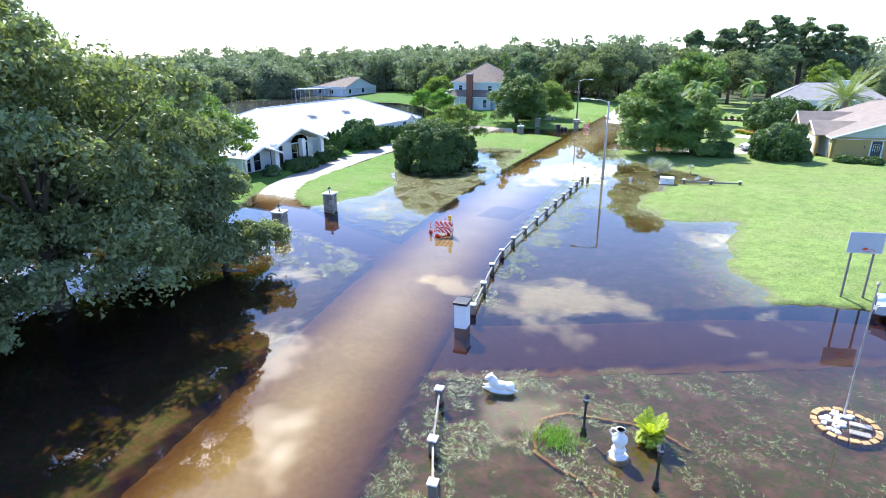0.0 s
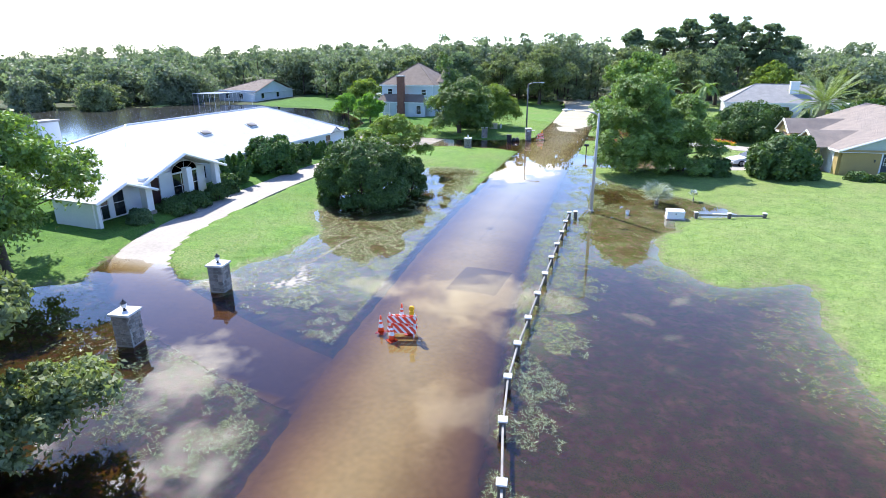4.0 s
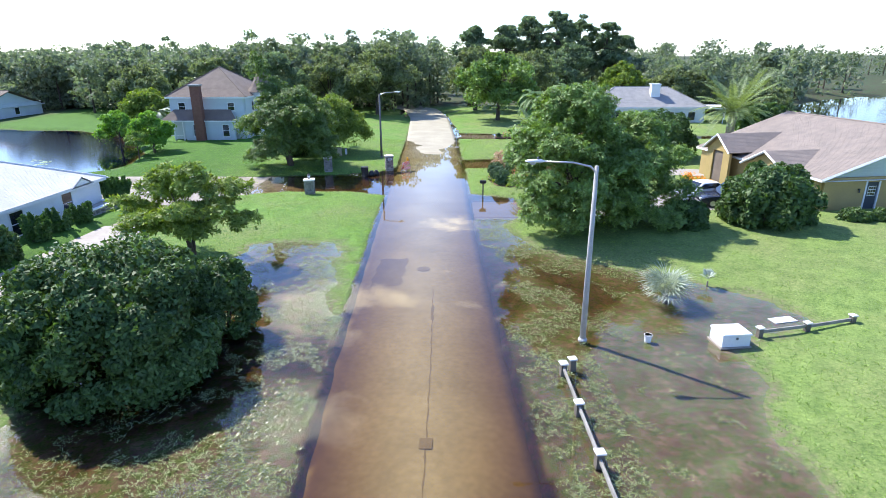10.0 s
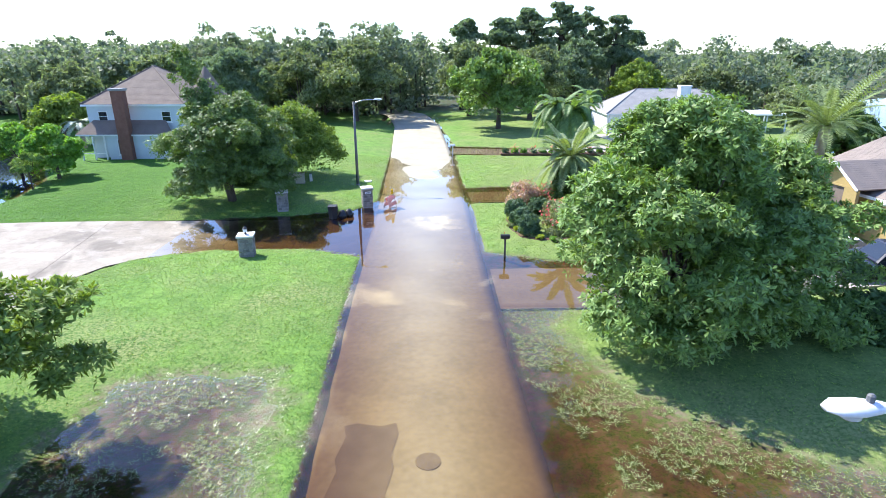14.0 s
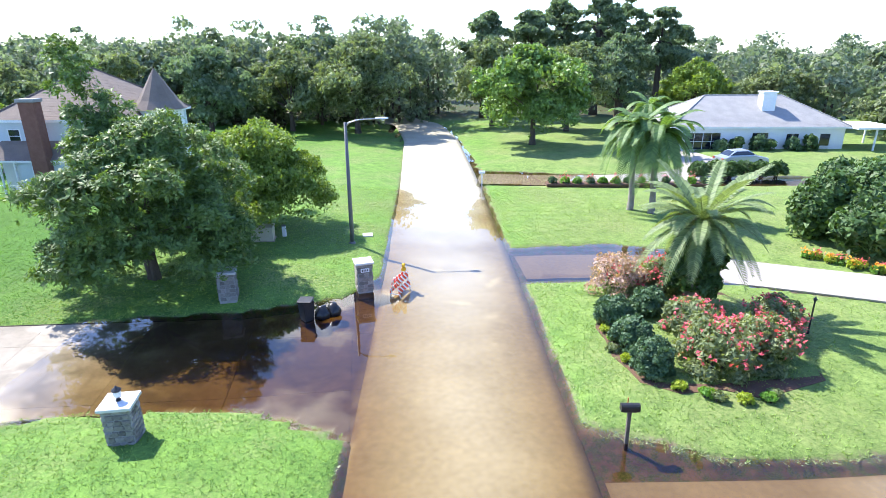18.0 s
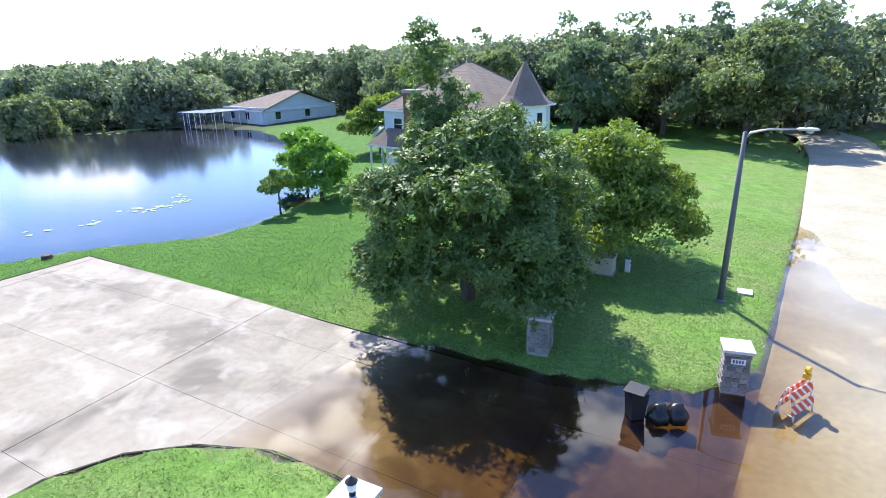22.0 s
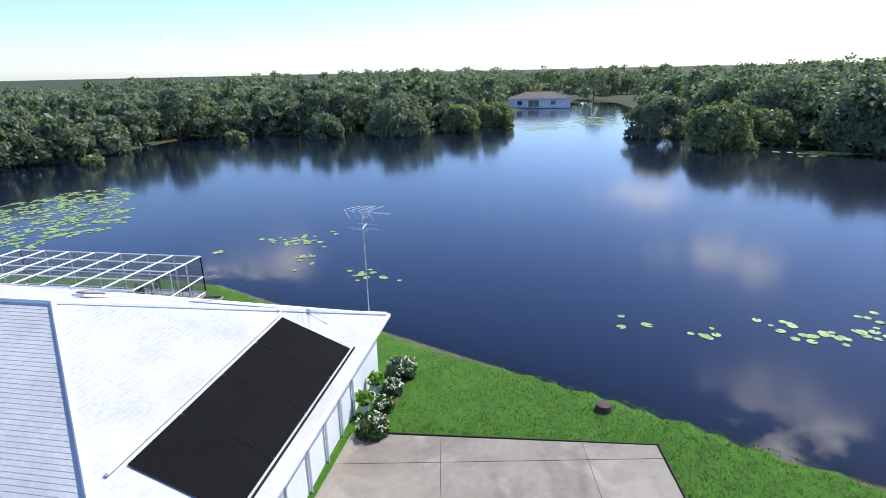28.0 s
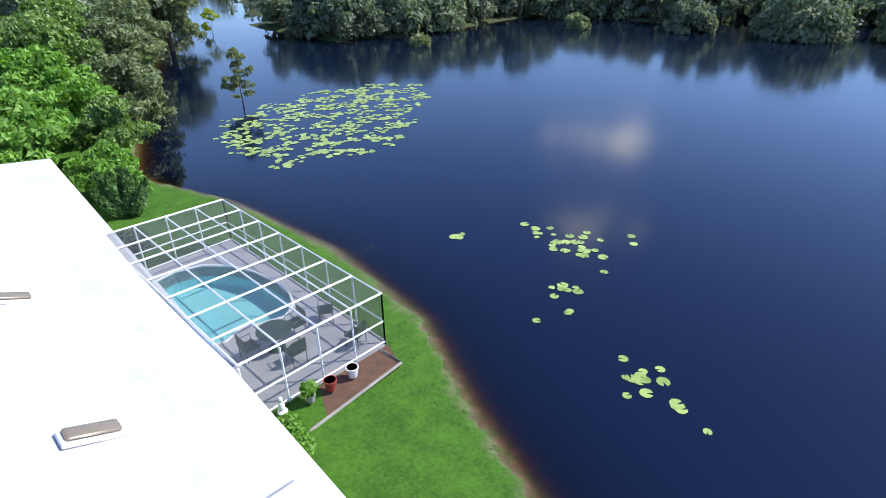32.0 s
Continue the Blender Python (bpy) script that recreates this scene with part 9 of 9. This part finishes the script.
q = q[wobble(q[:, 0], q[:, 1], 1.1, 6.0) + 0.5 * wobble(q[:, 0], q[:, 1], 0.5, 2.0) > -0.12]
pads += [(x, y, g.uniform(0.13, 0.25)) for x, y in q]
for x, y in ((-71.5, 59.2), (-71.2, 61), (-72.3, 61.5), (-71.4, 61.8), (-70.4, 62.7), (-73.2, 63), (-68.2, 63), (-66.7, 63.4), (-68.2, 62.4), (-65.7, 67.2), (-65.2, 67.9), (-65, 69), (-68.4, 57.2), (-60.7, 81.6), (-60.2, 84.6), (-61.2, 87.6), (-60.3, 88.5), (-62.8, 91.6), (-61, 90.8), (-60.5, 91.2), (-60.8, 89.4)):
    pads += [(x + g.normal(0, 0.4), y + g.normal(0, 0.35), g.uniform(0.12, 0.23)) for _ in range(int(g.integers(3, 10)))]
for cx, cy, sx, sy, k in ((-160, 88, 12, 9, 260), (-148, 76, 6, 5, 120), (-113.5, 112, 1.6, 4, 90)):
    pads += [(cx + g.normal(0, sx * 0.6), cy + g.normal(0, sy * 0.6), g.uniform(0.25, 0.5)) for _ in range(k)]
pads = [p for p in pads if inside_distance(np.array([p[0]]), np.array([p[1]]), LAKE)[0] > 0.2]
lv, lf = [], []
for x, y, r in pads:
    b, a0 = len(lv), g.uniform(0, 6.28)
    lv.append((x, y, 0.006))
    for k in range(9):
        a = a0 + 0.25 + (6.283 - 0.5) * k / 8
        lv.append((x + r * math.cos(a), y + r * math.sin(a), 0.012 + 0.012 * g.random()))
    lf += [(b, b + k + 1, b + k + 2) for k in range(8)]
me = bpy.data.meshes.new("water_lilies"); me.from_pydata(lv, [], lf)
tagged(put("water_lilies", me, M_LILY), "floating green water lily pads on the lake", "water lilies", kind="stuff")

# ---- grass ----
M_BLADE = leaf_material("grass_blades", (0.10, 0.19, 0.04), (0.26, 0.37, 0.10), 0.4, 0.45)
M_LAKEBLADE = leaf_material("watered_grass_blades", (0.04, 0.115, 0.012), (0.10, 0.22, 0.026), 0.4, 0.45)
M_WET = leaf_material("drowned_grass", (0.085, 0.135, 0.045), (0.33, 0.40, 0.20), 0.25, 0.3)


def blades(centres, high, wide, lean, rng, each=3):
    """Tufts of narrow three-cornered blades."""
    c = np.repeat(centres, each, 0)
    k = len(c)
    a = rng.uniform(0, 2 * math.pi, k)
    h = high * rng.uniform(0.6, 1.3, k)
    d = np.stack([np.cos(a), np.sin(a), 0 * a], 1)
    s = np.stack([-np.sin(a), np.cos(a), 0 * a], 1) * (wide * rng.uniform(0.7, 1.3, k))[:, None]
    root = c + d * rng.uniform(0, 0.05, k)[:, None]
    tip = root + d * (h * lean * rng.uniform(0.3, 1.2, k))[:, None] + np.stack([0 * a, 0 * a, h], 1)
    v = np.stack([root - s, root + s, tip], 1).reshape(-1, 3)
    return v, np.arange(3 * k).reshape(-1, 3)


def scatter(rng, count, x0, x1, y0, y1, reach, keep):
    x, y = rng.uniform(x0, x1, count), rng.uniform(y0, y1, count)
    z = ground_height(x, y)
    d = np.minimum(line_distance(x, y, ROAD_LINE)[0], line_distance(x, y, [(-21, 80), (-56, 82)])[0])
    ok = (rng.random(count) < np.exp(-np.maximum(d - 6, 0) / reach)) & keep(x, y, z, d)
    return np.stack([x, y, z], 1)[ok]


def paved(x, y):
    return (inside_distance(x, y, PAD) > -0.1) | (line_distance(x, y, DRIVE_LINE)[0] < 1.75) | (line_distance(x, y, EAST_DRIVE)[0] < 2.6) | (line_distance(x, y, MID_DRIVE)[0] < 1.8) | (line_distance(x, y, FAR_DRIVE)[0] < 2.2) | (line_distance(x, y, ROAD_LINE)[0] < 3.5) | ((x < -38.3) & (x > -60) & (y < 72.5) & (y > 34)) | ((x < -55) & (x > -61) & (y > 50.5) & (y < 62))


g = np.random.default_rng(910)
turf = scatter(g, 330000, -64, 14, 24, 108, 9.0, lambda x, y, z, d: (z > 0.015) & ~paved(x, y))[:72000]
for near_lake, mat, lab in ((False, M_BLADE, "short yellowish green mown lawn grass"), (True, M_LAKEBLADE, "short deep green mown grass by the lake")):
    some = turf[(turf[:, 0] < -36) == near_lake]
    tagged(put("grass", mesh_arrays("grass", *blades(some, 0.045, 0.016, 1.6, g)), mat), lab, "grass", kind="stuff")
wet = scatter(g, 430000, -34, 14, 4, 78, 7.0, lambda x, y, z, d: (z < 0.03) & (z > -0.32) & ~((x < -11) & (y < 19)) & (wobble(x, y, 1.4, 7.0) + 0.6 * wobble(x, y, 0.5, 2.0) > 0.05 - 0.5 * (z > -0.1)) & ~paved(x, y) & (inside_distance(x, y, LAKE) < -1) & ((inside_distance(x, y, SHALLOW[0.05]) < 0) | (wobble(x, y, 0.9, 4.0) > 0.55)) & ((z > -0.17) | (x < -16) & (y > 17) | (y < 16.5) & (x > -7) | ((x < -7) & (y < 47))))[:64000]
wet[:, 2] = np.maximum(wet[:, 2], -0.004)
drowned = put("drowned_grass", mesh_arrays("drowned_grass", *blades(wet, 0.034, 0.011, 3.2, g, 3)), M_WET)
tagged(drowned, "grey-green drowned grass lying at the flood's surface", "grass", kind="stuff")
tuft = np.stack([g.normal(-1.35, 0.36, 380), g.normal(12.2, 0.32, 380), np.full(380, -0.02)], 1)
ti = put("grass_tuft", mesh_arrays("grass_tuft", *blades(tuft, 0.16, 0.012, 0.7, g)), M_BRIGHT)
tagged(ti, "green grass tuft rising from the drowned island bed", "grass", kind="stuff")
